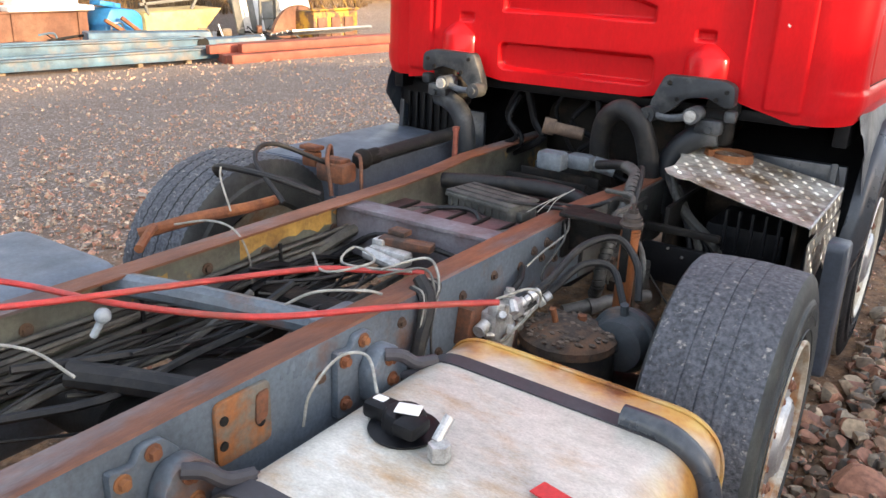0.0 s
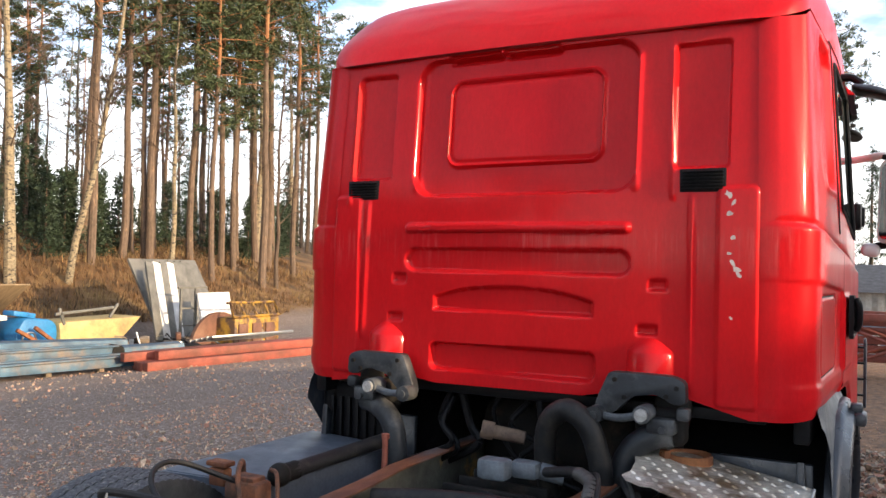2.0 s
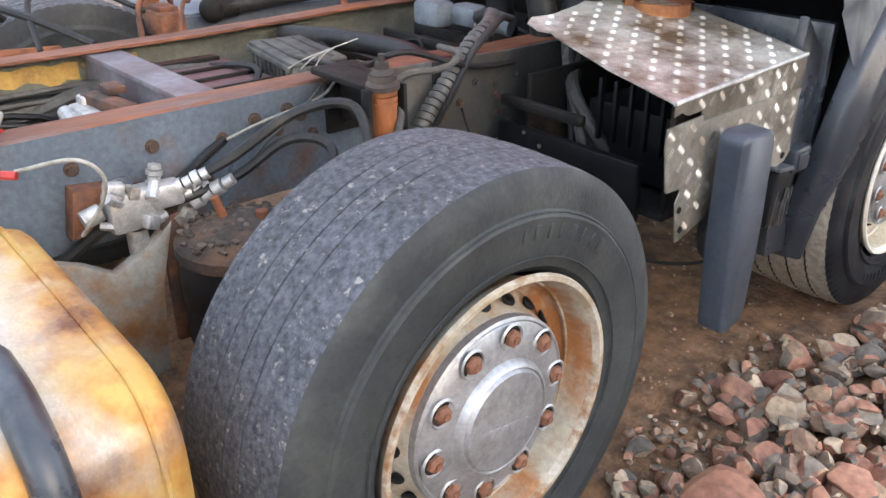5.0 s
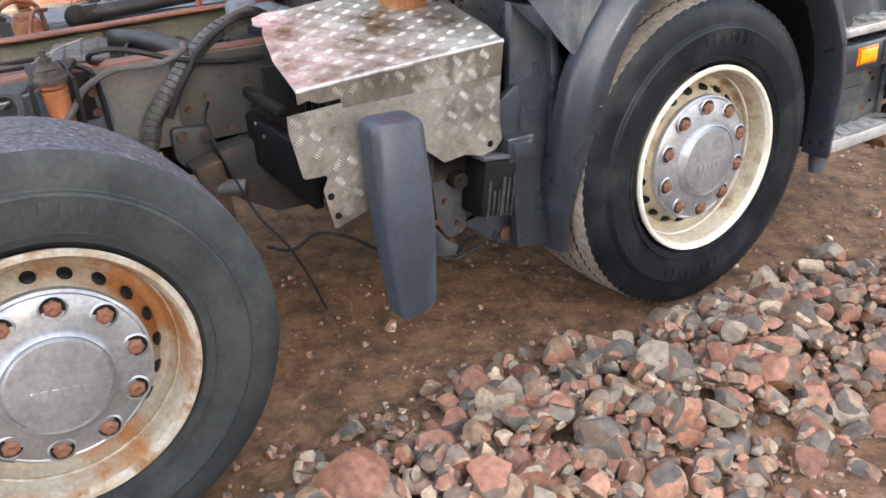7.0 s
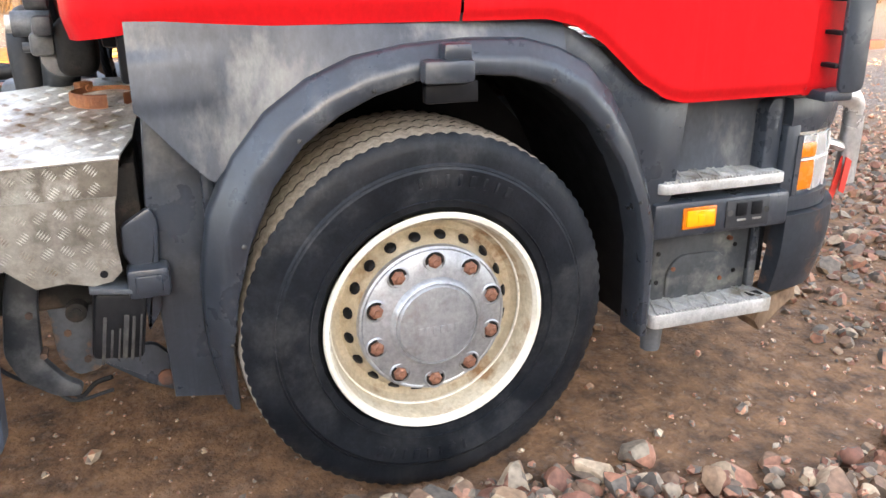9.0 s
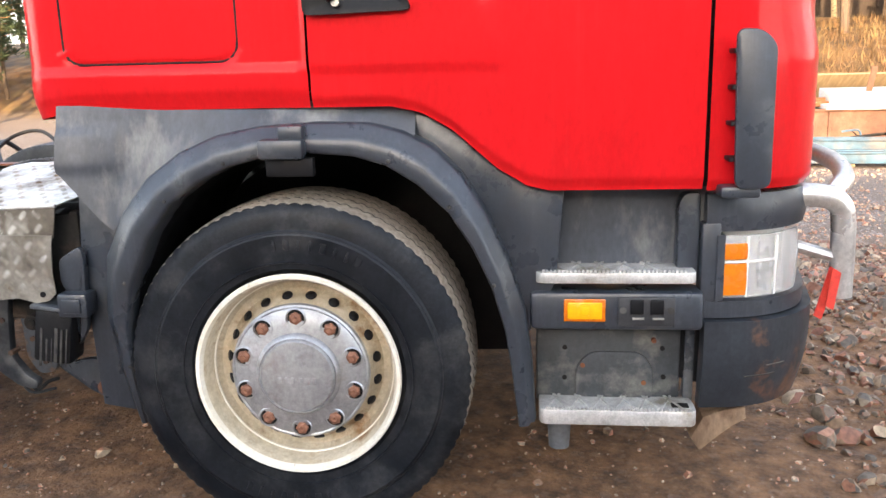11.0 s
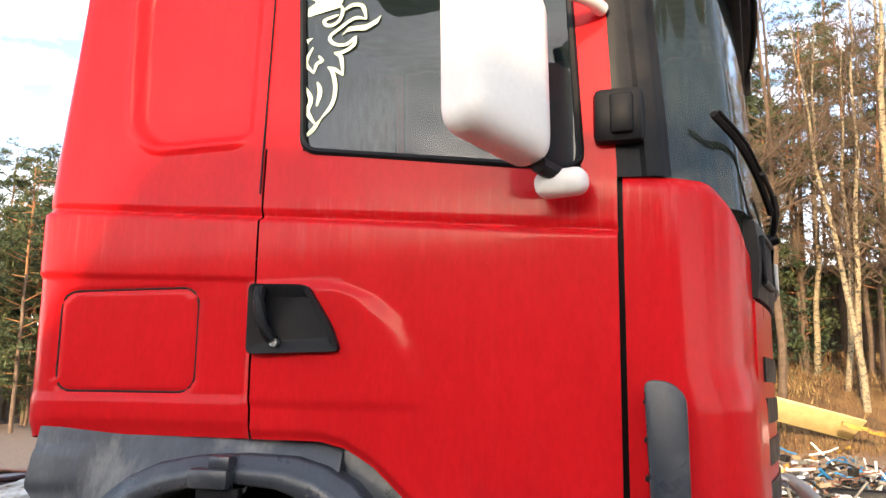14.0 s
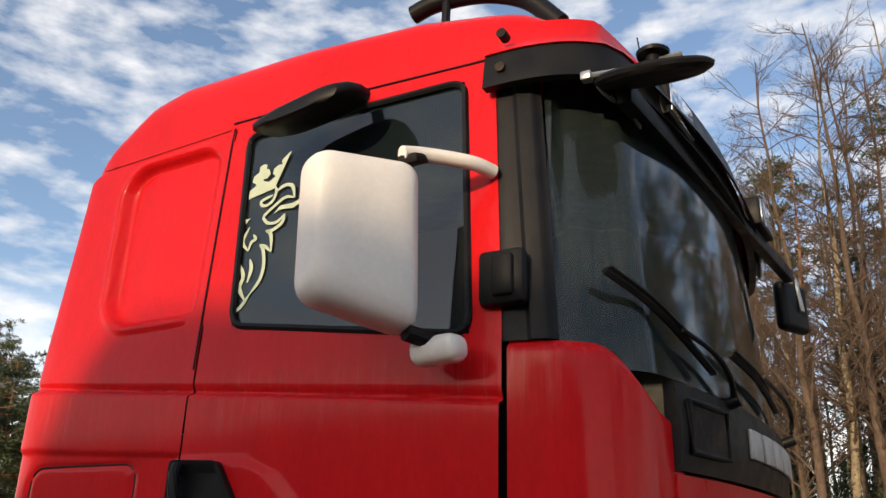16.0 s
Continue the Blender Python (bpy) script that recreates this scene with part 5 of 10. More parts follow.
STEP_ALU = surf("step_aluminium", (0.66, 0.65, 0.62), (0.50, 0.49, 0.46), 30, 0.42, metal=0.35, bump=0.06, bump_scale=160, stain=(0.28, 0.24, 0.18), stain_scale=7, stain_at=0.63, stain_soft=0.07)
tread(0.828, 0.682, 1.102, 0.030, "upper_tread", "aluminium step tread with diamond grip", 0.075)
tread(0.440, 0.692, 1.118, 0.044, "lower_tread", "muddy aluminium step tread", 0.025)
bm = bmesh.new()
box(bm, (1.24, 1.078, 0.4405), (0.030, 0.046, 0.004), 0.0015)
part("tread_slot", bm, DARK, steps_u)
STEP_BACK = surf("stained_step_plate", (0.050, 0.057, 0.062), (0.034, 0.039, 0.043), 8, 0.5, bump=0.08, bump_scale=120, stain=(0.20, 0.195, 0.17), stain_scale=5.5, stain_at=0.64, stain_soft=0.09, streak=(0.20, 0.11, 0.05))
bm = bmesh.new()
box(bm, (1.165, 0.885, 0.535), (0.03, 0.40, 0.23), 0.008)
prism(bm, rounded([(0.795, 0.43), (0.795, 0.53), (0.835, 0.575), (0.975, 0.575), (1.012, 0.53), (1.012, 0.43)], 0.03, 4), "x", 1.176, 1.188, 0.005)
part("step_back", bm, STEP_BACK, steps_u, "grey plate with pale dirt behind the lower step")
for y, z, m in ((0.765, 0.585, DARK), (0.765, 0.495, DARK), (1.035, 0.585, DARK), (1.04, 0.50, DARK), (0.815, 0.535, RUST), (0.985, 0.485, RUST), (1.01, 0.61, RUST)):
    bm = bmesh.new()
    cyl(bm, (1.178, y, z), (1.183 if m is DARK else 1.192, y, z), 0.007, n=10)
    part("rivet_hole" if m is DARK else "rivet", bm, m, steps_u)
bm = bmesh.new()
box(bm, (1.15, 1.080, 0.575), (0.05, 0.034, 0.16), 0.003)
part("step_slot", bm, BLACK, steps_u)
bm = bmesh.new()
box(bm, (1.165, 1.108, 0.55), (0.04, 0.026, 0.24), 0.004)
part("end_plate", bm, PLASTIC, steps_u)
bm = bmesh.new()
cyl(bm, (1.20, 0.75, 0.40), (1.20, 0.75, 0.295), 0.036, 0.029, 16)
part("drain_stub", bm, surf("grey_rubber_stub", (0.13, 0.135, 0.14), (0.09, 0.095, 0.10), 9, 0.6), steps_u)
bm = bmesh.new()
box(bm, (1.2885, 0.812, 0.726), (0.008, 0.110, 0.062), 0.006)
part("side_marker", bm, AMBER, steps_u, "amber side marker lamp")
bm = bmesh.new()
box(bm, (1.2935, 0.812, 0.726), (0.010, 0.092, 0.046), 0.005)
box(bm, (1.2985, 0.812, 0.726), (0.004, 0.022, 0.022), 0.003)
part("marker_lens", bm, YELLOW_LENS, steps_u, "yellow marker lens")
SOCKET = surf("scratched_socket_plate", (0.022, 0.024, 0.028), (0.034, 0.036, 0.040), 12, 0.5, bump=0.1, bump_scale=200)
bm = bmesh.new()
box(bm, (1.2885, 0.973, 0.724), (0.008, 0.148, 0.080), 0.005)
part("socket_panel", bm, SOCKET, steps_u, "small scratched black socket panel")
for y in (0.948, 1.000):
    bm = bmesh.new()
    box(bm, (1.294, y, 0.737), (0.008, 0.036, 0.040), 0.004)
    part("socket_cap", bm, BLACK, steps_u)
    bm = bmesh.new()
    box(bm, (1.2935, y + 0.004, 0.7055), (0.003, 0.030, 0.006), 0.001)
    part("socket_text", bm, CABLE_WHITE, steps_u, "white text bar")
for y in (0.912, 1.036):
    bm = bmesh.new()
    cyl(bm, (1.292, y, 0.728), (1.2945, y, 0.728), 0.009, n=12)
    part("screw", bm, CABLE_GREY, steps_u)


def inset(k):
    """Enlarges a thing about a point beside the truck, which sets it in from the flank."""
    c = Vector((3.42, 0.67, 1.37))
    return Matrix.Translation(c) @ Matrix.Scale(k, 4) @ Matrix.Translation(-c)


steps_u.matrix_basis = inset(1.038) @ steps_u.matrix_basis
bump = thing("front_bumper", (1.1, 1.4, 0.4), label="dark grey scraped steel bumper wrapping the front corner", category="bumper")
bf = both([p for p in PERI if p[1] > 1.12 and p[3] > -0.1])
SCRAPED = surf("scraped_bumper", (0.026, 0.031, 0.038), (0.018, 0.022, 0.028), 9, 0.45, spec=0.35, stain=(0.17, 0.075, 0.035), stain_scale=4.0, stain_at=0.63, stain_soft=0.06, streak=(0.16, 0.15, 0.14))
bm = bmesh.new()
band(bm, bf, 0.43, 0.685, 0.012, 0.05, nz=8, lean=0.03, crown=0.012)
part("bumper_skin", bm, SCRAPED, bump)
bm = bmesh.new()
band(bm, bf, 0.69, 0.735, 0.018, 0.06, nz=2)
part("lamp_shelf", bm, PLASTIC, bump)
scr = [p for p in PERI if p[1] > 1.14 and p[3] < 0.8 and p[0] > 0.6]
for a, c, z in ((4, 8, 0.525), (6, 9, 0.552)):
    bm = bmesh.new()
    band(bm, scr[a:c], z, z + 0.003, 0.012 + 0.03 * (z - 0.43) / 0.255 + 0.0135, 0.004, nz=1, lean=0.0004)
    part("scratch", bm, CABLE_GREY, bump)
bm = bmesh.new()
band(bm, bf, 0.925, 1.025, 0.008, 0.06, nz=4, crown=0.008)
part("upper_trim", bm, PLASTIC, bump)
bm = bmesh.new()
band(bm, bf, 0.70, 1.0, -0.06, 0.03, nz=2)
part("inner_panel", bm, BLACK, bump)
bm = bmesh.new()
box(bm, (1.205, 1.145, 0.83), (0.05, 0.05, 0.24), 0.008)
part("lamp_post", bm, PLASTIC, bump)
hl = [p for p in PERI if 1.150 < p[1] and p[3] < 0.88 and p[0] > 0.8]
for s in (1, -1):
    lampy = thing("headlamp", (s * 1.18, 1.28, 0.74), label="clear ribbed headlamp with amber turn signal", category="headlamp", group="headlamps")
    bm = bmesh.new()
    band(bm, hl, 0.735, 0.918, -0.03, 0.01, side=s, nz=2)
    part("reflector", bm, WHITE, lampy)
    bm = bmesh.new()
    band(bm, hl[1:], 0.742, 0.912, 0.006, 0.008, side=s, nz=6, crown=0.006)
    ob = part("lens", bm, LENS, lampy, "clear ribbed lens", sharp=50)
    ob.visible_shadow = False
    for za, zb, i, j in ((0.752, 0.838, 1, 4), (0.850, 0.892, 1, 4)):
        bm = bmesh.new()
        band(bm, hl[i:j], za, zb, 0.0165, 0.008, side=s, nz=4, crown=0.003)
        part("turn_signal", bm, AMBER, lampy, "orange turn signal")
    bm = bmesh.new()
    band(bm, hl[0:2], 0.738, 0.918, 0.020, 0.04, side=s, nz=2)
    part("lamp_rim", bm, PLASTIC, lampy)
    # clear dividing ribs and a dome reflector behind the lens
    for z0, z1, i, j in ((0.745, 0.910, 3, 5), (0.745, 0.910, 6, 8), (0.840, 0.846, 1, 7)):
        bm = bmesh.new()
        pts = hl[i:j] if z1 - z0 < 0.01 else [hl[i], tuple(0.8 * a + 0.2 * c for a, c in zip(hl[i], hl[i + 1]))]
        band(bm, pts, z0, z1, 0.0150, 0.006, side=s, nz=2)
        part("lens_rib", bm, WHITE, lampy)
    bm = bmesh.new()
    band(bm, hl[5:], 0.752, 0.902, -0.016, 0.006, side=s, nz=4, crown=-0.02)
    part("dome_reflector", bm, CHROME, lampy)
    lampy.matrix_basis = (inset(1.03) if s > 0 else Matrix.Identity(4)) @ lampy.matrix_basis
bull = thing("bull_bar", (0.95, 1.6, 0.6), label="silver tubular bull bar in front of the bumper", category="bull bar")
bm = bmesh.new()
tube(bm, [(0.98, 1.34, 0.985), (0.99, 1.47, 0.985), (0.985, 1.54, 0.965), (0.98, 1.565, 0.90), (0.975, 1.572, 0.70), (0.975, 1.572, 0.69)], 0.034, n=16)
part("upright", bm, CHROME, bull)
bm = bmesh.new()
tube(bm, [(0.98, 1.53, 0.985), (0.80, 1.62, 1.02), (0.4, 1.67, 1.04), (-0.6, 1.67, 1.04), (-0.98, 1.53, 0.985)], 0.029, n=16)
part("cross_tube", bm, CHROME, bull)
bm = bmesh.new()
tube(bm, [(-0.98, 1.34, 0.985), (-0.99, 1.47, 0.985), (-0.975, 1.572, 0.90), (-0.975, 1.572, 0.69)], 0.040, n=16)
part("upright", bm, CHROME, bull)
bm = bmesh.new()
tube(bm, [(0.98, 1.42, 0.84), (0.975, 1.55, 0.80)], 0.018, smooth=False)
part("brace", bm, CHROME, bull)
bm = bmesh.new()
for dx, y1, z1 in ((0.0, 1.505, 0.625), (0.02, 1.53, 0.66)):
    prism(bm, [(1.560, 0.760), (1.535, 0.775), (y1 - 0.006, z1), (y1 + 0.016, z1 - 0.012)], "x", 0.985 + dx, 0.990 + dx)
part("red_ribbon", bm, surf("red_ribbon", (0.7, 0.05, 0.03), (0.6, 0.04, 0.03), 9, 0.6), bull, "torn red ribbon")
skid = bmesh.new()
prism(skid, [(1.118, 0.325), (1.150, 0.390), (1.200, 0.410), (1.265, 0.425), (1.268, 0.385), (1.235, 0.365), (1.205, 0.340), (1.145, 0.285)], "x", 1.09, 1.20, 0.008)
part("tow_bracket", skid, surf("raw_timber", (0.30, 0.20, 0.125), (0.20, 0.125, 0.075), 14, 0.85, bump=0.4, bump_scale=60, stain=(0.10, 0.055, 0.03), stain_scale=14, stain_at=0.56, stretch=(1, 1, 0.5)), bump, "pale broken bracket under the bumper")


bump.matrix_basis = inset(1.03) @ bump.matrix_basis


# ---- wheels ----
def make_tyre(bm, w, r_out, r_rim, ribs, n=120, cross=False):
    """A tyre round x with grooves between its ribs: sidewall is material 0, tread 1, groove 0."""
    h = w / 2
    left = [(-h * 0.78, r_rim), (-h * 0.95, r_rim + 0.022), (-h * 1.0, r_rim + 0.07), (-h * 1.02, r_rim + 0.12), (-h * 0.99, r_out - 0.085),
            (-h * 0.965, r_out - 0.08), (-h * 0.955, r_out - 0.045), (-h * 0.90, r_out - 0.016)]
    tread, mats = [], []
    edge = h * 0.86
    g, groove = (0.0032, 0.010) if cross else (0.0020, 0.0032)
    xs = [-edge + 2 * edge * i / ribs for i in range(ribs + 1)]
    for i in range(ribs):
        a, b = xs[i] + (g if i else 0), xs[i + 1] - (g if i < ribs - 1 else 0)
        drop = lambda x: r_out - 0.008 * (x / edge) ** 2
        tread += [(a, drop(a)), ((a + b) / 2, drop((a + b) / 2) + 0.001), (b, drop(b))]
        if i < ribs - 1:
            tread += [(b + 0.0006, r_out - groove), (xs[i + 1] + g - 0.0006, r_out - groove)]
    right = [(-x, r) for x, r in left[::-1]]
    prof = left + tread + right
    m = []
    for (x0, r0), (x1, r1) in zip(prof, prof[1:]):
        top = abs(x0) <= h * 0.93 and abs(x1) <= h * 0.93
        m.append(1 if top and min(r0, r1) > r_out - 0.0095 else 0)
    lathe(bm, prof, n, "x", mats=m)
    if cross:
        for v in bm.verts:
            r = math.hypot(v.co.y, v.co.z)
            if r > r_out - 0.02 and abs(v.co.x) < h * 0.92:
                k = round(math.atan2(v.co.z, v.co.y) / (2 * math.pi / n)) + round(v.co.x * 55)
                if k % 3 == 0:
                    v.co.y *= 1 - 0.0045 / r
                    v.co.z *= 1 - 0.0045 / r
    return bm


def make_wheel(name, w, r_out, side_mat, tread_mat, rim_mat, lip_mat, ribs, label):
    """A wheel round its own x axis; +x is the outside. The disc is dished outwards."""
    e = thing(name, label=label, category="wheel", group="truck wheels")
    h = w / 2
    bm = bmesh.new()
    make_tyre(bm, w, r_out, 0.292, ribs, 264 if ribs == 5 else 120, ribs == 5)
    part("tyre", bm, [side_mat, tread_mat], e, local=True, sharp=28)
    # moulded rings and raised lettering, as plain bars
    bm = bmesh.new()
    for rr, x in ((0.335, h * 1.006), (0.42, h * 0.994)):
        lathe(bm, [(x - 0.002, rr - 0.002), (x + 0.0018, rr - 0.0006), (x + 0.0018, rr + 0.0006), (x - 0.002, rr + 0.002)], 72)
    part("sidewall_ring", bm, side_mat, e, local=True)
    bm = bmesh.new()
    for a0 in (60, 245):
        for k in range(8):
            a = radians(a0 + 5.2 * k)
            box(bm, (h * 1.012, 0.385 * math.cos(a), 0.385 * math.sin(a)), (0.004, 0.010 if k % 3 else 0.018, 0.030), 0.002, Matrix.Rotation(a - math.pi / 2, 3, "X"))
    tagged(part("sidewall_lettering", bm, side_mat, e, local=True), kind="stuff")
    bm = bmesh.new()
    lathe(bm, [(h - 0.028, 0.289), (h - 0.006, 0.300), (h + 0.002, 0.297), (h + 0.001, 0.288), (h - 0.012, 0.281), (h - 0.035, 0.276), (h - 0.085, 0.268),
               (h - 0.10, 0.255), (h - 0.105, 0.235), (h - 0.085, 0.218), (h - 0.050, 0.205), (h - 0.042, 0.19), (-h + 0.1, 0.18), (-h + 0.06, 0.27), (-h + 0.02, 0.297)], 72)
    part("rim", bm, rim_mat, e, local=True)
    bm = bmesh.new()
    lathe(bm, [(h - 0.004, 0.3022), (h + 0.0045, 0.2985), (h + 0.0035, 0.2885), (h - 0.010, 0.2815), (h - 0.016, 0.2802)], 72)
    part("rim_lip", bm, lip_mat, e, local=True)
    bm = bmesh.new()
    lathe(bm, [(h - 0.070, 0.2712), (h - 0.072, 0.2665), (h - 0.078, 0.2660), (h - 0.083, 0.2690)], 72)
    part("rim_bead", bm, lip_mat, e, local=True)
    # hand holes in the cone: black plugs, the shaded inside put into their colour
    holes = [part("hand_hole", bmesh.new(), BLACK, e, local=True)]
    bm = bmesh.new()
    lathe(bm, [(-0.012, 0.0), (0.004, 0.0165), (0.0065, 0.0150), (0.0065, 0.0)], 14)
    bm.to_mesh(holes[0].data)
    bm.free()
    holes[0].data.shade_smooth()
    for i in range(1, 20):
        o = new("hand_hole", holes[0].data)
        o.parent = e
        holes.append(o)
    for i, o in enumerate(holes):
        a = 2 * math.pi * (i + 0.5) / 20
        rad = Vector((0, math.cos(a), math.sin(a)))
        nrm = (Vector((0.42, 0, 0)) + rad * 0.62).normalized()
        base = Vector((h - 0.0755, 0, 0)) + rad * 0.2195
        q = nrm.to_track_quat("X", "Z").to_matrix().to_4x4()
        o.matrix_basis = Matrix.Translation(base) @ q
    # hub cover with ten nut holes and a cap
    bm = bmesh.new()
    lathe(bm, [(h - 0.055, 0.205), (h - 0.034, 0.203), (h - 0.030, 0.197), (h - 0.032, 0.193), (h - 0.028, 0.188), (h - 0.018, 0.15), (h - 0.014, 0.125),
               (h - 0.003, 0.120), (h + 0.002, 0.113), (h - 0.002, 0.110), (h + 0.006, 0.104), (h + 0.010, 0.06), (h + 0.011, 0.0)], 64)
    cover = part("hub_cover", bm, HUB, e, "brushed steel hub cover with round cap", local=True)
    # raised lettering on the cap reduced to a plain bar
    bm = bmesh.new()
    for k in range(6):
        box(bm, (h + 0.011, -0.05 + 0.02 * k, -0.012), (0.003, 0.013, 0.022), 0.002)
    part("cap_emblem", bm, HUB, cover, local=True)
    nut = None
    for i in range(10):
        a = radians(18 + 36 * i)
        m = Matrix.Translation((h - 0.016, 0.1675 * math.cos(a), 0.1675 * math.sin(a)))
        if nut is None:
            bm = bmesh.new()
            lathe(bm, [(-0.004, 0.0190), (0.003, 0.0185), (0.007, 0.0135), (0.008, 0.009), (0.012, 0.0085), (0.009, 0.0)], 6)
            nut = part("wheel_nut", bm, NUT, e, local=True)
            o = nut
        else:
            o = new("wheel_nut", nut.data)
            o.parent = e
        o.matrix_basis = m @ pose(0, 0, 0, i * 17)
        if i == 0:
            bm = bmesh.new()
            # dark disc round each nut paints the shade of its recess
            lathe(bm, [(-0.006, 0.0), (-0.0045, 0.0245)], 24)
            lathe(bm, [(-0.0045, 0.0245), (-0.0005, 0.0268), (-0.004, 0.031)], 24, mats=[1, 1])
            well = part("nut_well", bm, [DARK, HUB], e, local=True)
            o = well
        else:
            o = new("nut_well", well.data)
            o.parent = e
        o.matrix_basis = m
    # brake drum and hub behind
    bm = bmesh.new()
    cyl(bm, (-h + 0.02, 0, 0), (h - 0.12, 0, 0), 0.20, n=32)
    part("brake_drum", bm, DARK, e, local=True)
    return e


R_T = 0.505
fw = make_wheel("truck_wheel", 0.375, 0.507, SIDEWALL, TREAD_DUSTY, RIM, LIP, 5, "black lorry front wheel with cream steel rim and steel hub cover")
fw.matrix_basis = pose(1.0595, 0, 0.511, 0, 0, 1.0)
copy_thing(fw, pose(-1.0595, 0, 0.511, 0, 0, 180))
rw = make_wheel("truck_wheel", 0.352, R_T, SIDEWALL_OLD, TREAD, RIM_RUST, LIP_RUST, 6, "worn wide lorry tyre on a rusty rim with steel hub cover")
rw.matrix_basis = pose(1.130, -1.96, 0.505, -11, 0, 2.0)
r2 = make_wheel("truck_wheel", 0.36, R_T, SIDEWALL_OLD, TREAD, RIM_RUST, LIP_RUST, 5, "lorry wheel with a chunky block tread and rusty rim")
r2.matrix_basis = pose(-1.022, -1.96, 0.505, 0, 0, 180)

# ---- chassis rails ----
XR, XL, ZT = 0.43, -0.355, 0.965


def make_rail(name, s, x_out, label):
    """A channel section rail along y, open inwards; its front part bends outwards."""
    e = thing(name, (x_out, -2, 0.7), label=label, category="frame rail")
    ys = [-7.5, -1.75, -1.45, -1.15, 0.9]
    dx = [0, 0, 0.02, 0.06, 0.06]
    dz = [0, 0, 0, 0, 0]
    prof = [(0, -0.27), (0, -0.006), (-0.006, 0), (-0.085, 0), (-0.085, -0.008), (-0.010, -0.009), (-0.008, -0.27 + 0.009), (-0.085, -0.261), (-0.085, -0.27)]
    bm = bmesh.new()
    rings = []
    for y, ax, az in zip(ys, dx, dz):
        rings.append([bm.verts.new((x_out + s * (px + ax), y, ZT + pz + az)) for px, pz in prof])
    n = len(prof)
    for a, b in zip(rings, rings[1:]):
        for j in range(n):
            f = bm.faces.new((a[j], a[(j + 1) % n], b[(j + 1) % n], b[j]))
            f.material_index = 1 if j in (1, 2, 3) else (2 if j in (4, 5, 6) else 0)
    bmesh.ops.recalc_face_normals(bm, faces=bm.faces[:])
    part("channel", bm, [FRAME, RUST_TOP, FRAME_IN], e)
    return e


rail_r = make_rail("frame_rail", 1, XR, "grey-blue steel frame rail with rusted top flange")
rail_l = make_rail("frame_rail", -1, XL, "steel frame rail, rusted top, ochre paint patches inside")


# ---- chassis: tank, suspension, valves, hoses ----
def hose(name, pts, r, mat, label, category="hose", n=8, k=8):
    b = bmesh.new()
    tube(b, pts, r, n=n, k=k)
    return solid(name, b, mat, label, category)


# fuel tank
tank = thing("fuel_tank", (0.9, -3.1, 0.25), label="aluminium fuel tank with brown rust stains and black straps", category="fuel tank")
sec = rounded([(0.52, 0.25), (1.28, 0.25), (1.28, 0.845), (0.52, 0.865)], 0.13, 9)
bm = bmesh.new()
rings = []
for y, k in ((-3.95, 0.93), (-3.93, 0.985), (-3.90, 1.0), (-2.60, 1.0), (-2.575, 0.993), (-2.56, 0.975), (-2.55, 0.94)):
    rings.append([bm.verts.new((0.9 + (x - 0.9) * k, y, 0.555 + (z - 0.555) * k)) for x, z in sec])
for a, b in zip(rings, rings[1:]):
    for j in range(len(sec)):
        bm.faces.new((a[j], a[(j + 1) % len(sec)], b[(j + 1) % len(sec)], b[j]))
bm.faces.new(rings[0])
bm.faces.new(rings[-1])
bmesh.ops.recalc_face_normals(bm, faces=bm.faces[:])
part("shell", bm, TANK, tank)
bm = bmesh.new()
path = [(x, z) for x, z in sec]
ring = [Vector((0.9 + (x - 0.9) * 1.004, -2.592, 0.555 + (z - 0.555) * 1.004)) for x, z in path]
tube(bm, ring + [ring[0], ring[1]], 0.006, n=6, smooth=False)
part("weld_seam", bm, TANK, tank)


def strap(y, w, mat):
    b = bmesh.new()
    o = [[(0.9 + (x - 0.9) * k, 0.555 + (z - 0.555) * k) for x, z in sec] for k in (1.001, 1.016)]
    vs = [[[b.verts.new((x, yy, z)) for x, z in oo] for oo in o] for yy in (y - w / 2, y + w / 2)]
    n = len(sec)
    for j in range(n):
        q = (j + 1) % n
        b.faces.new((vs[0][1][j], vs[0][1][q], vs[1][1][q], vs[1][1][j]))
        b.faces.new((vs[0][0][j], vs[0][1][j], vs[0][1][q], vs[0][0][q]))
        b.faces.new((vs[1][0][j], vs[1][0][q], vs[1][1][q], vs[1][1][j]))
    bmesh.ops.recalc_face_normals(b, faces=b.faces[:])
    return b


STRAP = surf("black_rubber_strap", (0.030, 0.028, 0.033), (0.045, 0.042, 0.048), 12, 0.55)
part("strap", strap(-2.73, 0.052, STRAP), STRAP, tank, "dark rubber-lined tank strap")
part("strap", strap(-3.42, 0.06, STRAP), STRAP, tank, "dark rubber-lined tank strap")
bm = bmesh.new()
tube(bm, [(1.08, -2.73, 0.868), (1.18, -2.73, 0.862), (1.255, -2.73, 0.82), (1.292, -2.73, 0.75), (1.298, -2.73, 0.68)], 0.028, n=12, k=6)
part("strap_end", bm, PLASTIC, tank, "thick plastic strap end cover")
bm = bmesh.new()
box(bm, (1.294, -2.73, 0.705), (0.03, 0.02, 0.02), 0.003)
part("strap_slot", bm, BLACK, tank)
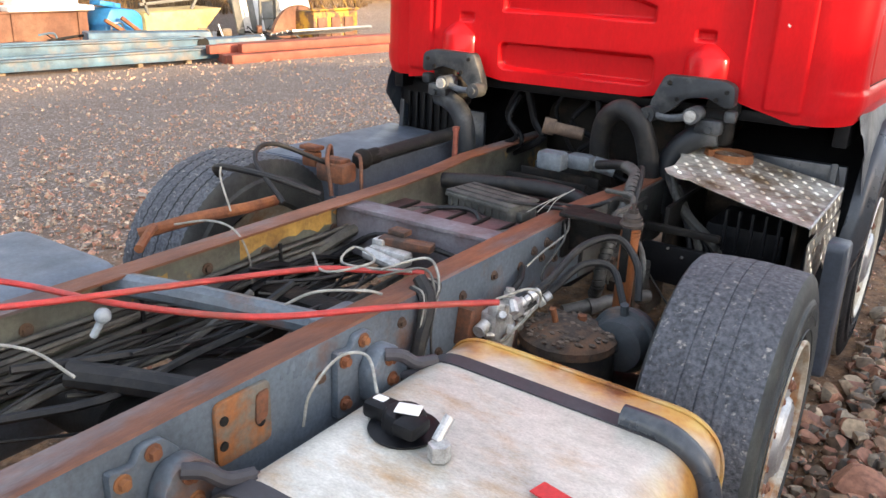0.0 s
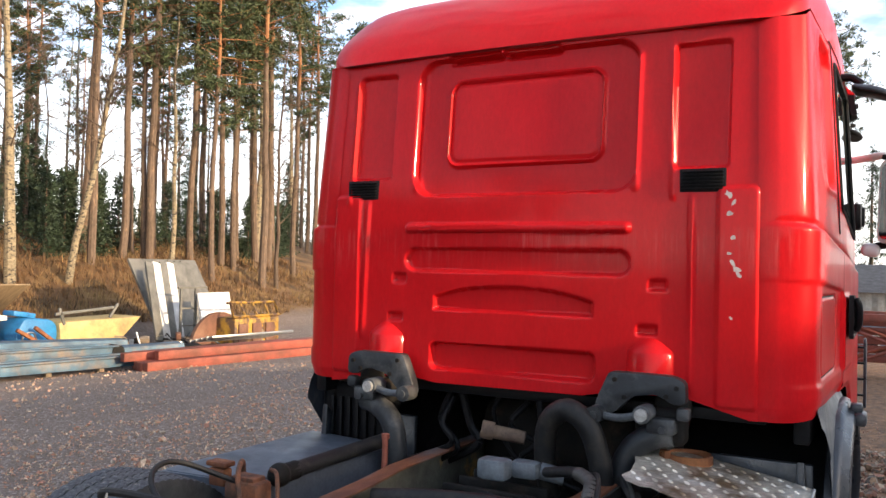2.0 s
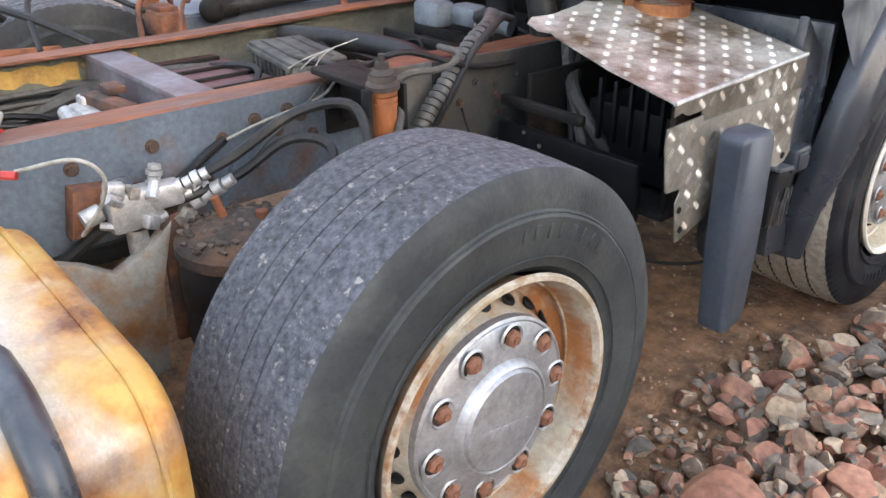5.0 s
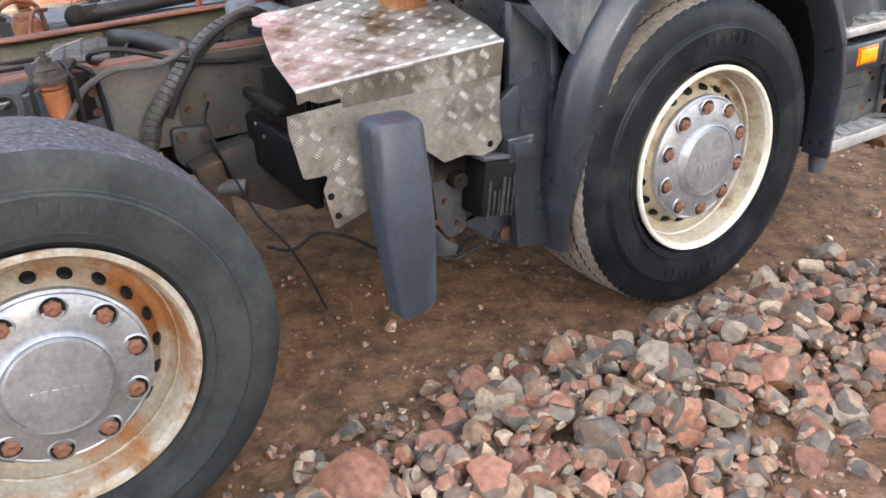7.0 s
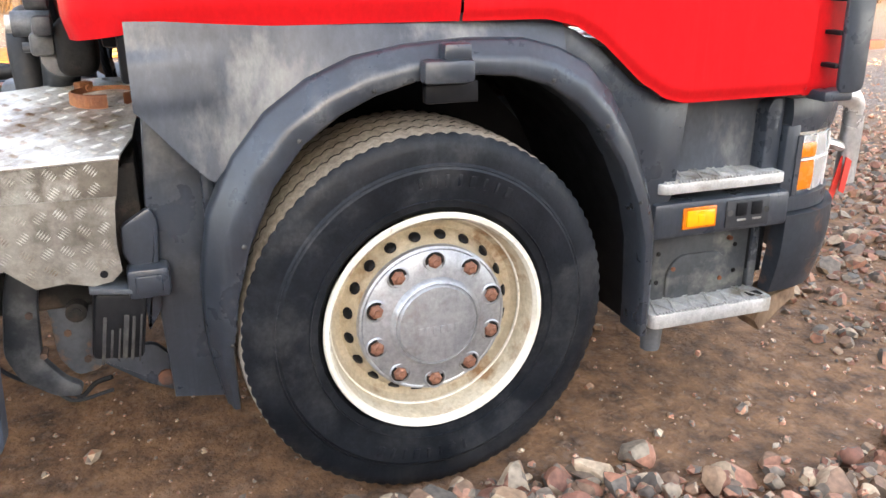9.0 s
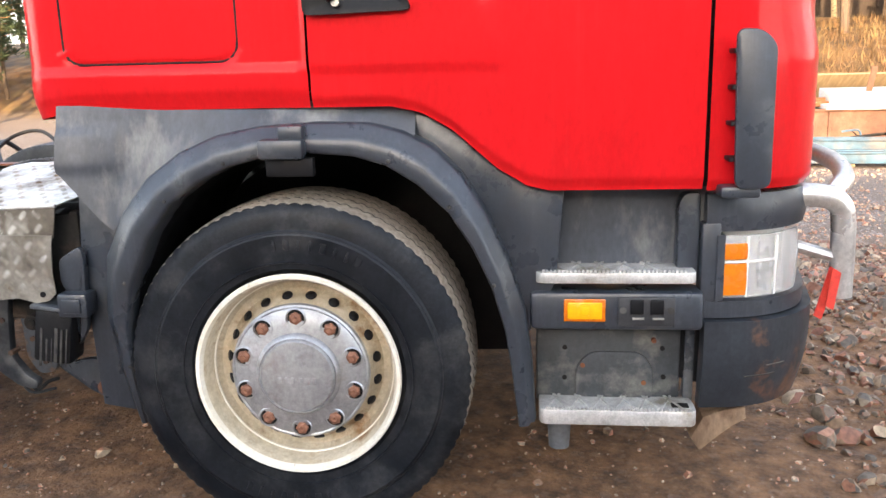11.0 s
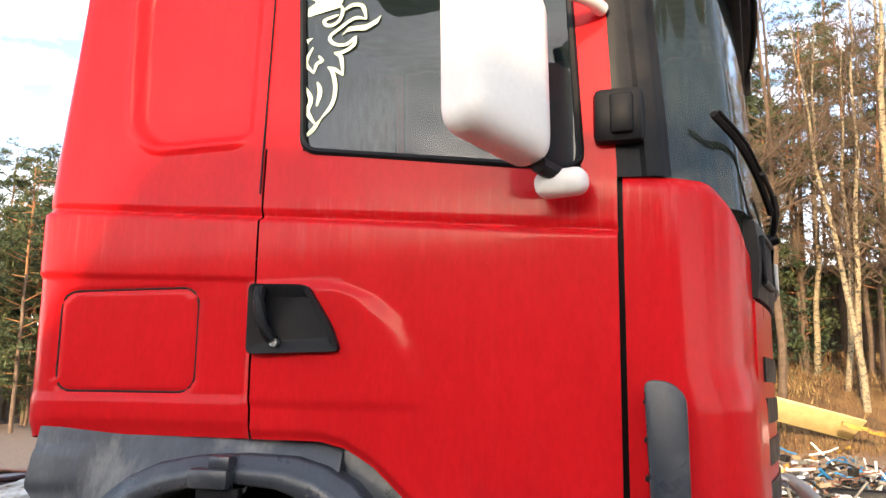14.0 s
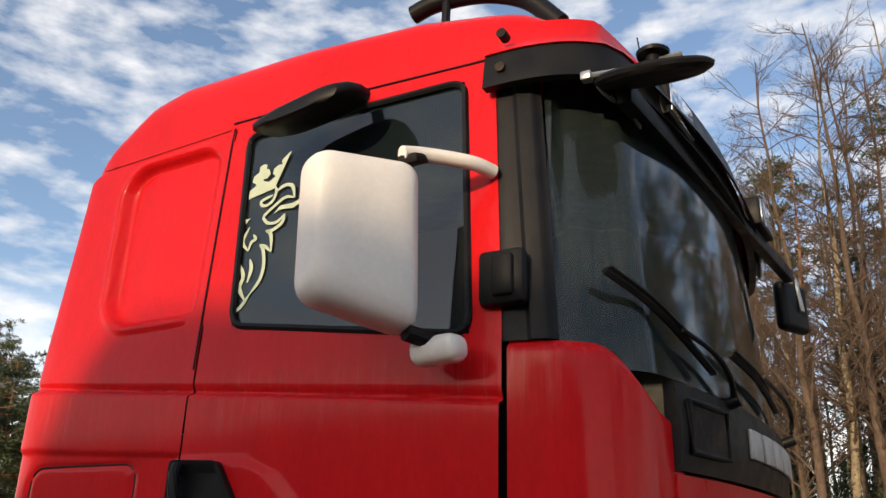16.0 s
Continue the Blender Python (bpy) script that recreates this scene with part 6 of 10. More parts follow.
# level sender
bm = bmesh.new()
lathe(bm, [(0.86, 0.0), (0.86, 0.075), (0.868, 0.08), (0.872, 0.05), (0.90, 0.048), (0.91, 0.04), (0.915, 0.0)], 28, "z", (0.72, -3.07, 0))
box(bm, (0.66, -3.06, 0.885), (0.09, 0.06, 0.04), 0.012)
box(bm, (0.76, -3.10, 0.90), (0.06, 0.07, 0.035), 0.012)
part("level_sender", bm, BLACK, tank, "black tank sender with peeling white label")
bm = bmesh.new()
box(bm, (0.735, -3.075, 0.9205), (0.055, 0.04, 0.004), 0.001, Matrix.Rotation(radians(20), 3, "Z"))
part("label_patch", bm, WHITE, tank)
bm = bmesh.new()
box(bm, (0.645, -3.055, 0.9065), (0.03, 0.022, 0.003), 0.001)
part("label_patch", bm, WHITE, tank)
bm = bmesh.new()
cyl(bm, (0.84, -3.11, 0.86), (0.84, -3.11, 0.895), 0.024, n=6)
cyl(bm, (0.825, -3.10, 0.89), (0.83, -3.06, 0.93), 0.012, n=10)
part("breather_valve", bm, ALU, tank)
bm = bmesh.new()
box(bm, (1.09, -3.08, 0.8585), (0.09, 0.045, 0.003), 0.0, Matrix.Rotation(radians(-12), 3, "Z"))
part("red_sticker", bm, surf("red_sticker", (0.55, 0.03, 0.03), (0.5, 0.03, 0.03), 9, 0.5), tank, "small red warning sticker")
hose("sender_cable", [(0.63, -3.05, 0.91), (0.56, -3.0, 0.96), (0.50, -3.03, 0.95), (0.475, -3.1, 0.88), (0.47, -3.12, 0.80)], 0.0038, CABLE_WHITE, "pale cable from the tank sender to the rail", "cable")

# rail fittings on the right outer web
BOLT = surf("browned_bolt", (0.105, 0.055, 0.032), (0.055, 0.034, 0.024), 30, 0.75, bump=0.25, bump_scale=180)


def bolt(at, d, r=0.012, h=0.012, mat=None, name="rusty_bolt"):
    b = bmesh.new()
    a = Vector(at)
    dd = Vector(d).normalized()
    cyl(b, a, a + dd * h, r, r * 0.92, 6)
    cyl(b, a, a + dd * 0.004, r * 1.35, n=14)
    return part(name, b, mat or BOLT, rail_r if at[0] > 0 else rail_l)


def plate_on_rail(y0, y1, z0, z1, mat, name, x=XR, t=0.012, bev=0.006):
    b = bmesh.new()
    prism(b, rounded([(y0, z0), (y1, z0), (y1, z1), (y0, z1)], 0.02, 3), "x", x, x + t, bev * 0.4)
    return part(name, b, mat, rail_r)


RUST_PLATE = surf("rust_edged_plate", (0.15, 0.135, 0.11), (0.10, 0.085, 0.066), 12, 0.7, bump=0.2, stain=(0.27, 0.10, 0.03), stain_scale=6, stain_at=0.54, stain_soft=0.06)
plate_on_rail(-3.345, -3.19, 0.795, 0.945, RUST_PLATE, "rusty_plate")
plate_on_rail(-2.34, -2.28, 0.76, 0.84, FRAME, "bracket_plate")
for y, z in ((-3.325, 0.902), (-3.328, 0.843), (-3.222, 0.908), (-3.223, 0.853)):
    bolt((XR + 0.012, y, z), (1, 0, 0), 0.008, 0.002, DARK)
b = bmesh.new()
prism(b, rounded([(-3.24, 0.85), (-3.205, 0.86), (-3.20, 0.93), (-3.235, 0.925)], 0.01, 2), "x", XR + 0.012, XR + 0.018, 0.002)
part("rust_scab", b, ORANGE_RUST, rail_r)
# old ochre paint left on the far rail's inner web
OCHRE = surf("ochre_paint", (0.50, 0.31, 0.085), (0.38, 0.22, 0.06), 14, 0.65, stain=(0.20, 0.10, 0.035), stain_scale=9, stain_at=0.6)
orr = random.Random(3)
for y0, y1, z0, z1 in ((-2.56, -2.11, 0.862, 0.932), (-2.10, -1.93, 0.885, 0.925), (-2.98, -2.85, 0.84, 0.90)):
    k = 12
    top = [(y0 + (y1 - y0) * i / k, z1 - orr.uniform(0, 0.012)) for i in range(k + 1)]
    bot = [(y0 + (y1 - y0) * i / k, z0 + orr.uniform(-0.012, 0.028)) for i in range(k, -1, -1)]
    b = bmesh.new()
    prism(b, top + bot, "x", XL + 0.0065, XL + 0.0105)
    part("paint_patch", b, OCHRE, rail_l, "ochre paint patch")
for y, z in ((-3.40, 0.83), (-3.57, 0.86), (-3.49, 0.79), (-3.02, 0.87), (-2.93, 0.86), (-2.70, 0.90), (-2.63, 0.80), (-2.31, 0.80), (-2.40, 0.88), (-2.22, 0.89), (-2.05, 0.87), (-1.96, 0.90),
             (-2.52, 0.74), (-1.90, 0.86), (-1.80, 0.83), (-3.8, 0.85), (-3.95, 0.80), (-2.10, 0.78)):
    bolt((XR, y, z), (1, 0, 0))
for y in (-4.2, -3.9, -3.6, -3.3, -2.95, -2.7, -2.45, -2.35, -2.2, -2.1, -1.9, -1.7):
    bolt((XL + 0.012, y, 0.85 + 0.02 * math.sin(y * 9)), (1, 0, 0), 0.015, 0.012)
# cast tank brackets: a base on the rail, two lugs, a hooked arm that reaches out to the tank strap
for y in (-3.50, -2.88):
    e = thing("tank_bracket", (XR, y, 0.72), label="grey cast tank bracket bolted to the rail, rusty", category="bracket")
    b = bmesh.new()
    prism(b, rounded([(y - 0.10, 0.74), (y + 0.055, 0.74), (y + 0.06, 0.90), (y + 0.02, 0.945), (y - 0.03, 0.945), (y - 0.045, 0.915), (y - 0.10, 0.925)], 0.012, 3), "x", XR, XR + 0.022, 0.004)
    part("base", b, FRAME, e)
    b = bmesh.new()
    prism(b, rounded([(y - 0.02, 0.76), (y + 0.11, 0.755), (y + 0.115, 0.85), (y + 0.06, 0.905), (y + 0.0, 0.90), (y - 0.03, 0.85)], 0.02, 4), "x", XR + 0.022, XR + 0.075, 0.008)
    part("casting", b, FRAME, e)
    b = bmesh.new()
    tube(b, [(XR + 0.07, y + 0.02, 0.89), (XR + 0.10, y + 0.05, 0.885), (XR + 0.125, y + 0.08, 0.86), (XR + 0.15, y + 0.13, 0.855)], 0.017, n=10)
    tube(b, [(XR + 0.07, y + 0.09, 0.80), (XR + 0.11, y + 0.12, 0.81), (XR + 0.15, y + 0.14, 0.845)], 0.014, n=10)
    part("hook_arm", b, STRAP, e)
    for dy, z, dx in ((-0.075, 0.895, 0.022), (-0.075, 0.78, 0.022), (0.045, 0.815, 0.075), (-0.005, 0.925, 0.022), (0.035, 0.875, 0.075)):
        b = bmesh.new()
        cyl(b, (XR + dx, y + dy, z), (XR + dx + 0.016, y + dy, z), 0.013, 0.012, 6)
        cyl(b, (XR + dx, y + dy, z), (XR + dx + 0.004, y + dy, z), 0.019, n=14)
        part("rusty_bolt", b, RUST, e)

# cross members
xm = 0.5 * (XR + XL)
b = bmesh.new()
prism(b, [(XL + 0.01, -2.10), (XR - 0.01, -2.09), (XR - 0.01, -1.99), (XL + 0.01, -2.0)], "z", ZT - 0.03, ZT - 0.012, 0.003)
prism(b, [(XL + 0.02, -2.09), (XR - 0.02, -2.08), (XR - 0.02, -2.07), (XL + 0.02, -2.08)], "z", ZT - 0.2, ZT - 0.031)
CROSS = surf("violet_grey_paint", (0.19, 0.18, 0.20), (0.13, 0.12, 0.135), 6, 0.6, bump=0.15, bump_scale=80, stain=(0.14, 0.06, 0.05), stain_scale=3, stain_at=0.6)
solid("cross_member", b, CROSS, "painted steel cross member between the rails", "cross member")
b = bmesh.new()
box(b, (0.0, -1.83, 0.885), (0.62, 0.26, 0.012), 0.003)
solid("valve_tray", b, surf("maroon_tray", (0.13, 0.06, 0.06), (0.08, 0.045, 0.045), 7, 0.7, bump=0.2, bump_scale=70), "maroon dirty tray between the rails", "tray")
b = bmesh.new()
tube(b, [(XL + 0.02, -3.05, 0.93), (-0.1, -2.98, 0.93), (0.25, -2.85, 0.90), (XR - 0.02, -2.80, 0.88)], 0.035, n=10)
solid("cross_tube", b, FRAME, "grey diagonal tube cross member, dirty", "cross member")
b = bmesh.new()
box(b, (0.33, -2.83, 0.925), (0.10, 0.16, 0.05), 0.02)
solid("cross_bracket", b, FRAME, "grey bent bracket on the inner rail", "bracket")
for y, z, w in ((-3.75, 0.80, 0.12), (-1.25, 0.78, 0.14), (-2.55, 0.70, 0.10)):
    b = bmesh.new()
    box(b, (xm, y, z), (XR - XL - 0.04, w, 0.20), 0.015)
    solid("cross_member", b, DARK, "dark dirty cross member between the rails", "cross member")
# bulk of the axle and gearbox below
b = bmesh.new()
bmesh.ops.create_uvsphere(b, u_segments=28, v_segments=16, radius=1, matrix=Matrix.Translation((0.05, -3.10, 0.55)) @ Matrix.Diagonal((0.25, 0.30, 0.24, 1)))
tube(b, [(-0.85, -3.10, 0.53), (0, -3.10, 0.53), (0.85, -3.10, 0.53)], 0.10, n=14)
solid("drive_axle", b, DARK, "sooty drive axle and differential under the frame", "axle")
b = bmesh.new()
tube(b, [(-0.95, -1.96, 0.50), (0, -1.96, 0.45), (1.0, -1.96, 0.50)], 0.07, n=12)
solid("tag_axle", b, DARK, "dark axle beam between the rear wheels", "axle")
b = bmesh.new()
tube(b, [(0.05, -3.0, 0.58), (0.03, -1.2, 0.62)], 0.055, n=16, smooth=False)
solid("prop_shaft", b, DARK, "dark propeller shaft along the frame", "shaft")
b = bmesh.new()
box(b, (0.02, -0.85, 0.66), (0.46, 0.75, 0.44), 0.09, seg=3)
box(b, (0.02, -1.28, 0.64), (0.30, 0.25, 0.34), 0.07, seg=3)
for i in range(5):
    box(b, (0.02, -1.1 + 0.14 * i, 0.89), (0.40, 0.02, 0.05), 0.006)
solid("gearbox", b, DARK, "oily dark gearbox housing under the cab", "gearbox")
b = bmesh.new()
box(b, (0.0, 0.15, 0.85), (0.80, 1.0, 0.60), 0.10, seg=3)
solid("engine_block", b, DARK, "dark engine block under the cab", "engine")
b = bmesh.new()
box(b, (0, -0.25, 1.24), (2.0, 0.95, 0.05), 0.01)
solid("cab_underfloor", b, BLACK, "black underside of the cab floor", "floor panel")
# ribbed control box
ctrl = thing("control_box", (0.05, -1.60, 0.88), label="dusty black ribbed box lying between the rails", category="control box")
CTRL = surf("dusty_black_box", (0.062, 0.062, 0.056), (0.036, 0.036, 0.033), 14, 0.7, bump=0.2, bump_scale=100, stain=(0.15, 0.145, 0.12), stain_scale=5, stain_at=0.6)
tilt = Matrix.Rotation(radians(-9), 3, "Z")
cc = Vector((0.045, -1.60, 0.905))
for name, d, sz, bv in (("body", (0, 0, 0), (0.33, 0.165, 0.070), 0.012), ("lid", (0, 0, 0.041), (0.34, 0.175, 0.014), 0.006), ("rim", (0, -0.09, 0.030), (0.33, 0.012, 0.016), 0.004), ("plug", (0.175, -0.02, 0.0), (0.035, 0.06, 0.04), 0.008)):
    b = bmesh.new()
    box(b, cc + tilt @ Vector(d), sz, bv, tilt)
    part(name, b, CTRL, ctrl)
for k in range(9):
    b = bmesh.new()
    box(b, cc + tilt @ Vector((-0.14 + 0.035 * k, -0.085, -0.005)), (0.008, 0.010, 0.052), 0.002, tilt)
    part("rib", b, CTRL, ctrl)
for k in range(3):
    b = bmesh.new()
    box(b, cc + tilt @ Vector((0, -0.05 + 0.05 * k, 0.050)), (0.30, 0.010, 0.006), 0.002, tilt)
    part("lid_ridge", b, CTRL, ctrl)
hose("air_pipe", [(-0.30, -1.44, 0.915), (-0.05, -1.37, 0.93), (0.22, -1.33, 0.93), (0.36, -1.34, 0.90)], 0.034, CABLE, "thick dirty black pipe across the frame", "pipe", n=14)
hose("air_pipe", [(-0.26, -1.33, 0.88), (0.0, -1.24, 0.89), (0.26, -1.2, 0.88)], 0.026, CABLE, "dirty black pipe across the frame", "pipe", n=12)
for k in range(5):
    b = bmesh.new()
    box(b, (-0.22 + 0.11 * k, -1.84, 0.896), (0.012, 0.24, 0.012), 0.003)
    solid("tray_rib", b, DARK, "rusty rib across the tray between the rails", "rib", "tray ribs")
# valves on the tray
b = bmesh.new()
box(b, (0.02, -2.22, 0.86), (0.16, 0.05, 0.05), 0.01)
cyl(b, (-0.06, -2.25, 0.86), (0.1, -2.27, 0.85), 0.022, n=10)
box(b, (-0.04, -2.19, 0.88), (0.05, 0.06, 0.05), 0.01)
solid("relay_valve", b, ALU, "corroded aluminium relay valve", "valve")
b = bmesh.new()
box(b, (0.05, -2.17, 0.895), (0.20, 0.05, 0.03), 0.005, Matrix.Rotation(radians(10), 3, "Z"))
box(b, (0.0, -2.14, 0.92), (0.07, 0.05, 0.02), 0.004)
solid("rusty_bracket", b, ORANGE_RUST, "orange rusty bracket beside the valve", "bracket")
b = bmesh.new()
box(b, (0.02, -1.04, 0.985), (0.13, 0.09, 0.085), 0.02)
box(b, (0.13, -0.98, 0.985), (0.12, 0.08, 0.07), 0.02)
cyl(b, (0.18, -0.95, 0.98), (0.27, -0.92, 0.96), 0.035, n=14)
solid("gear_actuator", b, surf("grey_cast", (0.15, 0.175, 0.20), (0.09, 0.105, 0.12), 14, 0.6, bump=0.2, bump_scale=120), "blue-grey cast actuator on the gearbox", "actuator")
# hoses
hose("air_intake_hose", [(0.18, -0.84, 0.86), (0.17, -0.88, 1.02), (0.20, -0.92, 1.17), (0.29, -0.95, 1.235), (0.38, -0.96, 1.18), (0.425, -0.95, 1.05), (0.44, -0.94, 0.92)], 0.045, CABLE, "thick black rubber hose bent in a tall arch", n=16, k=10)
# flat plate riveted over the rail where it widens, and the bolted arm below it
OILY = surf("oily_dark_steel", (0.058, 0.059, 0.054), (0.036, 0.036, 0.033), 7, 0.55, spec=0.4, bump=0.2, bump_scale=70, stain=(0.085, 0.05, 0.03), stain_scale=6, stain_at=0.62, stain_soft=0.08)
OLIVE = surf("olive_grey_paint", (0.14, 0.143, 0.132), (0.10, 0.101, 0.092), 5, 0.5, bump=0.08, bump_scale=60, stain=(0.10, 0.058, 0.032), stain_scale=4, stain_at=0.62)


def rail_x(y):
    """Outer face of the right rail's web."""
    return XR + interp(y, [-1.75, -1.45, -1.15], [0, 0.02, 0.06])


for y0, y1, mat, name in ((-1.605, -1.415, OLIVE, "web_plate"), (-1.42, -0.90, OILY, "web_doubler")):
    k = 0.004 if mat is OLIVE else 0.011
    ys = steps(y0, y1, 0.09)
    b = bmesh.new()
    prism(b, [(rail_x(y) + k, y) for y in ys] + [(rail_x(y) + 0.001, y) for y in ys[::-1]], "z", 0.70, 0.957)
    part(name, b, mat, rail_r)
for y, z in ((-1.277, 0.881), (-1.204, 0.866), (-1.209, 0.834), (-1.204, 0.784), (-1.281, 0.725), (-1.393, 0.798), (-1.333, 0.83), (-1.15, 0.80), (-1.13, 0.88), (-1.39, 0.90)):
    bolt((rail_x(y) + 0.011, y, z), (1, 0, 0), 0.010, 0.012, BOLT if z < 0.85 else OILY)
for y, z in ((-1.645, 0.895), (-1.645, 0.838), (-1.869, 0.907), (-1.832, 0.886)):
    bolt((rail_x(y), y, z), (1, 0, 0), 0.013, 0.014)
ARM_B = surf("brown_bracket", (0.062, 0.046, 0.034), (0.034, 0.027, 0.022), 9, 0.75, bump=0.3, bump_scale=60, stain=(0.17, 0.085, 0.035), stain_scale=6, stain_at=0.63)
arm = thing("steering_arm_bracket", (0.58, -1.38, 0.33), label="brown oily steel arm bolted under the frame rail", category="bracket")
b = bmesh.new()
prism(b, rounded([(-1.462, 0.760), (-1.466, 0.665), (-1.435, 0.625), (-1.335, 0.655), (-1.350, 0.748)], 0.018, 3), "x", 0.470, 0.502, 0.004)
part("plate", b, OILY, arm, "dark bolted plate")
b = bmesh.new()
prism(b, rounded([(-1.440, 0.655), (-1.352, 0.668), (-1.349, 0.565), (-1.338, 0.432), (-1.318, 0.316), (-1.378, 0.325), (-1.392, 0.404), (-1.412, 0.546)], 0.014, 3), "x", 0.555, 0.600, 0.008)
prism(b, [(-1.44, 0.65), (-1.352, 0.665), (-1.36, 0.60), (-1.42, 0.60)], "x", 0.490, 0.558, 0.004)
part("arm", b, ARM_B, arm)
for x, y, z, r in ((0.502, -1.436, 0.732, 0.019), (0.502, -1.368, 0.722, 0.017), (0.600, -1.378, 0.535, 0.022), (0.600, -1.352, 0.400, 0.016)):
    b = bmesh.new()
    cyl(b, (x, y, z), (x + 0.014, y, z), r, r * 0.9, 6)
    part("bolt", b, BOLT, arm)
b = bmesh.new()
prism(b, [(-1.354, 0.690), (-1.219, 0.705), (-1.06, 0.71), (-1.06, 0.45), (-1.206, 0.455), (-1.315, 0.525)], "x", 0.50, 0.598, 0.006)
solid("frame_gusset", b, OILY, "oily dark steel gusset below the frame rail", "gusset")
b = bmesh.new()
tube(b, [(0.40, -1.62, 0.55), (0.52, -1.47, 0.575), (0.62, -1.30, 0.57)], 0.026, n=12)
cyl(b, (0.47, -1.54, 0.563), (0.50, -1.50, 0.570), 0.033, n=14)
solid("drag_link", b, surf("scuffed_link", (0.17, 0.165, 0.155), (0.09, 0.085, 0.08), 10, 0.5, bump=0.15), "scuffed grey steering link beside the frame", "link")
# spiral-wrapped hose over the rail, with loose cables beside it
WRAP = surf("dusty_hose_wrap", (0.070, 0.068, 0.062), (0.045, 0.044, 0.041), 16, 0.55, bump=0.1, bump_scale=120)
core = [(0.24, -1.04, 1.00), (0.38, -1.12, 1.035), (0.48, -1.225, 1.035), (0.50, -1.304, 1.005), (0.51, -1.356, 0.967), (0.515, -1.400, 0.927), (0.515, -1.446, 0.880), (0.51, -1.495, 0.818),
        (0.505, -1.519, 0.767), (0.50, -1.533, 0.714), (0.50, -1.539, 0.664), (0.47, -1.50, 0.60)]
hose("spiral_hose", core, 0.0205, CABLE, "black hose in a grey spiral wrap over the rail", n=12)
line = smooth_path([Vector(p) for p in core], 8)
b = bmesh.new()
run, nxt = 0.0, 0.20
for p, q in zip(line, line[1:]):
    L = (q - p).length
    d = (q - p) / max(L, 1e-6)
    while nxt < run + L:
        c = p + d * (nxt - run)
        tw = (d + Vector((0.22, 0, 0))).normalized()
        cyl(b, c, c + tw * 0.0175, 0.0262, 0.0242, 14)
        nxt += 0.0205
    run += L
tagged(solid("hose_wrap", b, WRAP, "grey spiral wrap round the black hose", "hose wrap", sharp=30), kind="stuff")
hose("cable_loop", [(0.44, -1.10, 1.03), (0.50, -1.20, 1.052), (0.54, -1.33, 1.00), (0.545, -1.39, 0.93), (0.54, -1.43, 0.87), (0.52, -1.46, 0.80)], 0.010, CABLE, "black cable beside the wrapped hose", "cable")
hose("cable_loop", [(0.30, -1.56, 0.95), (0.46, -1.63, 0.985), (0.54, -1.635, 1.022), (0.55, -1.579, 1.025), (0.55, -1.501, 1.002), (0.55, -1.408, 0.967), (0.52, -1.28, 0.935), (0.51, -1.15, 0.925)], 0.0085, CABLE, "black cable looped over the rail", "cable")
hose("cable_loop", [(0.42, -1.36, 0.985), (0.54, -1.392, 0.99), (0.56, -1.465, 0.968), (0.56, -1.59, 0.971), (0.60, -1.678, 0.945), (0.70, -1.72, 0.93), (0.75, -1.775, 0.88), (0.76, -1.80, 0.82)], 0.0095, CABLE_GREY, "grey cable from the rail to the shock absorber", "cable")
hose("cable_loop", [(0.10, -1.66, 0.95), (0.40, -1.69, 0.98), (0.49, -1.645, 0.97), (0.462, -1.625, 0.90), (0.452, -1.62, 0.76)], 0.008, CABLE, "black cable bent down over the rail", "cable")
for k in range(3):
    hose("straw", [(0.30 + 0.03 * k, -1.78 + 0.02 * k, 0.97), (0.34 + 0.02 * k, -1.74 + 0.015 * k, 1.0 + 0.008 * (k % 3)), (0.37 + 0.02 * k, -1.69 + 0.03 * (k % 3), 1.02 + 0.012 * (k % 4))], 0.0018, CABLE_WHITE, "dry pale grass stalk caught on the frame", "straw", n=5, k=3)
hose("air_hose", [(0.50, -2.30, 0.80), (0.56, -2.12, 0.86), (0.60, -1.95, 0.95), (0.68, -1.85, 0.97), (0.76, -1.86, 0.90), (0.80, -1.92, 0.80)], 0.0125, CABLE, "black air hose from the valve to the brake chamber")
hose("air_hose", [(0.50, -2.28, 0.77), (0.56, -2.10, 0.82), (0.62, -1.98, 0.90), (0.70, -1.92, 0.89), (0.77, -1.97, 0.80)], 0.012, CABLE, "black air hose from the valve to the brake chamber")
hose("air_hose", [(0.44, -2.50, 0.66), (0.47, -2.42, 0.72), (0.50, -2.36, 0.77)], 0.014, CABLE, "black air hose at the rail")
hose("air_hose", [(0.44, -2.05, 0.87), (0.47, -2.12, 0.85), (0.46, -2.2, 0.80), (0.49, -2.26, 0.82)], 0.011, CABLE, "thin black air hose at the rail")
hose("grey_wire", [(0.44, -1.72, 0.96), (0.47, -1.80, 0.93), (0.46, -1.95, 0.90), (0.455, -2.05, 0.875)], 0.0037, CABLE_WHITE, "thin pale wire along the rail", "cable")
hose("grey_wire", [(0.455, -1.78, 0.955), (0.49, -1.86, 0.92), (0.48, -1.98, 0.84), (0.50, -2.0, 0.80)], 0.0037, CABLE_GREY, "thin grey wire hanging at the rail", "cable")
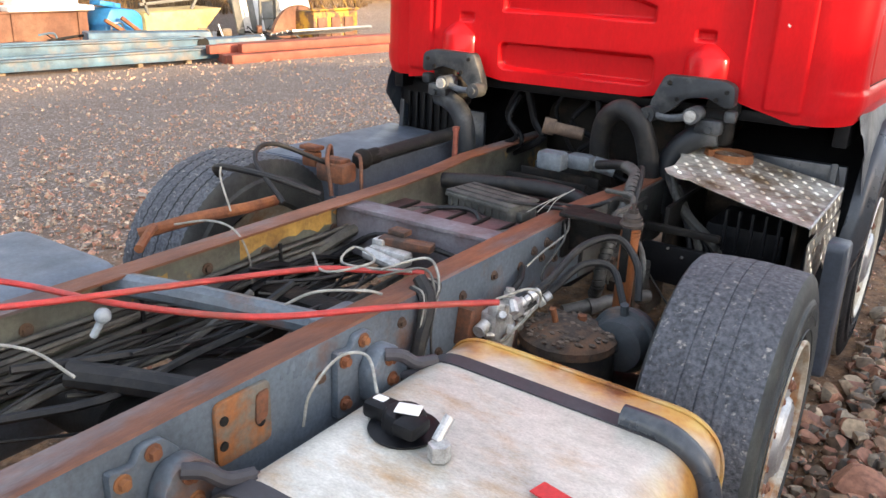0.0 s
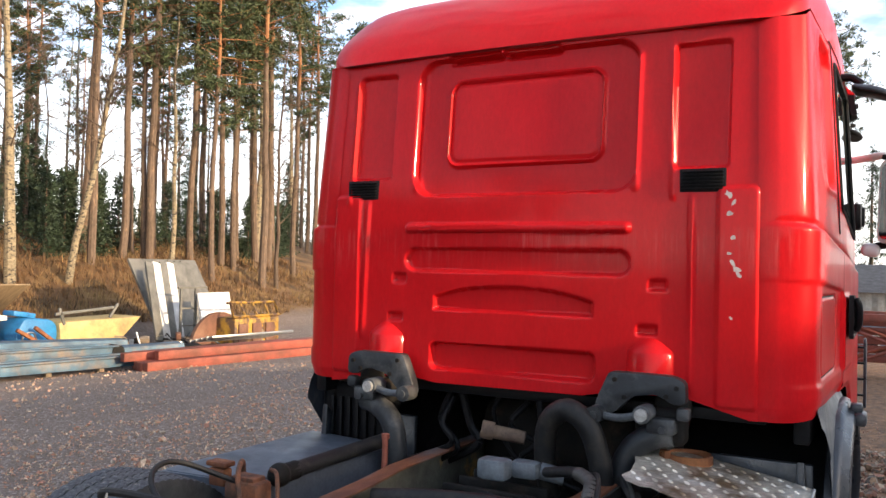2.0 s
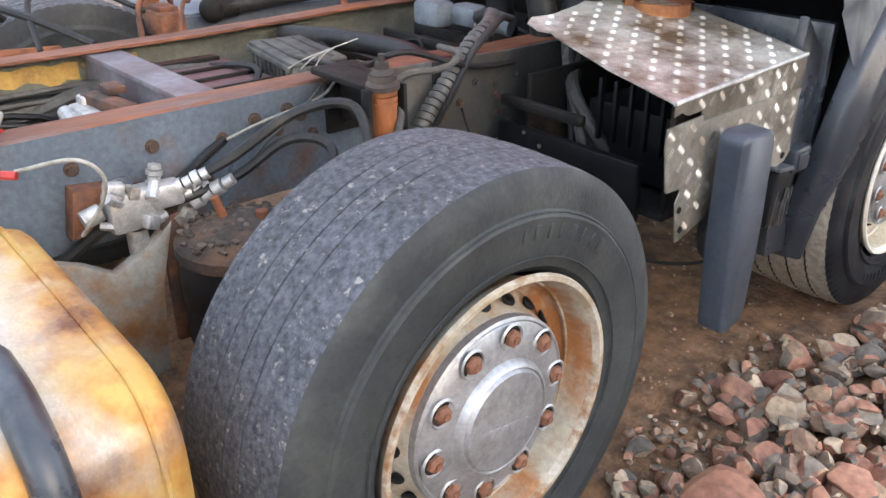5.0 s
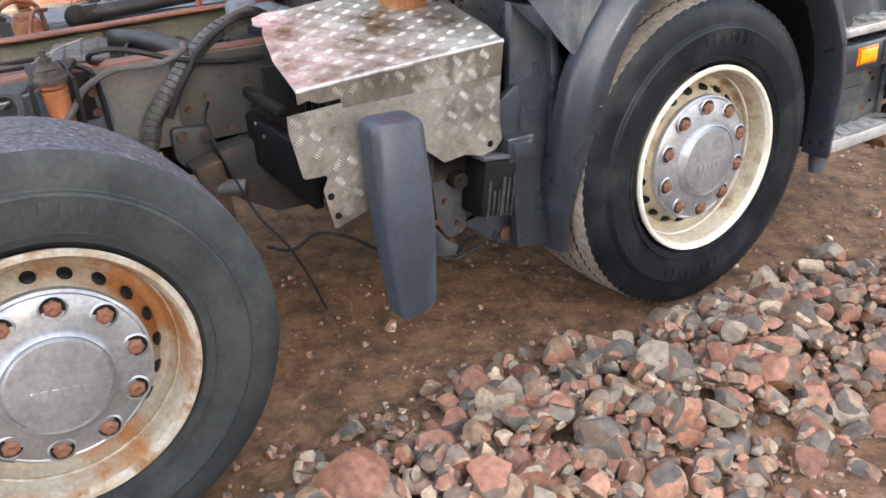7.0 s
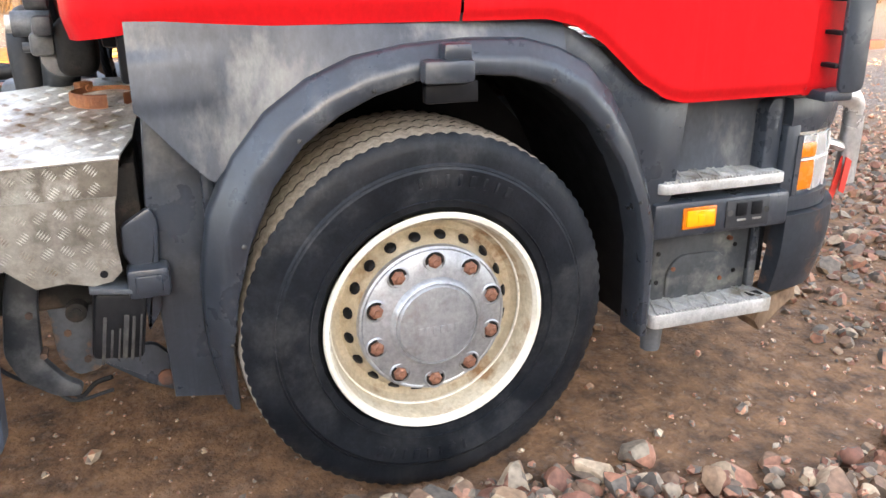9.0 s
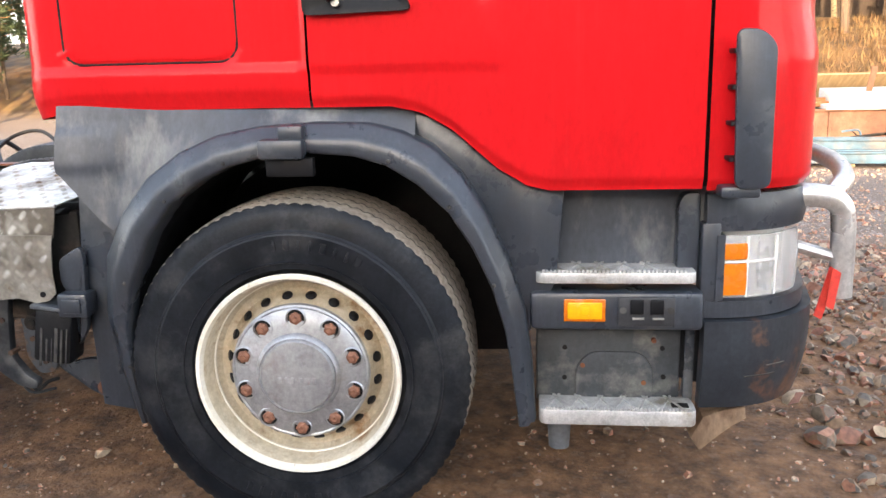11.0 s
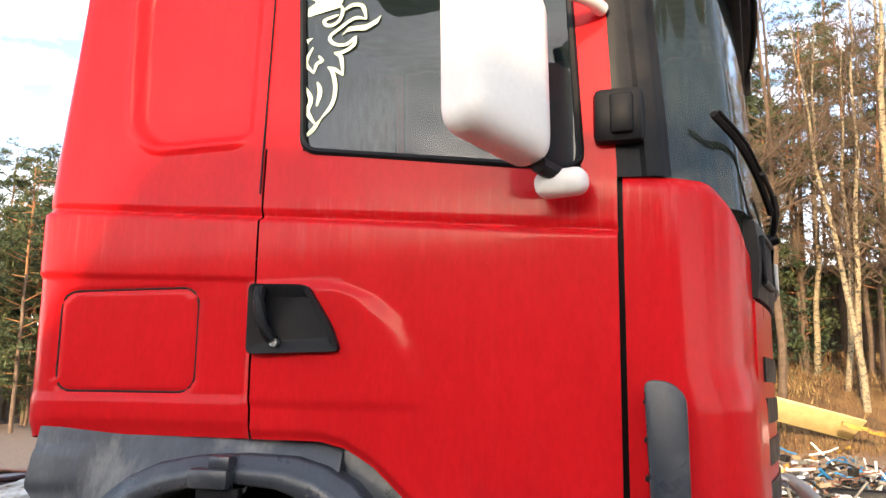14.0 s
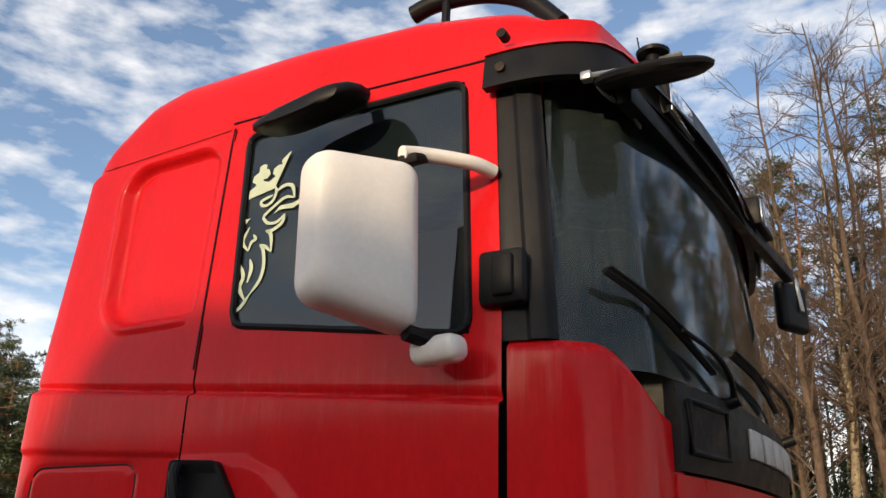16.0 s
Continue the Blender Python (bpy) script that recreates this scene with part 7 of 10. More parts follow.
# red hoses lying across the frame
hose("red_hose", [(-0.62, -3.95, 0.99), (-0.36, -3.55, 1.0), (-0.19, -3.38, 1.01), (0.0, -3.0, 1.0), (0.13, -2.72, 0.985), (0.22, -2.62, 0.975), (0.36, -2.50, 0.965)], 0.0085, RED_PIPE, "red plastic hose lying over the frame", n=10)
hose("red_hose", [(-0.50, -3.36, 1.0), (-0.34, -3.28, 0.99), (-0.07, -3.2, 0.985), (0.24, -3.05, 0.985), (0.46, -2.80, 0.985), (0.56, -2.66, 0.975), (0.64, -2.55, 0.965)], 0.0085, RED_PIPE, "red plastic hose lying over the frame", n=10)
hose("white_cable", [(0.63, -2.55, 0.97), (0.68, -2.46, 0.985), (0.70, -2.42, 0.95), (0.66, -2.42, 0.88), (0.60, -2.45, 0.80)], 0.0042, CABLE_WHITE, "white cable end hanging from the red hose", "cable")
hose("white_cable", [(0.02, -2.60, 0.975), (0.18, -2.72, 0.99), (0.24, -2.58, 0.995), (0.10, -2.50, 0.985), (0.16, -2.62, 0.98), (0.36, -2.56, 0.985)], 0.0040, CABLE_WHITE, "white cable loop knotted round the red hose", "cable")
hose("white_cable", [(0.28, -2.60, 0.985), (0.36, -2.50, 1.01), (0.42, -2.52, 0.99), (0.45, -2.56, 0.93), (0.455, -2.62, 0.80), (0.45, -2.64, 0.70)], 0.0042, CABLE_WHITE, "white cable looped over the rail", "cable")
hose("white_cable", [(0.30, -2.64, 0.98), (0.39, -2.55, 1.0), (0.445, -2.57, 0.96), (0.46, -2.60, 0.85), (0.452, -2.58, 0.72)], 0.004, CABLE_GREY, "grey cable looped over the rail", "cable")
hose("white_cable", [(0.16, -2.88, 0.93), (0.25, -2.84, 0.985), (0.35, -2.76, 0.99), (0.38, -2.72, 0.975)], 0.0042, CABLE_WHITE, "short white cable over the rail", "cable")
hose("corrugated_conduit", [(0.40, -2.58, 0.985), (0.45, -2.60, 0.93), (0.462, -2.66, 0.82), (0.455, -2.70, 0.70)], 0.020, CABLE, "black corrugated conduit hanging over the rail", "conduit")
hose("white_cable", [(-0.55, -3.62, 0.86), (-0.30, -3.5, 0.92), (-0.12, -3.42, 0.93), (0.0, -3.38, 0.88)], 0.0042, CABLE_WHITE, "white cable inside the frame", "cable")
hose("white_cable", [(-0.62, -2.6, 0.93), (-0.42, -2.62, 0.99), (-0.30, -2.62, 0.985), (-0.26, -2.60, 0.90), (-0.27, -2.58, 0.76)], 0.0038, CABLE_WHITE, "white cable over the far rail", "cable")
# bundled lines along the far rail
random.seed(5)
for i in range(11):
    z = 0.725 + 0.014 * i
    x = XL + 0.055 + 0.016 * (i % 3)
    pts = [(x + random.uniform(-0.015, 0.02), y, z + random.uniform(-0.012, 0.012)) for y in (-4.6, -4.0, -3.4, -2.9, -2.4, -2.0, -1.7)]
    hose("brake_line", pts, 0.011 if i % 2 else 0.008, CABLE_GREY if i % 3 else CABLE, "dirty line bundled along the far rail", "cable", n=6, k=4)
hose("wrapped_loom", [(XL + 0.06, -2.3, 0.80), (XL + 0.10, -2.1, 0.86), (XL + 0.16, -1.85, 0.88), (XL + 0.2, -1.6, 0.84)], 0.022, CABLE_GREY, "grey wrapped wiring loom", "cable")
for y in (-3.6, -3.0, -2.45):
    b = bmesh.new()
    box(b, (XL + 0.085, y, 0.80), (0.008, 0.014, 0.20), 0.002)
    part("loom_clip", b, BLACK, rail_l)
hose("taped_hose", [(-0.10, -3.34, 0.84), (0.02, -3.25, 0.82), (0.16, -3.16, 0.80), (0.27, -3.06, 0.78)], 0.035, CABLE, "thick black taped hose over the axle", n=10, k=6)
hose("taped_hose", [(-0.12, -3.30, 0.80), (0.02, -3.20, 0.78), (0.20, -3.10, 0.76)], 0.028, CABLE, "black taped hose over the axle", n=10, k=6)
b = bmesh.new()
bmesh.ops.create_uvsphere(b, u_segments=18, v_segments=10, radius=0.021, matrix=Matrix.Translation((-0.10, -3.23, 0.955)))
cyl(b, (-0.12, -3.25, 0.90), (-0.10, -3.23, 0.95), 0.010, n=8)
solid("plug_cap", b, surf("pale_blue_cap", (0.36, 0.40, 0.43), (0.27, 0.30, 0.32), 9, 0.5), "pale blue plastic plug on a stalk", "plug")
# loose cables sagging between the rails, some taped together
lr = random.Random(29)
for i in range(26):
    y0 = lr.uniform(-3.9, -2.3)
    n = lr.randint(4, 5)
    x, z = lr.uniform(-0.30, -0.05), lr.uniform(0.70, 0.86)
    pts = []
    for k in range(n):
        pts.append((x + lr.gauss(0, 0.03), y0 + 0.28 * k, z + lr.gauss(0, 0.025) - 0.04 * math.sin(math.pi * k / (n - 1))))
        x += lr.uniform(-0.02, 0.07)
    hose("loose_cable", pts, lr.choice((0.004, 0.006, 0.006, 0.009, 0.012)), lr.choice((CABLE, CABLE, CABLE_GREY, BLACK)), "dark cable sagging between the rails", "cable", n=6, k=4)
for i in range(8):
    y0 = lr.uniform(-2.2, -1.1)
    pts = [(lr.uniform(-0.3, -0.1), y0, lr.uniform(0.82, 0.9)), (lr.uniform(-0.1, 0.1), y0 + lr.uniform(-0.1, 0.15), lr.uniform(0.86, 0.93)), (lr.uniform(0.1, 0.32), y0 + lr.uniform(-0.2, 0.2), lr.uniform(0.84, 0.92))]
    hose("loose_cable", pts, lr.choice((0.005, 0.007, 0.010)), lr.choice((CABLE, CABLE_GREY, BLACK)), "dark cable across the tray", "cable", n=6, k=5)
for i in range(9):
    y0 = -2.62 + 0.012 * i
    pts = [(0.40, y0, 0.968), (0.443, y0 - 0.01, 0.955), (0.452 + 0.006 * (i % 3), y0 - 0.03 - 0.01 * i, 0.88), (0.448, y0 - 0.06 - 0.008 * i, 0.78), (0.446, y0 - 0.05, 0.70)]
    hose("loose_cable", pts, 0.0035 if i % 3 else 0.006, (CABLE, CABLE_WHITE, CABLE_GREY)[i % 3], "thin cable draped over the rail", "cable", n=6, k=5)
# air bellows, brake chamber, shock absorber on the right
bel = thing("air_bellows", (0.66, -2.13, 0.35), label="black rubber air spring with rusty top plate", category="air spring")
bm = bmesh.new()
lathe(bm, [(0.36, 0.0), (0.36, 0.11), (0.42, 0.135), (0.50, 0.15), (0.56, 0.148), (0.575, 0.142), (0.59, 0.150), (0.66, 0.152), (0.70, 0.145)], 36, "z", (0.66, -2.13, 0))
part("rubber", bm, CABLE, bel)
bm = bmesh.new()
lathe(bm, [(0.70, 0.0), (0.70, 0.155), (0.725, 0.155), (0.735, 0.14), (0.765, 0.06), (0.78, 0.0)], 32, "z", (0.66, -2.13, 0))
part("top_plate", bm, surf("dirt_caked_rust", (0.058, 0.044, 0.034), (0.032, 0.025, 0.020), 22, 0.97, bump=0.6, bump_scale=60, stain=(0.16, 0.08, 0.04), stain_scale=7, stain_at=0.6), bel, "rust and dirt caked top plate")
bm = bmesh.new()
cyl(bm, (0.63, -2.16, 0.76), (0.622, -2.175, 0.815), 0.010, n=10)
part("stud", bm, RUST, bel)
bm = bmesh.new()
cyl(bm, (0.69, -2.10, 0.76), (0.69, -2.10, 0.785), 0.015, n=6)
part("stud", bm, RUST, bel)
bm = bmesh.new()
gr = random.Random(6)
for i in range(150):
    a, r = gr.uniform(0, 6.283), 0.14 * math.sqrt(gr.random())
    q = gr.uniform(0.004, 0.012)
    bmesh.ops.create_icosphere(bm, subdivisions=1, radius=q, matrix=Matrix.Translation((0.66 + r * math.cos(a), -2.13 + r * math.sin(a), 0.775 - 0.25 * r)) @ Matrix.Diagonal((1.2, 0.9, 0.7, 1)))
tagged(part("caked_grit", bm, surf("brown_grit", (0.13, 0.095, 0.07), (0.06, 0.045, 0.035), 40, 0.95, island=1, spread=0.5), bel, "grit and dry leaves caked on top"), kind="stuff")
bm = bmesh.new()
lathe(bm, [(-2.09, 0.0), (-2.09, 0.045), (-2.078, 0.082), (-2.03, 0.096), (-2.024, 0.108), (-2.006, 0.110), (-1.998, 0.100), (-1.94, 0.085), (-1.90, 0.04), (-1.90, 0.0)], 36, "y", (0.80, 0, 0.70))
cyl(bm, (0.80, -2.105, 0.70), (0.80, -2.08, 0.70), 0.016, n=6)
cyl(bm, (0.80, -2.03, 0.79), (0.80, -2.04, 0.83), 0.014, n=8)
solid("brake_chamber", bm, surf("dark_blue_grey", (0.028, 0.036, 0.042), (0.042, 0.05, 0.055), 9, 0.65, bump=0.15, bump_scale=80, stain=(0.16, 0.09, 0.05), stain_scale=6, stain_at=0.66), "dark round brake chamber behind the wheel", "brake chamber")


CAP = surf("dirty_rubber_mount", (0.075, 0.055, 0.043), (0.040, 0.031, 0.026), 14, 0.7, bump=0.2, bump_scale=120)


def shock(x, y, s=1):
    e = thing("shock_absorber", (x, y, 0.4), label="rusty orange shock absorber with dark top mount", category="shock absorber")
    top, bot = Vector((x, y, 1.022)), Vector((x - 0.02 * s, y + 0.03, 0.42))
    d = (bot - top).normalized()
    b = bmesh.new()
    cyl(b, top + d * 0.055, bot, 0.031, n=24)
    for k in (0.030, 0.044, 0.058):
        cyl(b, top + d * k, top + d * (k + 0.010), 0.0335, 0.0335, 24)
    part("tube", b, SHOCK_OR, e)
    b = bmesh.new()
    for at, r0, r1 in ((-0.020, 0.020, 0.028), (-0.006, 0.032, 0.034), (0.006, 0.030, 0.040), (0.016, 0.041, 0.040)):
        cyl(b, top + d * at, top + d * (at + 0.012), r0, r1, 28)
    part("top_mount", b, CAP, e, "dark dirty rubber top mount")
    b = bmesh.new()
    cyl(b, top - d * 0.052, top, 0.008, n=10)
    cyl(b, top - d * 0.034, top - d * 0.014, 0.017, n=6)
    part("stud", b, CAP, e)
    return e


shock(0.69, -1.763)
b = bmesh.new()
prism(b, rounded([(XR, -1.80), (0.66, -1.80), (0.70, -1.79), (0.70, -1.735), (0.66, -1.725), (XR, -1.66)], 0.02, 3), "z", 0.985, 1.000, 0.004)
box(b, (0.695, -1.711, 0.905), (0.030, 0.012, 0.19), 0.004)
box(b, (0.695, -1.813, 0.905), (0.030, 0.012, 0.19), 0.004)
prism(b, [(XR, 0.84), (0.45, 0.84), (0.69, 0.97), (0.69, 1.000), (XR, 1.000)], "y", -1.716, -1.706, 0.003)
box(b, (XR + 0.008, -1.70, 0.89), (0.016, 0.12, 0.14), 0.005)
solid("shock_bracket", b, DARK, "dark bracket holding the shock absorber to the rail", "bracket")
# aluminium valve block
GREY_PORT = surf("corroded_port", (0.30, 0.28, 0.24), (0.16, 0.14, 0.12), 40, 0.8, bump=0.3, bump_scale=150)
vb = thing("valve_block", (0.5, -2.30, 0.75), label="dull aluminium air valve block with brass fittings", category="valve")
bm = bmesh.new()
box(bm, (0.505, -2.31, 0.79), (0.06, 0.12, 0.09), 0.012)
box(bm, (0.52, -2.24, 0.81), (0.05, 0.07, 0.055), 0.01)
cyl(bm, (0.505, -2.38, 0.80), (0.505, -2.42, 0.79), 0.02, n=12)
cyl(bm, (0.50, -2.31, 0.74), (0.50, -2.31, 0.68), 0.024, n=12)
part("body", bm, ALU, vb)
vr = random.Random(8)
for i in range(11):
    bm = bmesh.new()
    c = Vector((0.515 + vr.uniform(-0.02, 0.035), -2.30 + vr.uniform(-0.09, 0.11), 0.79 + vr.uniform(-0.05, 0.06)))
    if i % 2:
        box(bm, c, (vr.uniform(0.02, 0.045), vr.uniform(0.02, 0.05), vr.uniform(0.02, 0.04)), 0.005, Euler((vr.uniform(-0.5, 0.5), 0, vr.uniform(-0.5, 0.5))).to_matrix())
    else:
        cyl(bm, c, c + Vector((vr.uniform(0, 0.04), vr.uniform(-0.03, 0.03), vr.uniform(-0.03, 0.04))), vr.uniform(0.009, 0.016), n=8)
    part("port", bm, (ALU, GREY_PORT)[i % 3 == 0], vb)
for a, c in (((0.53, -2.22, 0.82), (0.56, -2.15, 0.85)), ((0.52, -2.20, 0.80), (0.54, -2.12, 0.80)), ((0.51, -2.26, 0.83), (0.51, -2.25, 0.88)), ((0.52, -2.18, 0.77), (0.58, -2.10, 0.83))):
    bm = bmesh.new()
    a, c = Vector(a), Vector(c)
    for i in range(4):
        t = i / 4
        cyl(bm, a.lerp(c, t), a.lerp(c, t + 0.2), 0.014 if i % 2 else 0.018, n=12)
    part("fitting", bm, ALU, vb)
b = bmesh.new()
prism(b, [(-2.44, 0.74), (-2.36, 0.74), (-2.34, 0.84), (-2.42, 0.85)], "x", XR, XR + 0.05, 0.005)
solid("rust_flange", b, ORANGE_RUST, "orange rusty flange on the rail", "bracket")
# triangular hanger under the rail
b = bmesh.new()
prism(b, [(-2.56, 0.75), (-2.44, 0.70), (-2.38, 0.66), (-2.30, 0.70), (-2.24, 0.75), (-2.28, 0.60), (-2.30, 0.38), (-2.37, 0.36), (-2.43, 0.46)], "x", 0.50, 0.535, 0.006)
solid("spring_hanger", b, surf("galvanised_rust", (0.34, 0.34, 0.31), (0.26, 0.25, 0.22), 7, 0.6, stain=(0.30, 0.14, 0.05), stain_scale=5, stain_at=0.56, stain_soft=0.08), "galvanised spring hanger with rust streaks", "hanger")
b = bmesh.new()
box(b, (0.52, -2.24, 0.60), (0.02, 0.05, 0.32), 0.004)
solid("hanger_strip", b, ORANGE_RUST, "rusty strip beside the hanger", "bracket")

# ---- cab mounts and what shows under the rear wall ----
MOUNT = surf("mount_grey", (0.020, 0.025, 0.031), (0.012, 0.015, 0.018), 9, 0.5, bump=0.12, bump_scale=90, stain=(0.15, 0.15, 0.145), stain_scale=4, stain_at=0.62)


def make_mount(x, s):
    e = thing("cab_mount", (x, -0.85, 1.0), label="grey cast cab suspension mount with latch arm", category="cab mount", group="cab mounts")
    def at(dx):
        return x + dx * s
    b = bmesh.new()
    o = [(-0.125, 1.395), (0.12, 1.395), (0.17, 1.375), (0.175, 1.29), (0.13, 1.285), (0.06, 1.32), (-0.03, 1.305), (-0.10, 1.235), (-0.185, 1.215), (-0.175, 1.28)]
    o = [(at(dx), z) for dx, z in o]
    prism(b, rounded(o if s > 0 else o[::-1], 0.02, 3), "y", -0.905, -0.85, 0.006)
    part("cap_plate", b, MOUNT, e)
    for dx, z in ((-0.10, 1.365), (0.14, 1.35), (-0.06, 1.30), (0.10, 1.315)):
        b = bmesh.new()
        cyl(b, (at(dx), -0.905, z), (at(dx), -0.913, z), 0.010, n=6)
        part("bolt", b, DARK, e)
    b = bmesh.new()
    cyl(b, (at(0.02), -0.955, 1.245), (at(0.02), -0.86, 1.245), 0.034, n=20)
    tube(b, [(at(-0.16), -0.93, 1.228), (at(-0.07), -0.93, 1.222), (at(0.02), -0.93, 1.245)], 0.016, n=10)
    part("latch_arm", b, surf("worn_grey_arm", (0.13, 0.14, 0.15), (0.06, 0.066, 0.072), 26, 0.45), e)
    b = bmesh.new()
    cyl(b, (at(-0.165), -0.965, 1.228), (at(-0.165), -0.89, 1.228), 0.034, n=20)
    cyl(b, (at(-0.165), -0.975, 1.228), (at(-0.165), -0.965, 1.228), 0.016, n=12)
    part("pivot", b, MOUNT, e)
    b = bmesh.new()
    cyl(b, (at(0.02), -0.97, 1.245), (at(0.02), -0.955, 1.245), 0.024, n=16)
    part("pin", b, ALU, e)
    b = bmesh.new()
    box(b, (at(0.08), -0.88, 1.20), (0.11, 0.06, 0.06), 0.012)
    box(b, (at(0.16), -0.87, 1.25), (0.05, 0.05, 0.05), 0.012)
    cyl(b, (at(0.09), -0.93, 1.19), (at(0.09), -0.90, 1.19), 0.014, n=10)
    part("knuckle", b, MOUNT, e)
    b = bmesh.new()
    box(b, (at(0.06), -0.80, 1.19), (0.20, 0.10, 0.15), 0.03, seg=3)
    box(b, (at(0.10), -0.78, 1.27), (0.14, 0.08, 0.08), 0.025)
    part("bearing", b, DARK, e)
    b = bmesh.new()
    tube(b, [(at(0.11), -0.84, 1.165), (at(0.04), -0.85, 1.15), (at(-0.04), -0.86, 1.09), (at(-0.08), -0.87, 0.98), (at(-0.08), -0.87, 0.80)], 0.05, n=14)
    part("leg", b, MOUNT, e)
    return e


make_mount(-0.635, -1)
make_mount(0.565, 1)
random.seed(12)
for i in range(6):
    x0 = random.uniform(-0.45, 0.45)
    pts = [(x0 + random.uniform(-0.2, 0.2) * t, -0.62 - 0.05 * i % 0.2 + random.uniform(-0.05, 0.05), 1.22 - 0.35 * t + random.uniform(-0.04, 0.04)) for t in (0, 0.35, 0.7, 1.0)]
    hose("engine_hose", pts, random.choice((0.010, 0.014, 0.02)), BLACK, "dark hose hanging behind the engine", "hose")
b = bmesh.new()
cyl(b, (-0.10, -0.80, 1.08), (0.03, -0.76, 1.06), 0.03, n=14)
cyl(b, (-0.15, -0.82, 1.09), (-0.10, -0.80, 1.08), 0.04, n=14)
solid("rusty_coupling", b, surf("tan_rust", (0.18, 0.12, 0.08), (0.09, 0.06, 0.045), 18, 0.8), "tan rusty pipe coupling", "coupling")
# far side: cover plate, link rod, red post, mudguard
b = bmesh.new()
prism(b, rounded([(-1.22, -1.62), (-0.80, -1.58), (-0.66, -0.70), (-1.22, -0.62)], 0.04, 4), "z", 0.915, 0.93, 0.004)
prism(b, [(-1.22, -1.63), (-0.80, -1.59), (-0.80, -1.57), (-1.22, -1.60)], "z", 0.72, 0.925)
prism(b, [(-0.82, -1.58), (-0.78, -1.58), (-0.66, -0.70), (-0.69, -0.70)], "z", 0.78, 0.92)
solid("mudguard_cover", b, surf("blue_grey_plastic", (0.10, 0.12, 0.155), (0.08, 0.095, 0.12), 6, 0.45, bump=0.05, bump_scale=200), "blue-grey plastic cover over the far front wheel", "cover")
duct = thing("air_duct", (-0.98, -0.55, 0.85), label="ribbed dark plastic duct under the cab corner", category="duct")
b = bmesh.new()
box(b, (-0.98, -0.55, 1.02), (0.42, 0.10, 0.36), 0.05, seg=3)
part("body", b, BLACK, duct)
for i in range(6):
    b = bmesh.new()
    box(b, (-1.10 + 0.05 * i, -0.61, 1.0), (0.02, 0.02, 0.24), 0.006)
    part("rib", b, BLACK, duct)
link = thing("link_rod", (-0.66, -1.1, 0.9), label="black tie rod with ball joint", category="tie rod")
bm = bmesh.new()
cyl(bm, (-0.70, -1.44, 0.955), (-0.60, -0.80, 1.0), 0.032, n=16)
part("rod", bm, CABLE, link)
bm = bmesh.new()
bmesh.ops.create_uvsphere(bm, u_segments=16, v_segments=10, radius=0.048, matrix=Matrix.Translation((-0.71, -1.49, 0.95)))
cyl(bm, (-0.71, -1.49, 0.95), (-0.70, -1.40, 0.955), 0.038, n=14)
part("ball_joint", bm, DARK, link)
b = bmesh.new()
cyl(b, (-0.50, -1.05, 0.90), (-0.497, -1.05, 1.06), 0.013, n=12)
cyl(b, (-0.497, -1.05, 1.045), (-0.497, -1.05, 1.065), 0.017, n=12)
solid("red_post", b, surf("rust_red", (0.33, 0.10, 0.06), (0.25, 0.07, 0.045), 9, 0.7), "short rust-red post beside the far rail", "post")
# rusty brackets and rods above the far rear wheel
b = bmesh.new()
tube(b, [(-0.80, -2.62, 0.86), (-0.70, -2.45, 0.90), (-0.66, -2.25, 0.90), (-0.70, -2.05, 0.88)], 0.022, n=10)
tube(b, [(-0.62, -2.75, 0.88), (-0.72, -2.62, 0.90), (-0.80, -2.55, 0.86)], 0.016, n=8)
solid("rusty_rod", b, RUST, "rusty bent rod above the far rail", "rod")
b = bmesh.new()
tube(b, [(-0.62, -1.80, 0.86), (-0.66, -1.78, 1.0), (-0.72, -1.70, 1.04), (-0.78, -1.62, 1.0), (-0.80, -1.60, 0.88)], 0.010, n=8)
tube(b, [(-0.54, -1.70, 0.88), (-0.58, -1.66, 1.0), (-0.66, -1.60, 1.0)], 0.008, n=8)
box(b, (-0.70, -1.68, 0.93), (0.16, 0.10, 0.09), 0.02)
box(b, (-0.70, -1.68, 0.98), (0.11, 0.07, 0.02), 0.006)
solid("rusty_bracket", b, ORANGE_RUST, "orange rusty bracket with pipes beside the far wheel", "bracket")
b = bmesh.new()
box(b, (-0.86, -1.66, 1.01), (0.10, 0.06, 0.02), 0.006)
box(b, (-0.86, -1.66, 0.96), (0.08, 0.05, 0.07), 0.01)
solid("rusty_post", b, RUST, "brown rusty capped post", "post")
for pts, r, m in (([(-0.55, -2.15, 0.92), (-0.75, -2.1, 1.05), (-0.80, -1.95, 1.08), (-0.68, -1.75, 0.98)], 0.010, CABLE),
                  ([(-0.62, -2.35, 0.92), (-0.70, -2.32, 1.02), (-0.72, -2.3, 1.06)], 0.0038, CABLE_WHITE),
                  ([(-0.50, -2.0, 0.93), (-0.66, -2.12, 1.0), (-0.86, -2.2, 1.02), (-0.92, -2.1, 0.92)], 0.014, CABLE)):
    hose("cable_loop", pts, r, m, "loose cable above the far wheel", "cable")
b = bmesh.new()
o = rounded([(-1.30, 0.30), (-0.62, 0.30), (-0.62, 0.84), (-1.30, 0.84)], 0.13, 7)
rr = []
for y, k in ((-4.4, 0.96), (-4.37, 1.0), (-2.83, 1.0), (-2.80, 0.96)):
    rr.append([b.verts.new((-0.96 + (x + 0.96) * k, y, 0.57 + (z - 0.57) * k)) for x, z in o])
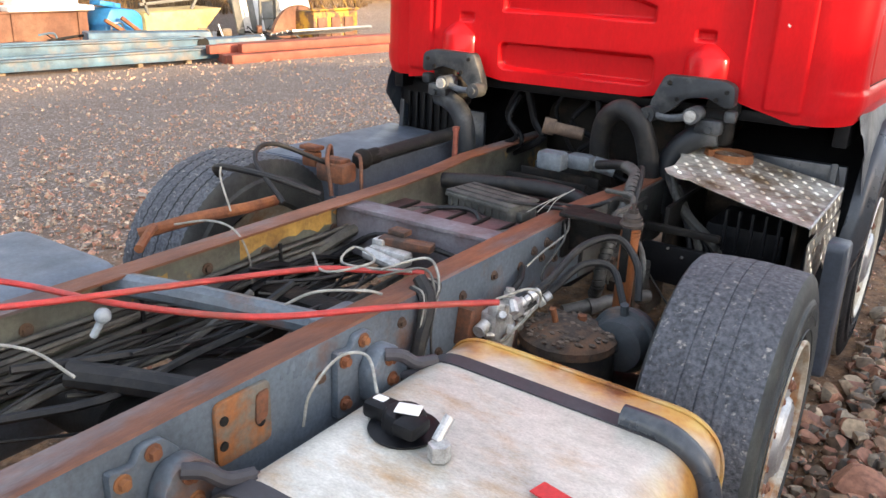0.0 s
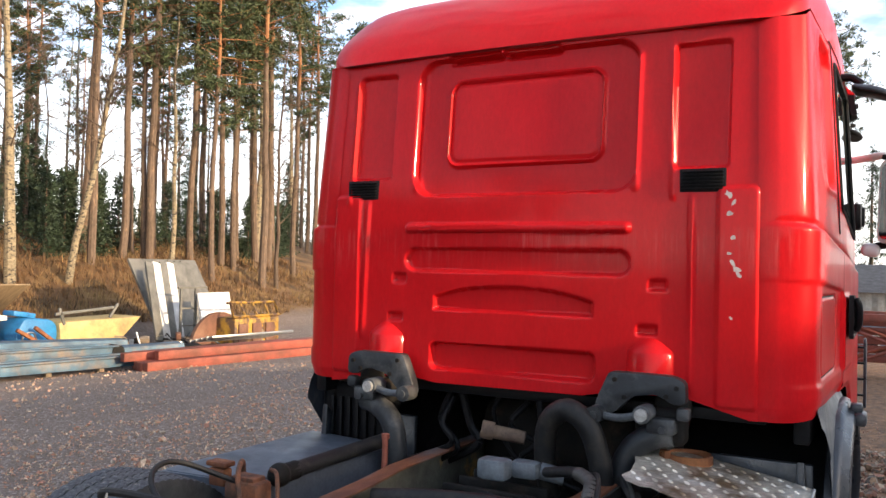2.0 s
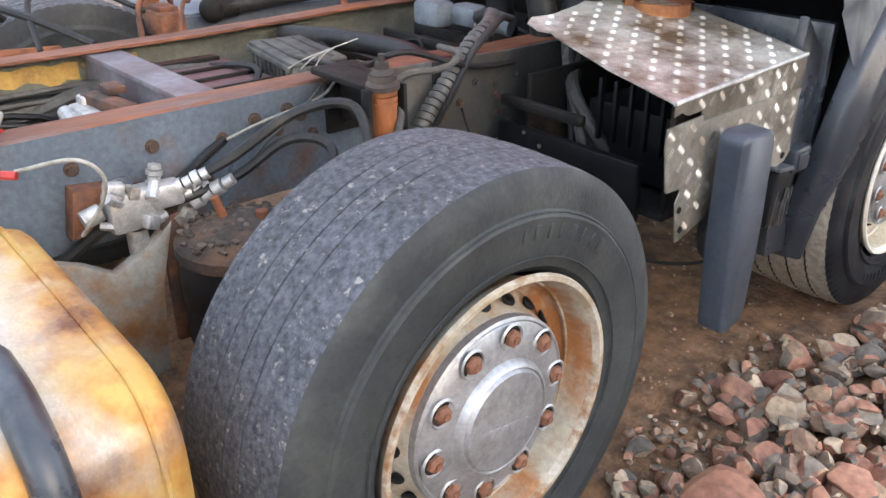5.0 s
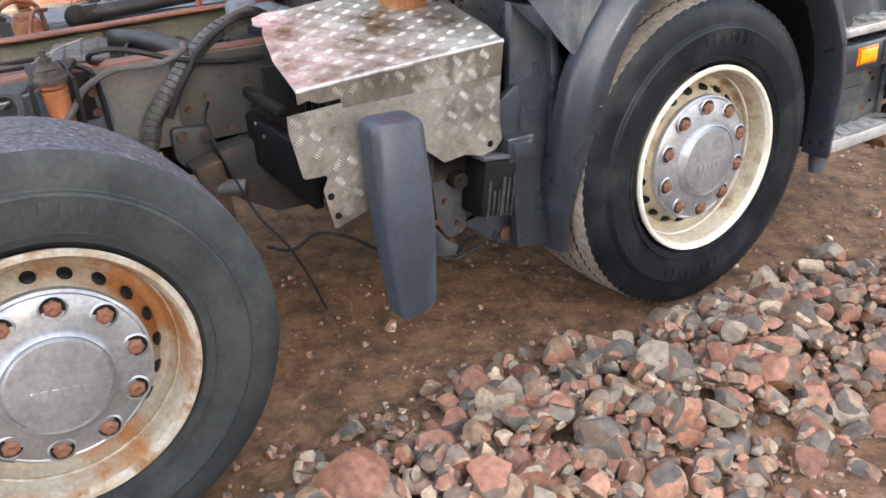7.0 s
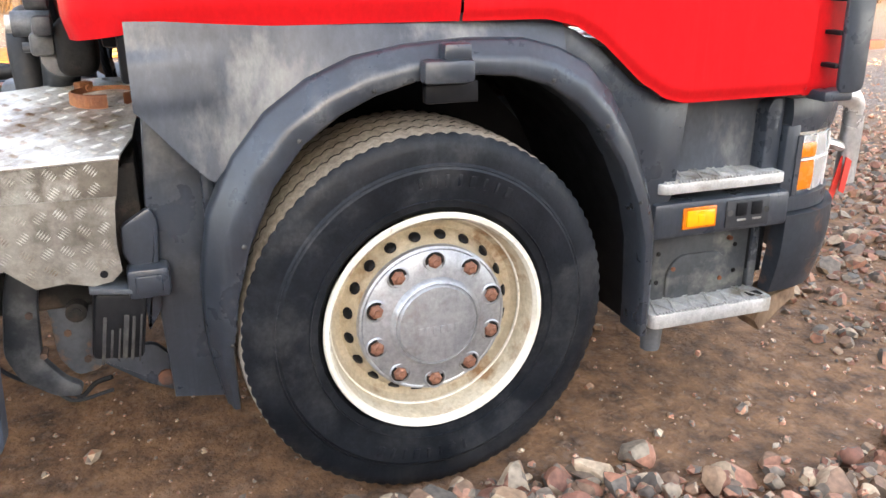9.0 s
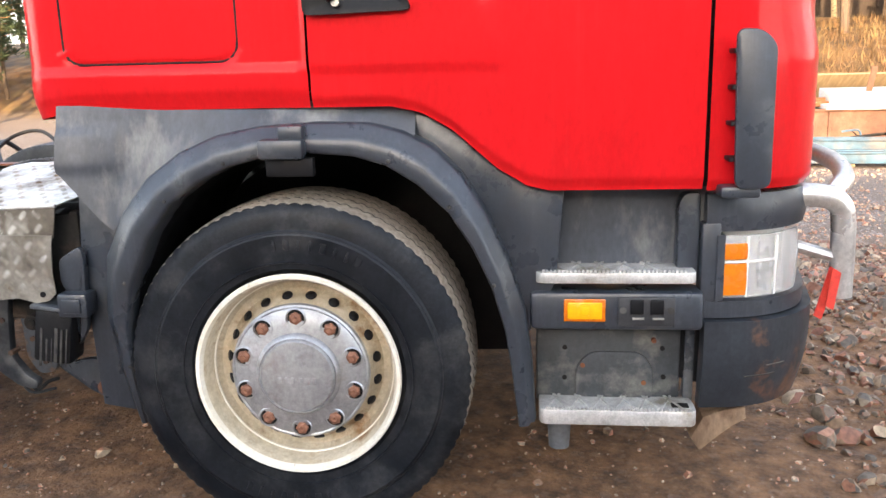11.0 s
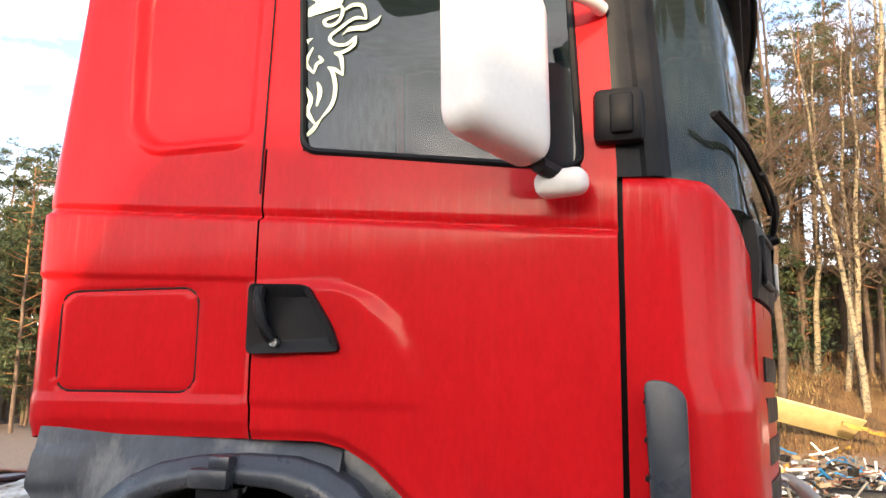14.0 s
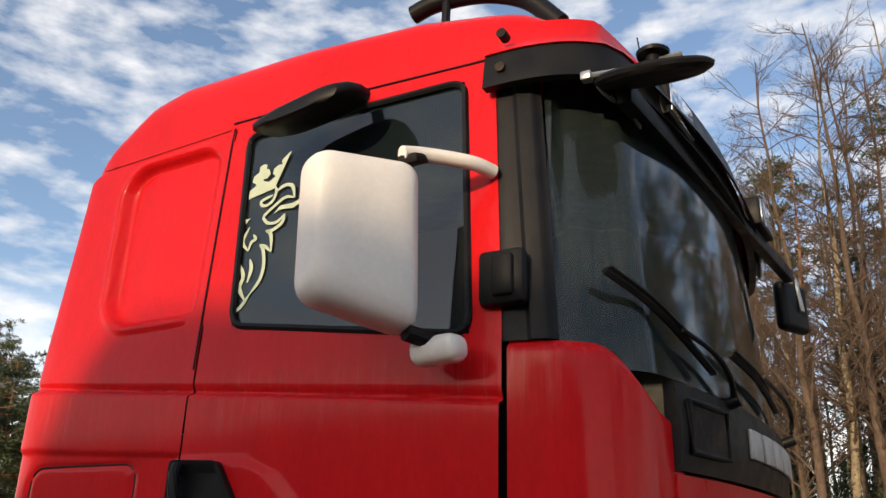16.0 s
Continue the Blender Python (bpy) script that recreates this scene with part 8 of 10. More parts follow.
for p, q in zip(rr, rr[1:]):
    for j in range(len(o)):
        b.faces.new((p[j], p[(j + 1) % len(o)], q[(j + 1) % len(o)], q[j]))
b.faces.new(rr[0])
b.faces.new(rr[-1])
bmesh.ops.recalc_face_normals(b, faces=b.faces[:])
solid("far_tank", b, surf("blue_plastic_tank", (0.13, 0.16, 0.20), (0.10, 0.125, 0.155), 7, 0.45), "blue-grey tank on the far side of the frame", "tank")

# ---- chequer-plate cover and what hangs below it ----
cov = thing("chequer_cover", (0.9, -1.0, 0.6), label="bent chequer-plate battery cover, stained, torn at the edges", category="cover")


def plate_with_bars(name, origin, u, v, outline, t, du=0.042, bar=0.024, mat=CHEQUER):
    """A tread plate in the plane of u and v from origin, with groups of raised bars."""
    u, v = Vector(u).normalized(), Vector(v).normalized()
    n = u.cross(v).normalized()
    o = Vector(origin)
    b = bmesh.new()
    bot = [b.verts.new(o + u * p + v * q) for p, q in outline]
    top = [b.verts.new(o + u * p + v * q + n * t) for p, q in outline]
    b.faces.new(bot[::-1])
    b.faces.new(top)
    for j in range(len(bot)):
        k = (j + 1) % len(bot)
        b.faces.new((bot[j], bot[k], top[k], top[j]))
    bmesh.ops.recalc_face_normals(b, faces=b.faces[:])
    part(name, b, mat, cov, "stained aluminium tread plate", sharp=25)
    ps, qs = [p for p, q in outline], [q for p, q in outline]
    b = bmesh.new()

    def inside(p, q):
        c = False
        for j in range(len(outline)):
            (x1, y1), (x2, y2) = outline[j - 1], outline[j]
            if (y1 > q) != (y2 > q) and p < (x2 - x1) * (q - y1) / (y2 - y1) + x1:
                c = not c
        return c
    iu = 0
    p = min(ps) + du / 2
    while p < max(ps):
        q = min(qs) + du / 2
        iv = 0
        while q < max(qs):
            if all(inside(p + a, q + c) for a in (-0.016, 0.016) for c in (-0.016, 0.016)):
                s = 1 if (iu + iv) % 2 else -1
                d1 = (u + v * s).normalized()
                d2 = d1.cross(n)
                for k in (-2, -1, 0, 1, 2):
                    c = o + u * p + v * q + d2 * (k * 0.0062) + n * t
                    L = bar * (1 - 0.09 * abs(k)) / 2
                    vs = [b.verts.new(c + d1 * a + d2 * e) for a, e in ((-L, 0), (0, -0.0019), (L, 0), (0, 0.0019))]
                    tp = b.verts.new(c + n * 0.0020)
                    for j in range(4):
                        b.faces.new((vs[j], vs[(j + 1) % 4], tp))
            q += du
            iv += 1
        p += du
        iu += 1
    if b.verts:
        bmesh.ops.recalc_face_normals(b, faces=b.faces[:])
        # bars keep the bright lid metal on every plate: light put into their colour
        tagged(part("tread_pattern", b, CHEQUER, cov, "raised tread bars, coloured brighter as if lit", sharp=15), kind="stuff")
    else:
        b.free()


random.seed(3)
P0 = Vector((0.60, -1.195, 1.052))
PU = Vector((1.165, -1.30, 0.970)) - P0
PV = Vector((0.566, -0.62, 1.081)) - P0
pu = PU.normalized()
pv = (PV - pu * PV.dot(pu)).normalized()
lid_xy = [(0.60, -1.195), (0.655, -1.212), (0.69, -1.195), (0.73, -1.214), (0.95, -1.27), (1.165, -1.30), (1.178, -1.0), (1.166, -0.715), (1.05, -0.685), (0.90, -0.672), (0.80, -0.655), (0.585, -0.64), (0.525, -0.70),
          (0.512, -0.78), (0.565, -0.95), (0.585, -1.08), (0.572, -1.15)]
rag = []
for x, y in lid_xy:
    d = Vector((x, y, 1.052 - 0.131 * (x - 0.60) + 0.044 * (y + 1.195))) - P0
    rag.append((d.dot(pu), d.dot(pv)))
plate_with_bars("lid", P0, pu, pv, rag, 0.004)
c_br = P0 + PU
c_fr = P0 + pu * rag[7][0] + pv * rag[7][1]
sv = (c_fr - c_br).normalized()
sd = Vector((0.02, 0.0, -1)).normalized()
sd = (sd - sv * sd.dot(sv)).normalized()
CHEQUER_DIRTY = surf("oily_chequer_plate", (0.20, 0.175, 0.14), (0.10, 0.085, 0.066), 10, 0.45, metal=0.5, stain=(0.42, 0.40, 0.35), stain_scale=6, stain_at=0.6, stain_soft=0.06, bump=0.05, bump_scale=150)
# side plate stained, and darker than its bars so that these look lit
CHEQUER_SIDE = surf("weathered_chequer_side", (0.40, 0.375, 0.325), (0.25, 0.23, 0.195), 7, 0.42, metal=0.5, stain=(0.10, 0.08, 0.055), stain_scale=4.5, stain_at=0.57, stain_soft=0.10, bump=0.05, bump_scale=150)
upper = [(-1.300, 0.970), (-1.302, 0.942), (-1.275, 0.948), (-1.250, 0.936), (-1.193, 0.938), (-1.193, 0.905), (-0.735, 0.905), (-0.715, 1.00)]
lower = [(-1.195, 0.928), (-1.335, 0.921), (-1.338, 0.880), (-1.325, 0.766), (-1.318, 0.761), (-1.268, 0.760), (-1.263, 0.750), (-1.280, 0.723), (-1.268, 0.617), (-1.255, 0.618), (-1.148, 0.650), (-1.10, 0.735), (-0.99, 0.765), (-0.935, 0.715),
         (-0.870, 0.722), (-0.816, 0.708), (-0.775, 0.715), (-0.750, 0.738), (-0.752, 0.800), (-0.742, 0.887), (-0.735, 0.914), (-1.195, 0.914)]
for name, pts, dx, mat in (("upper_side", upper, 0.002, CHEQUER_DIRTY), ("side_flap", lower, 0.0075, CHEQUER_SIDE)):
    plate_with_bars(name, c_br + Vector((dx, 0, 0)), sd, sv, [(0.97 - z + 0.05 * (y + 1.30), y + 1.30) for y, z in pts], 0.004, mat=mat)
b = bmesh.new()
tube(b, [c_br + Vector((0.002, 0, 0.002)), (c_br + c_fr) / 2 + Vector((0.004, 0, 0.004)), c_fr + Vector((0.002, 0, 0.002))], 0.006, n=8)
part("folded_edge", b, ALU, cov, "bright worn folded edge")
for a, c in ((0.323, 0.045), (0.268, 0.035), (0.26, 0.51)):
    b = bmesh.new()
    q = c_br + sd * a + sv * c + Vector((0.0125, 0, 0))
    cyl(b, q, q + Vector((0.002, 0, 0)), 0.009, n=12)
    part("bolt_hole", b, BLACK, cov)
b = bmesh.new()
lathe(b, [(0.0, 0.090), (0.034, 0.088), (0.036, 0.082), (0.0, 0.080)], 36, "z", (0.722, -0.745, 1.045), radians(35), radians(330))
part("filler_ring", b, RUST, cov, "rusty steel filler ring, broken open")
b = bmesh.new()
cyl(b, (0.722, -0.745, 1.041), (0.722, -0.745, 1.049), 0.080, n=32)
part("filler_hole", b, DARK, cov)
b = bmesh.new()
box(b, (0.640, -0.800, 1.075), (0.030, 0.045, 0.04), 0.006, Matrix.Rotation(radians(40), 3, "Z"))
cyl(b, (0.625, -0.815, 1.078), (0.655, -0.785, 1.078), 0.009, n=8)
part("clamp_lug", b, RUST, cov)
bat = thing("battery_box", (0.86, -0.95, 0.63), label="dark open battery box with ribs under the chequer cover", category="battery box")
for name, c, sz, m in (("back_wall", (0.86, -0.70, 0.80), (0.50, 0.03, 0.34), DARK), ("floor_plate", (0.86, -0.95, 0.64), (0.50, 0.52, 0.02), DARK), ("side_wall", (0.62, -0.95, 0.78), (0.02, 0.50, 0.28), DARK),
                       ("side_wall", (1.10, -0.95, 0.80), (0.02, 0.50, 0.32), DARK), ("front_rail", (0.80, -1.235, 0.70), (0.50, 0.03, 0.16), BLACK), ("battery", (0.90, -0.93, 0.76), (0.30, 0.32, 0.20), BLACK),
                       ("hold_down", (0.70, -1.23, 0.84), (0.30, 0.03, 0.03), DARK)):
    b = bmesh.new()
    box(b, c, sz, 0.008)
    part(name, b, m, bat)
for i in range(5):
    b = bmesh.new()
    box(b, (0.84 + 0.05 * i, -1.15, 0.86), (0.012, 0.02, 0.17), 0.004)
    part("rib", b, BLACK, bat)
for x, z in ((0.66, 0.77), (0.72, 0.745)):
    b = bmesh.new()
    cyl(b, (x, -1.252, z), (x, -1.256, z), 0.006, n=8)
    part("bolt", b, STEEL, bat)
for k in range(4):
    hose("coolant_hose", [(0.50 + 0.02 * k, -0.92, 0.99 - 0.02 * k), (0.57 + 0.03 * k, -0.99 - 0.02 * k, 0.92 - 0.02 * k), (0.66 + 0.035 * k, -1.06 - 0.015 * k, 0.83 - 0.01 * k), (0.70 + 0.04 * k, -1.09, 0.72), (0.70 + 0.04 * k, -1.08, 0.65)],
         0.019 if k % 2 else 0.013, CABLE_GREY if k % 2 else CABLE, "dirty rubber hose inside the open cover", n=10)
# mud flap
b = bmesh.new()
o = rounded([(-1.175, 0.895), (-1.03, 0.89), (-1.015, 0.62), (-1.03, 0.36), (-1.14, 0.335), (-1.165, 0.60)], 0.035, 4)
a1 = [b.verts.new((1.215, y, z)) for y, z in o]
a2 = [b.verts.new((1.275, -1.10 + (y + 1.10) * 0.98, 0.62 + (z - 0.62) * 0.99)) for y, z in o]
a3 = [b.verts.new((1.285, -1.10 + (y + 1.10) * 0.80, 0.62 + (z - 0.62) * 0.965)) for y, z in o]
for p, q in ((a1, a2), (a2, a3)):
    for j in range(len(o)):
        b.faces.new((p[j], p[(j + 1) % len(o)], q[(j + 1) % len(o)], q[j]))
b.faces.new(a1[::-1])
b.faces.new(a3)
bmesh.ops.recalc_face_normals(b, faces=b.faces[:])
solid("side_guard", b, surf("blue_black_plastic", (0.052, 0.065, 0.085), (0.04, 0.05, 0.066), 7, 0.42, bump=0.06, bump_scale=200), "dark blue-grey plastic side guard piece hanging down", "side guard", sharp=50)
# brackets between the guard and the fender
brk = thing("lamp_bracket", (1.1, -0.82, 0.45), label="bent grey bracket with broken lamp housing", category="bracket")
BRK = surf("scuffed_bracket", (0.075, 0.085, 0.095), (0.04, 0.045, 0.052), 9, 0.5, bump=0.15, bump_scale=80, stain=(0.20, 0.10, 0.04), stain_scale=9, stain_at=0.63, stain_soft=0.06)
bm = bmesh.new()
prism(bm, rounded([(-0.97, 0.80), (-0.905, 0.79), (-0.935, 0.66), (-0.945, 0.52), (-0.90, 0.455), (-0.865, 0.435), (-0.875, 0.405), (-0.93, 0.415), (-1.00, 0.47), (-1.025, 0.54), (-1.005, 0.68)], 0.02, 3), "x", 1.10, 1.135, 0.008)
part("arm", bm, MOUNT, brk, "curved dark arm")
bm = bmesh.new()
prism(bm, rounded([(-0.94, 0.74), (-0.81, 0.765), (-0.80, 0.60), (-0.82, 0.455), (-0.88, 0.445), (-0.915, 0.50), (-0.92, 0.62)], 0.02, 3), "x", 1.075, 1.10, 0.006)
part("plate", bm, BRK, brk, "grey plate with rust spots")
bm = bmesh.new()
box(bm, (1.145, -0.765, 0.60), (0.10, 0.115, 0.165), 0.012, Euler((radians(-9), 0, radians(4))).to_matrix())
part("housing", bm, BLACK, brk)
bm = bmesh.new()
box(bm, (1.148, -0.757, 0.690), (0.105, 0.125, 0.014), 0.004, Euler((radians(-9), 0, radians(4))).to_matrix())
part("housing_lid", bm, BRK, brk)
RUN = surf("dried_dirt", (0.055, 0.052, 0.045), (0.03, 0.028, 0.025), 30, 0.8, stain=(0.02, 0.02, 0.022), stain_scale=20, stain_at=0.55)
wr = random.Random(44)
for i in range(6):
    bm = bmesh.new()
    y = -0.80 + 0.016 * i
    box(bm, (1.197, y, 0.575 + wr.uniform(-0.02, 0.02)), (0.003, wr.uniform(0.004, 0.011), wr.uniform(0.07, 0.13)), 0.001, Euler((radians(-9), 0, 0)).to_matrix())
    part("dirt_run", bm, RUN, brk)
bm = bmesh.new()
cyl(bm, (1.10, -0.855, 0.63), (1.145, -0.855, 0.63), 0.024, n=16)
cyl(bm, (1.143, -0.855, 0.63), (1.150, -0.855, 0.63), 0.013, n=12)
part("socket", bm, DARK, brk)
for y, z in ((-0.955, 0.635), (-0.94, 0.53), (-0.885, 0.565), (-0.845, 0.71), (-0.85, 0.49)):
    bm = bmesh.new()
    cyl(bm, (1.10, y, z), (1.142 if y < -0.93 else 1.108, y, z), 0.009, n=6)
    part("bolt", bm, BOLT, brk)
bm = bmesh.new()
tube(bm, [(1.12, -0.90, 0.43), (1.13, -0.875, 0.405), (1.12, -0.84, 0.43), (1.13, -0.80, 0.445)], 0.006, n=6)
part("hook", bm, DARK, brk)
bm = bmesh.new()
prism(bm, rounded([(-0.735, 0.83), (-0.665, 0.875), (-0.652, 0.84), (-0.665, 0.62), (-0.70, 0.56), (-0.70, 0.70), (-0.735, 0.76)], 0.015, 3), "x", 1.135, 1.16, 0.006)
part("wing", bm, PLASTIC, brk)
bm = bmesh.new()
box(bm, (1.165, -0.685, 0.70), (0.07, 0.095, 0.075), 0.012)
box(bm, (1.195, -0.685, 0.70), (0.02, 0.06, 0.045), 0.005)
part("buckle", bm, PLASTIC, brk)
bm = bmesh.new()
prism(bm, rounded([(-0.83, 0.47), (-0.70, 0.50), (-0.64, 0.44), (-0.635, 0.345), (-0.72, 0.385)], 0.02, 3), "x", 1.06, 1.085, 0.006)
part("tail_piece", bm, PLASTIC, brk)
bm = bmesh.new()
cyl(bm, (1.085, -0.675, 0.40), (1.092, -0.675, 0.40), 0.022, n=10)
part("rust_spot", bm, ORANGE_RUST, brk)
hose("thin_wire", [(0.49, -1.335, 0.815), (0.56, -1.37, 0.775), (0.63, -1.36, 0.69), (0.74, -1.325, 0.54), (0.86, -1.30, 0.49), (0.90, -1.285, 0.46), (0.905, -1.242, 0.353), (0.90, -1.205, 0.235)], 0.004, CABLE, "thin black wire hanging to the ground", "cable")
hose("thin_wire", [(0.80, -1.32, 0.44), (0.90, -1.279, 0.458), (0.91, -1.205, 0.489), (0.94, -1.12, 0.465), (0.98, -1.05, 0.42), (1.05, -0.97, 0.41), (1.12, -0.90, 0.43)], 0.0055, CABLE, "black wire under the cover", "cable")
hose("thin_wire", [(1.12, -0.95, 0.48), (1.13, -0.9, 0.40), (1.15, -0.80, 0.42)], 0.005, CABLE, "black wire under the bracket", "cable")
# roof horn and aerial
b = bmesh.new()
tube(b, [(0.55, 0.80, 3.24), (0.60, 1.0, 3.25), (0.64, 1.15, 3.21), (0.66, 1.22, 3.16)], 0.035, n=12, taper=0.05)
cyl(b, (0.56, 0.88, 3.08), (0.56, 0.88, 3.22), 0.015, n=8)
solid("roof_horn", b, BLACK, "black air horn on the cab roof", "horn")
b = bmesh.new()
tube(b, [(0.2, 1.30, 2.95), (0.18, 1.25, 3.45)], 0.003, n=5, smooth=False)
solid("aerial", b, BLACK, "thin whip aerial on the roof", "aerial")


# ---- all of it is one truck: things become parts, their pieces sub-parts ----
def hang(ob, up):
    """Parents ob under up without moving it."""
    m = ob.matrix_world.copy()
    ob.parent = up
    ob.matrix_parent_inverse = up.matrix_world.inverted()
    ob.matrix_basis = m


def as_part(ob):
    for key in ("category", "group"):
        if key in ob:
            del ob[key]


truck = thing("truck", (0, 0, 0), label="red sleeper-cab lorry tractor with a bare, rusty chassis and white mirrors", category="truck")
bpy.context.view_layer.update()
for top in [o for o in scene.objects if o not in before_truck and o.parent is None and o is not truck]:
    as_part(top)
    if top.type == "MESH":
        for o in top.children_recursive:
            hang(o, top)
        hang(top, truck)
        continue
    pieces = [o for o in top.children_recursive if o.type == "MESH"]
    if top is cab:
        for o in pieces:
            hang(o, truck)
    else:
        main = max(pieces, key=lambda o: o.dimensions.x * o.dimensions.y + o.dimensions.y * o.dimensions.z + o.dimensions.z * o.dimensions.x)
        hang(main, truck)
        bpy.context.view_layer.update()
        for o in pieces:
            if o is not main:
                hang(o, main)
        main.name = top.name.split(".")[0]
        if "label" in top:
            main["label"] = top["label"]
    bpy.data.objects.remove(top)

# ---- unseen wall added: its stepped top keeps the low sun off the truck ----
bm = bmesh.new()
eaves = [(-0.9, 1.50), (-0.65, 1.66), (-0.52, 1.92), (-0.42, 2.10), (-0.28, 2.20), (0.5, 2.14), (1.5, 2.12), (6.0, 2.3), (12.0, 2.3)]
prism(bm, [(-45, -0.3), (-45, 4.0)] + [(y - 0.72, z + 2.53) for y, z in eaves] + [(14.0, -0.3)], "x", 13.0, 15.0)
solid("storage_shed", bm, surf("shed_boards", (0.2, 0.17, 0.14), (0.14, 0.12, 0.1), 4, 0.8), "unseen plain wall added to shade the truck from the low sun", "shed", kind="structure")


# ---- stones ----
def stone_material(name, k):
    m = bpy.data.materials.new(name)
    m.use_nodes = True
    n, l = m.node_tree.nodes, m.node_tree.links
    b = n["Principled BSDF"]
    ge = n.new("ShaderNodeNewGeometry")
    rp = n.new("ShaderNodeValToRGB")
    rp.color_ramp.interpolation = "CONSTANT"
    tones = [(0.105, 0.094, 0.085), (0.25, 0.125, 0.09), (0.16, 0.125, 0.10), (0.34, 0.18, 0.13), (0.19, 0.17, 0.15), (0.29, 0.21, 0.15), (0.40, 0.23, 0.17), (0.13, 0.122, 0.115), (0.44, 0.37, 0.29), (0.22, 0.15, 0.11),
             (0.28, 0.25, 0.21), (0.20, 0.10, 0.075)]
    for i, t in enumerate(tones):
        e = rp.color_ramp.elements[i] if i < 2 else rp.color_ramp.elements.new(i / len(tones))
        e.position = i / len(tones)
        e.color = (t[0] * k * 1.12, t[1] * k, t[2] * k * 0.86, 1)
    l.new(ge.outputs["Random Per Island"], rp.inputs["Fac"])
    co = n.new("ShaderNodeTexCoord")
    no = n.new("ShaderNodeTexNoise")
    no.inputs["Scale"].default_value, no.inputs["Detail"].default_value = 45.0, 6.0
    l.new(co.outputs["Object"], no.inputs["Vector"])
    hs = n.new("ShaderNodeHueSaturation")
    mr = n.new("ShaderNodeMapRange")
    mr.inputs["From Min"].default_value, mr.inputs["From Max"].default_value = 0.3, 0.7
    mr.inputs["To Min"].default_value, mr.inputs["To Max"].default_value = 0.62, 1.3
    l.new(no.outputs["Fac"], mr.inputs["Value"])
    l.new(mr.outputs["Result"], hs.inputs["Value"])
    l.new(rp.outputs["Color"], hs.inputs["Color"])
    l.new(hs.outputs["Color"], b.inputs["Base Color"])
    b.inputs["Roughness"].default_value = 0.72
    bp = n.new("ShaderNodeBump")
    bp.inputs["Strength"].default_value, bp.inputs["Distance"].default_value = 0.5, 0.004
    l.new(no.outputs["Fac"], bp.inputs["Height"])
    l.new(bp.outputs["Normal"], b.inputs["Normal"])
    return m


STONE = stone_material("field_stone", 0.98)
GRAVEL = stone_material("pale_gravel", 1.45)
DUSKY = stone_material("dusky_stone", 0.8)


def scatter(name, spots, sub, label, sink=0.35, mat=None):
    """Many angular stones in one mesh; spots are rows of x, y, size, lift."""
    rng = np.random.default_rng(len(spots) + sub)
    tb = bmesh.new()
    bmesh.ops.create_icosphere(tb, subdivisions=sub, radius=1.0)
    base = np.array([v.co[:] for v in tb.verts])
    faces = np.array([[v.index for v in f.verts] for f in tb.faces])
    tb.free()
    vs, fs = [], []
    for i, (x, y, r, lift) in enumerate(spots):
        a = rng.normal(size=(14, 3))
        a /= np.linalg.norm(a, axis=1)[:, None]
        cut = rng.uniform(0.48, 0.86, 14)
        p = base.copy()
        for d, c in zip(a, cut):
            h = p @ d
            p -= np.where(h > c, h - c, 0)[:, None] * d * 0.97
        p *= rng.uniform(0.7, 1.15, 3) * r
        q = Euler(rng.uniform(0, 6.28, 3).tolist()).to_matrix()
        p = p @ np.array(q)
        p[:, 2] *= 0.85
        p += (x, y, ground_z(x, y) + r * (0.6 - sink) + lift)
        fs.append(faces + len(base) * i)
        vs.append(p)
    me = bpy.data.meshes.new(name)
    me.from_pydata(np.concatenate(vs).tolist(), [], np.concatenate(fs).tolist())
    me.shade_smooth()
    me.set_sharp_from_angle(angle=radians(20))
    me.materials.append(mat or STONE)
    return tagged(new(name, me), label, "stones", kind="stuff")


rng = np.random.default_rng(4)
rows = []
while len(rows) < 4300:
    y = rng.uniform(-3.4, 2.4)
    c = 1.62 + 0.16 * max(0, y)
    x = rng.normal(c, 0.26)
    if x < 1.32 and -2.6 < y < -1.5 or x < 1.30 and -0.5 < y < 0.6 or x < 1.12 or (x < 1.5 and y > 0.6):
        continue
    keep = 1.0 if y < 0.4 else 0.55 * math.exp(-(y - 0.4) * 0.5)
    if rng.uniform() > keep:
        continue
    near = math.exp(-((x - c) / 0.22) ** 2)
    r = float(np.clip(rng.lognormal(math.log(0.026), 0.45), 0.010, 0.075))
    rows.append((x, y, r, rng.uniform(0, 0.09) * near))
scatter("stone_windrow", [q for q in rows if q[2] > 0.03], 3, "windrow of mixed pink, grey and brown field stones")
scatter("windrow_pebbles", [q for q in rows if q[2] <= 0.03], 2, "small mixed pebbles between the windrow stones")
rows = []
for i in range(7000):
    x, y = rng.uniform(-4.0, 2.0), rng.uniform(1.6, 5.6)
    if rng.uniform() < 0.30 + 0.70 * sstep(1.6, 2.2, y):
        rows.append((x, y, float(np.clip(rng.lognormal(math.log(0.024), 0.5), 0.010, 0.08)), 0))
scatter("stone_spread", rows, 2, "brown and grey stones strewn before the truck", mat=DUSKY)
rows = []
for i in range(6500):
    x, y = rng.uniform(-7.0, 4.2), rng.uniform(-6, 7.5)
    if abs(x) < 1.0 and -7 < y < 2 and rng.uniform() < 0.75:
        continue
    rows.append((x, y, float(np.clip(rng.lognormal(math.log(0.012), 0.55), 0.005, 0.05)), 0))
for i in range(3200):
    rows.append((rng.uniform(0.1, 3.2), rng.uniform(-3.2, 3.2), float(np.clip(rng.lognormal(math.log(0.007), 0.5), 0.003, 0.02)), 0))
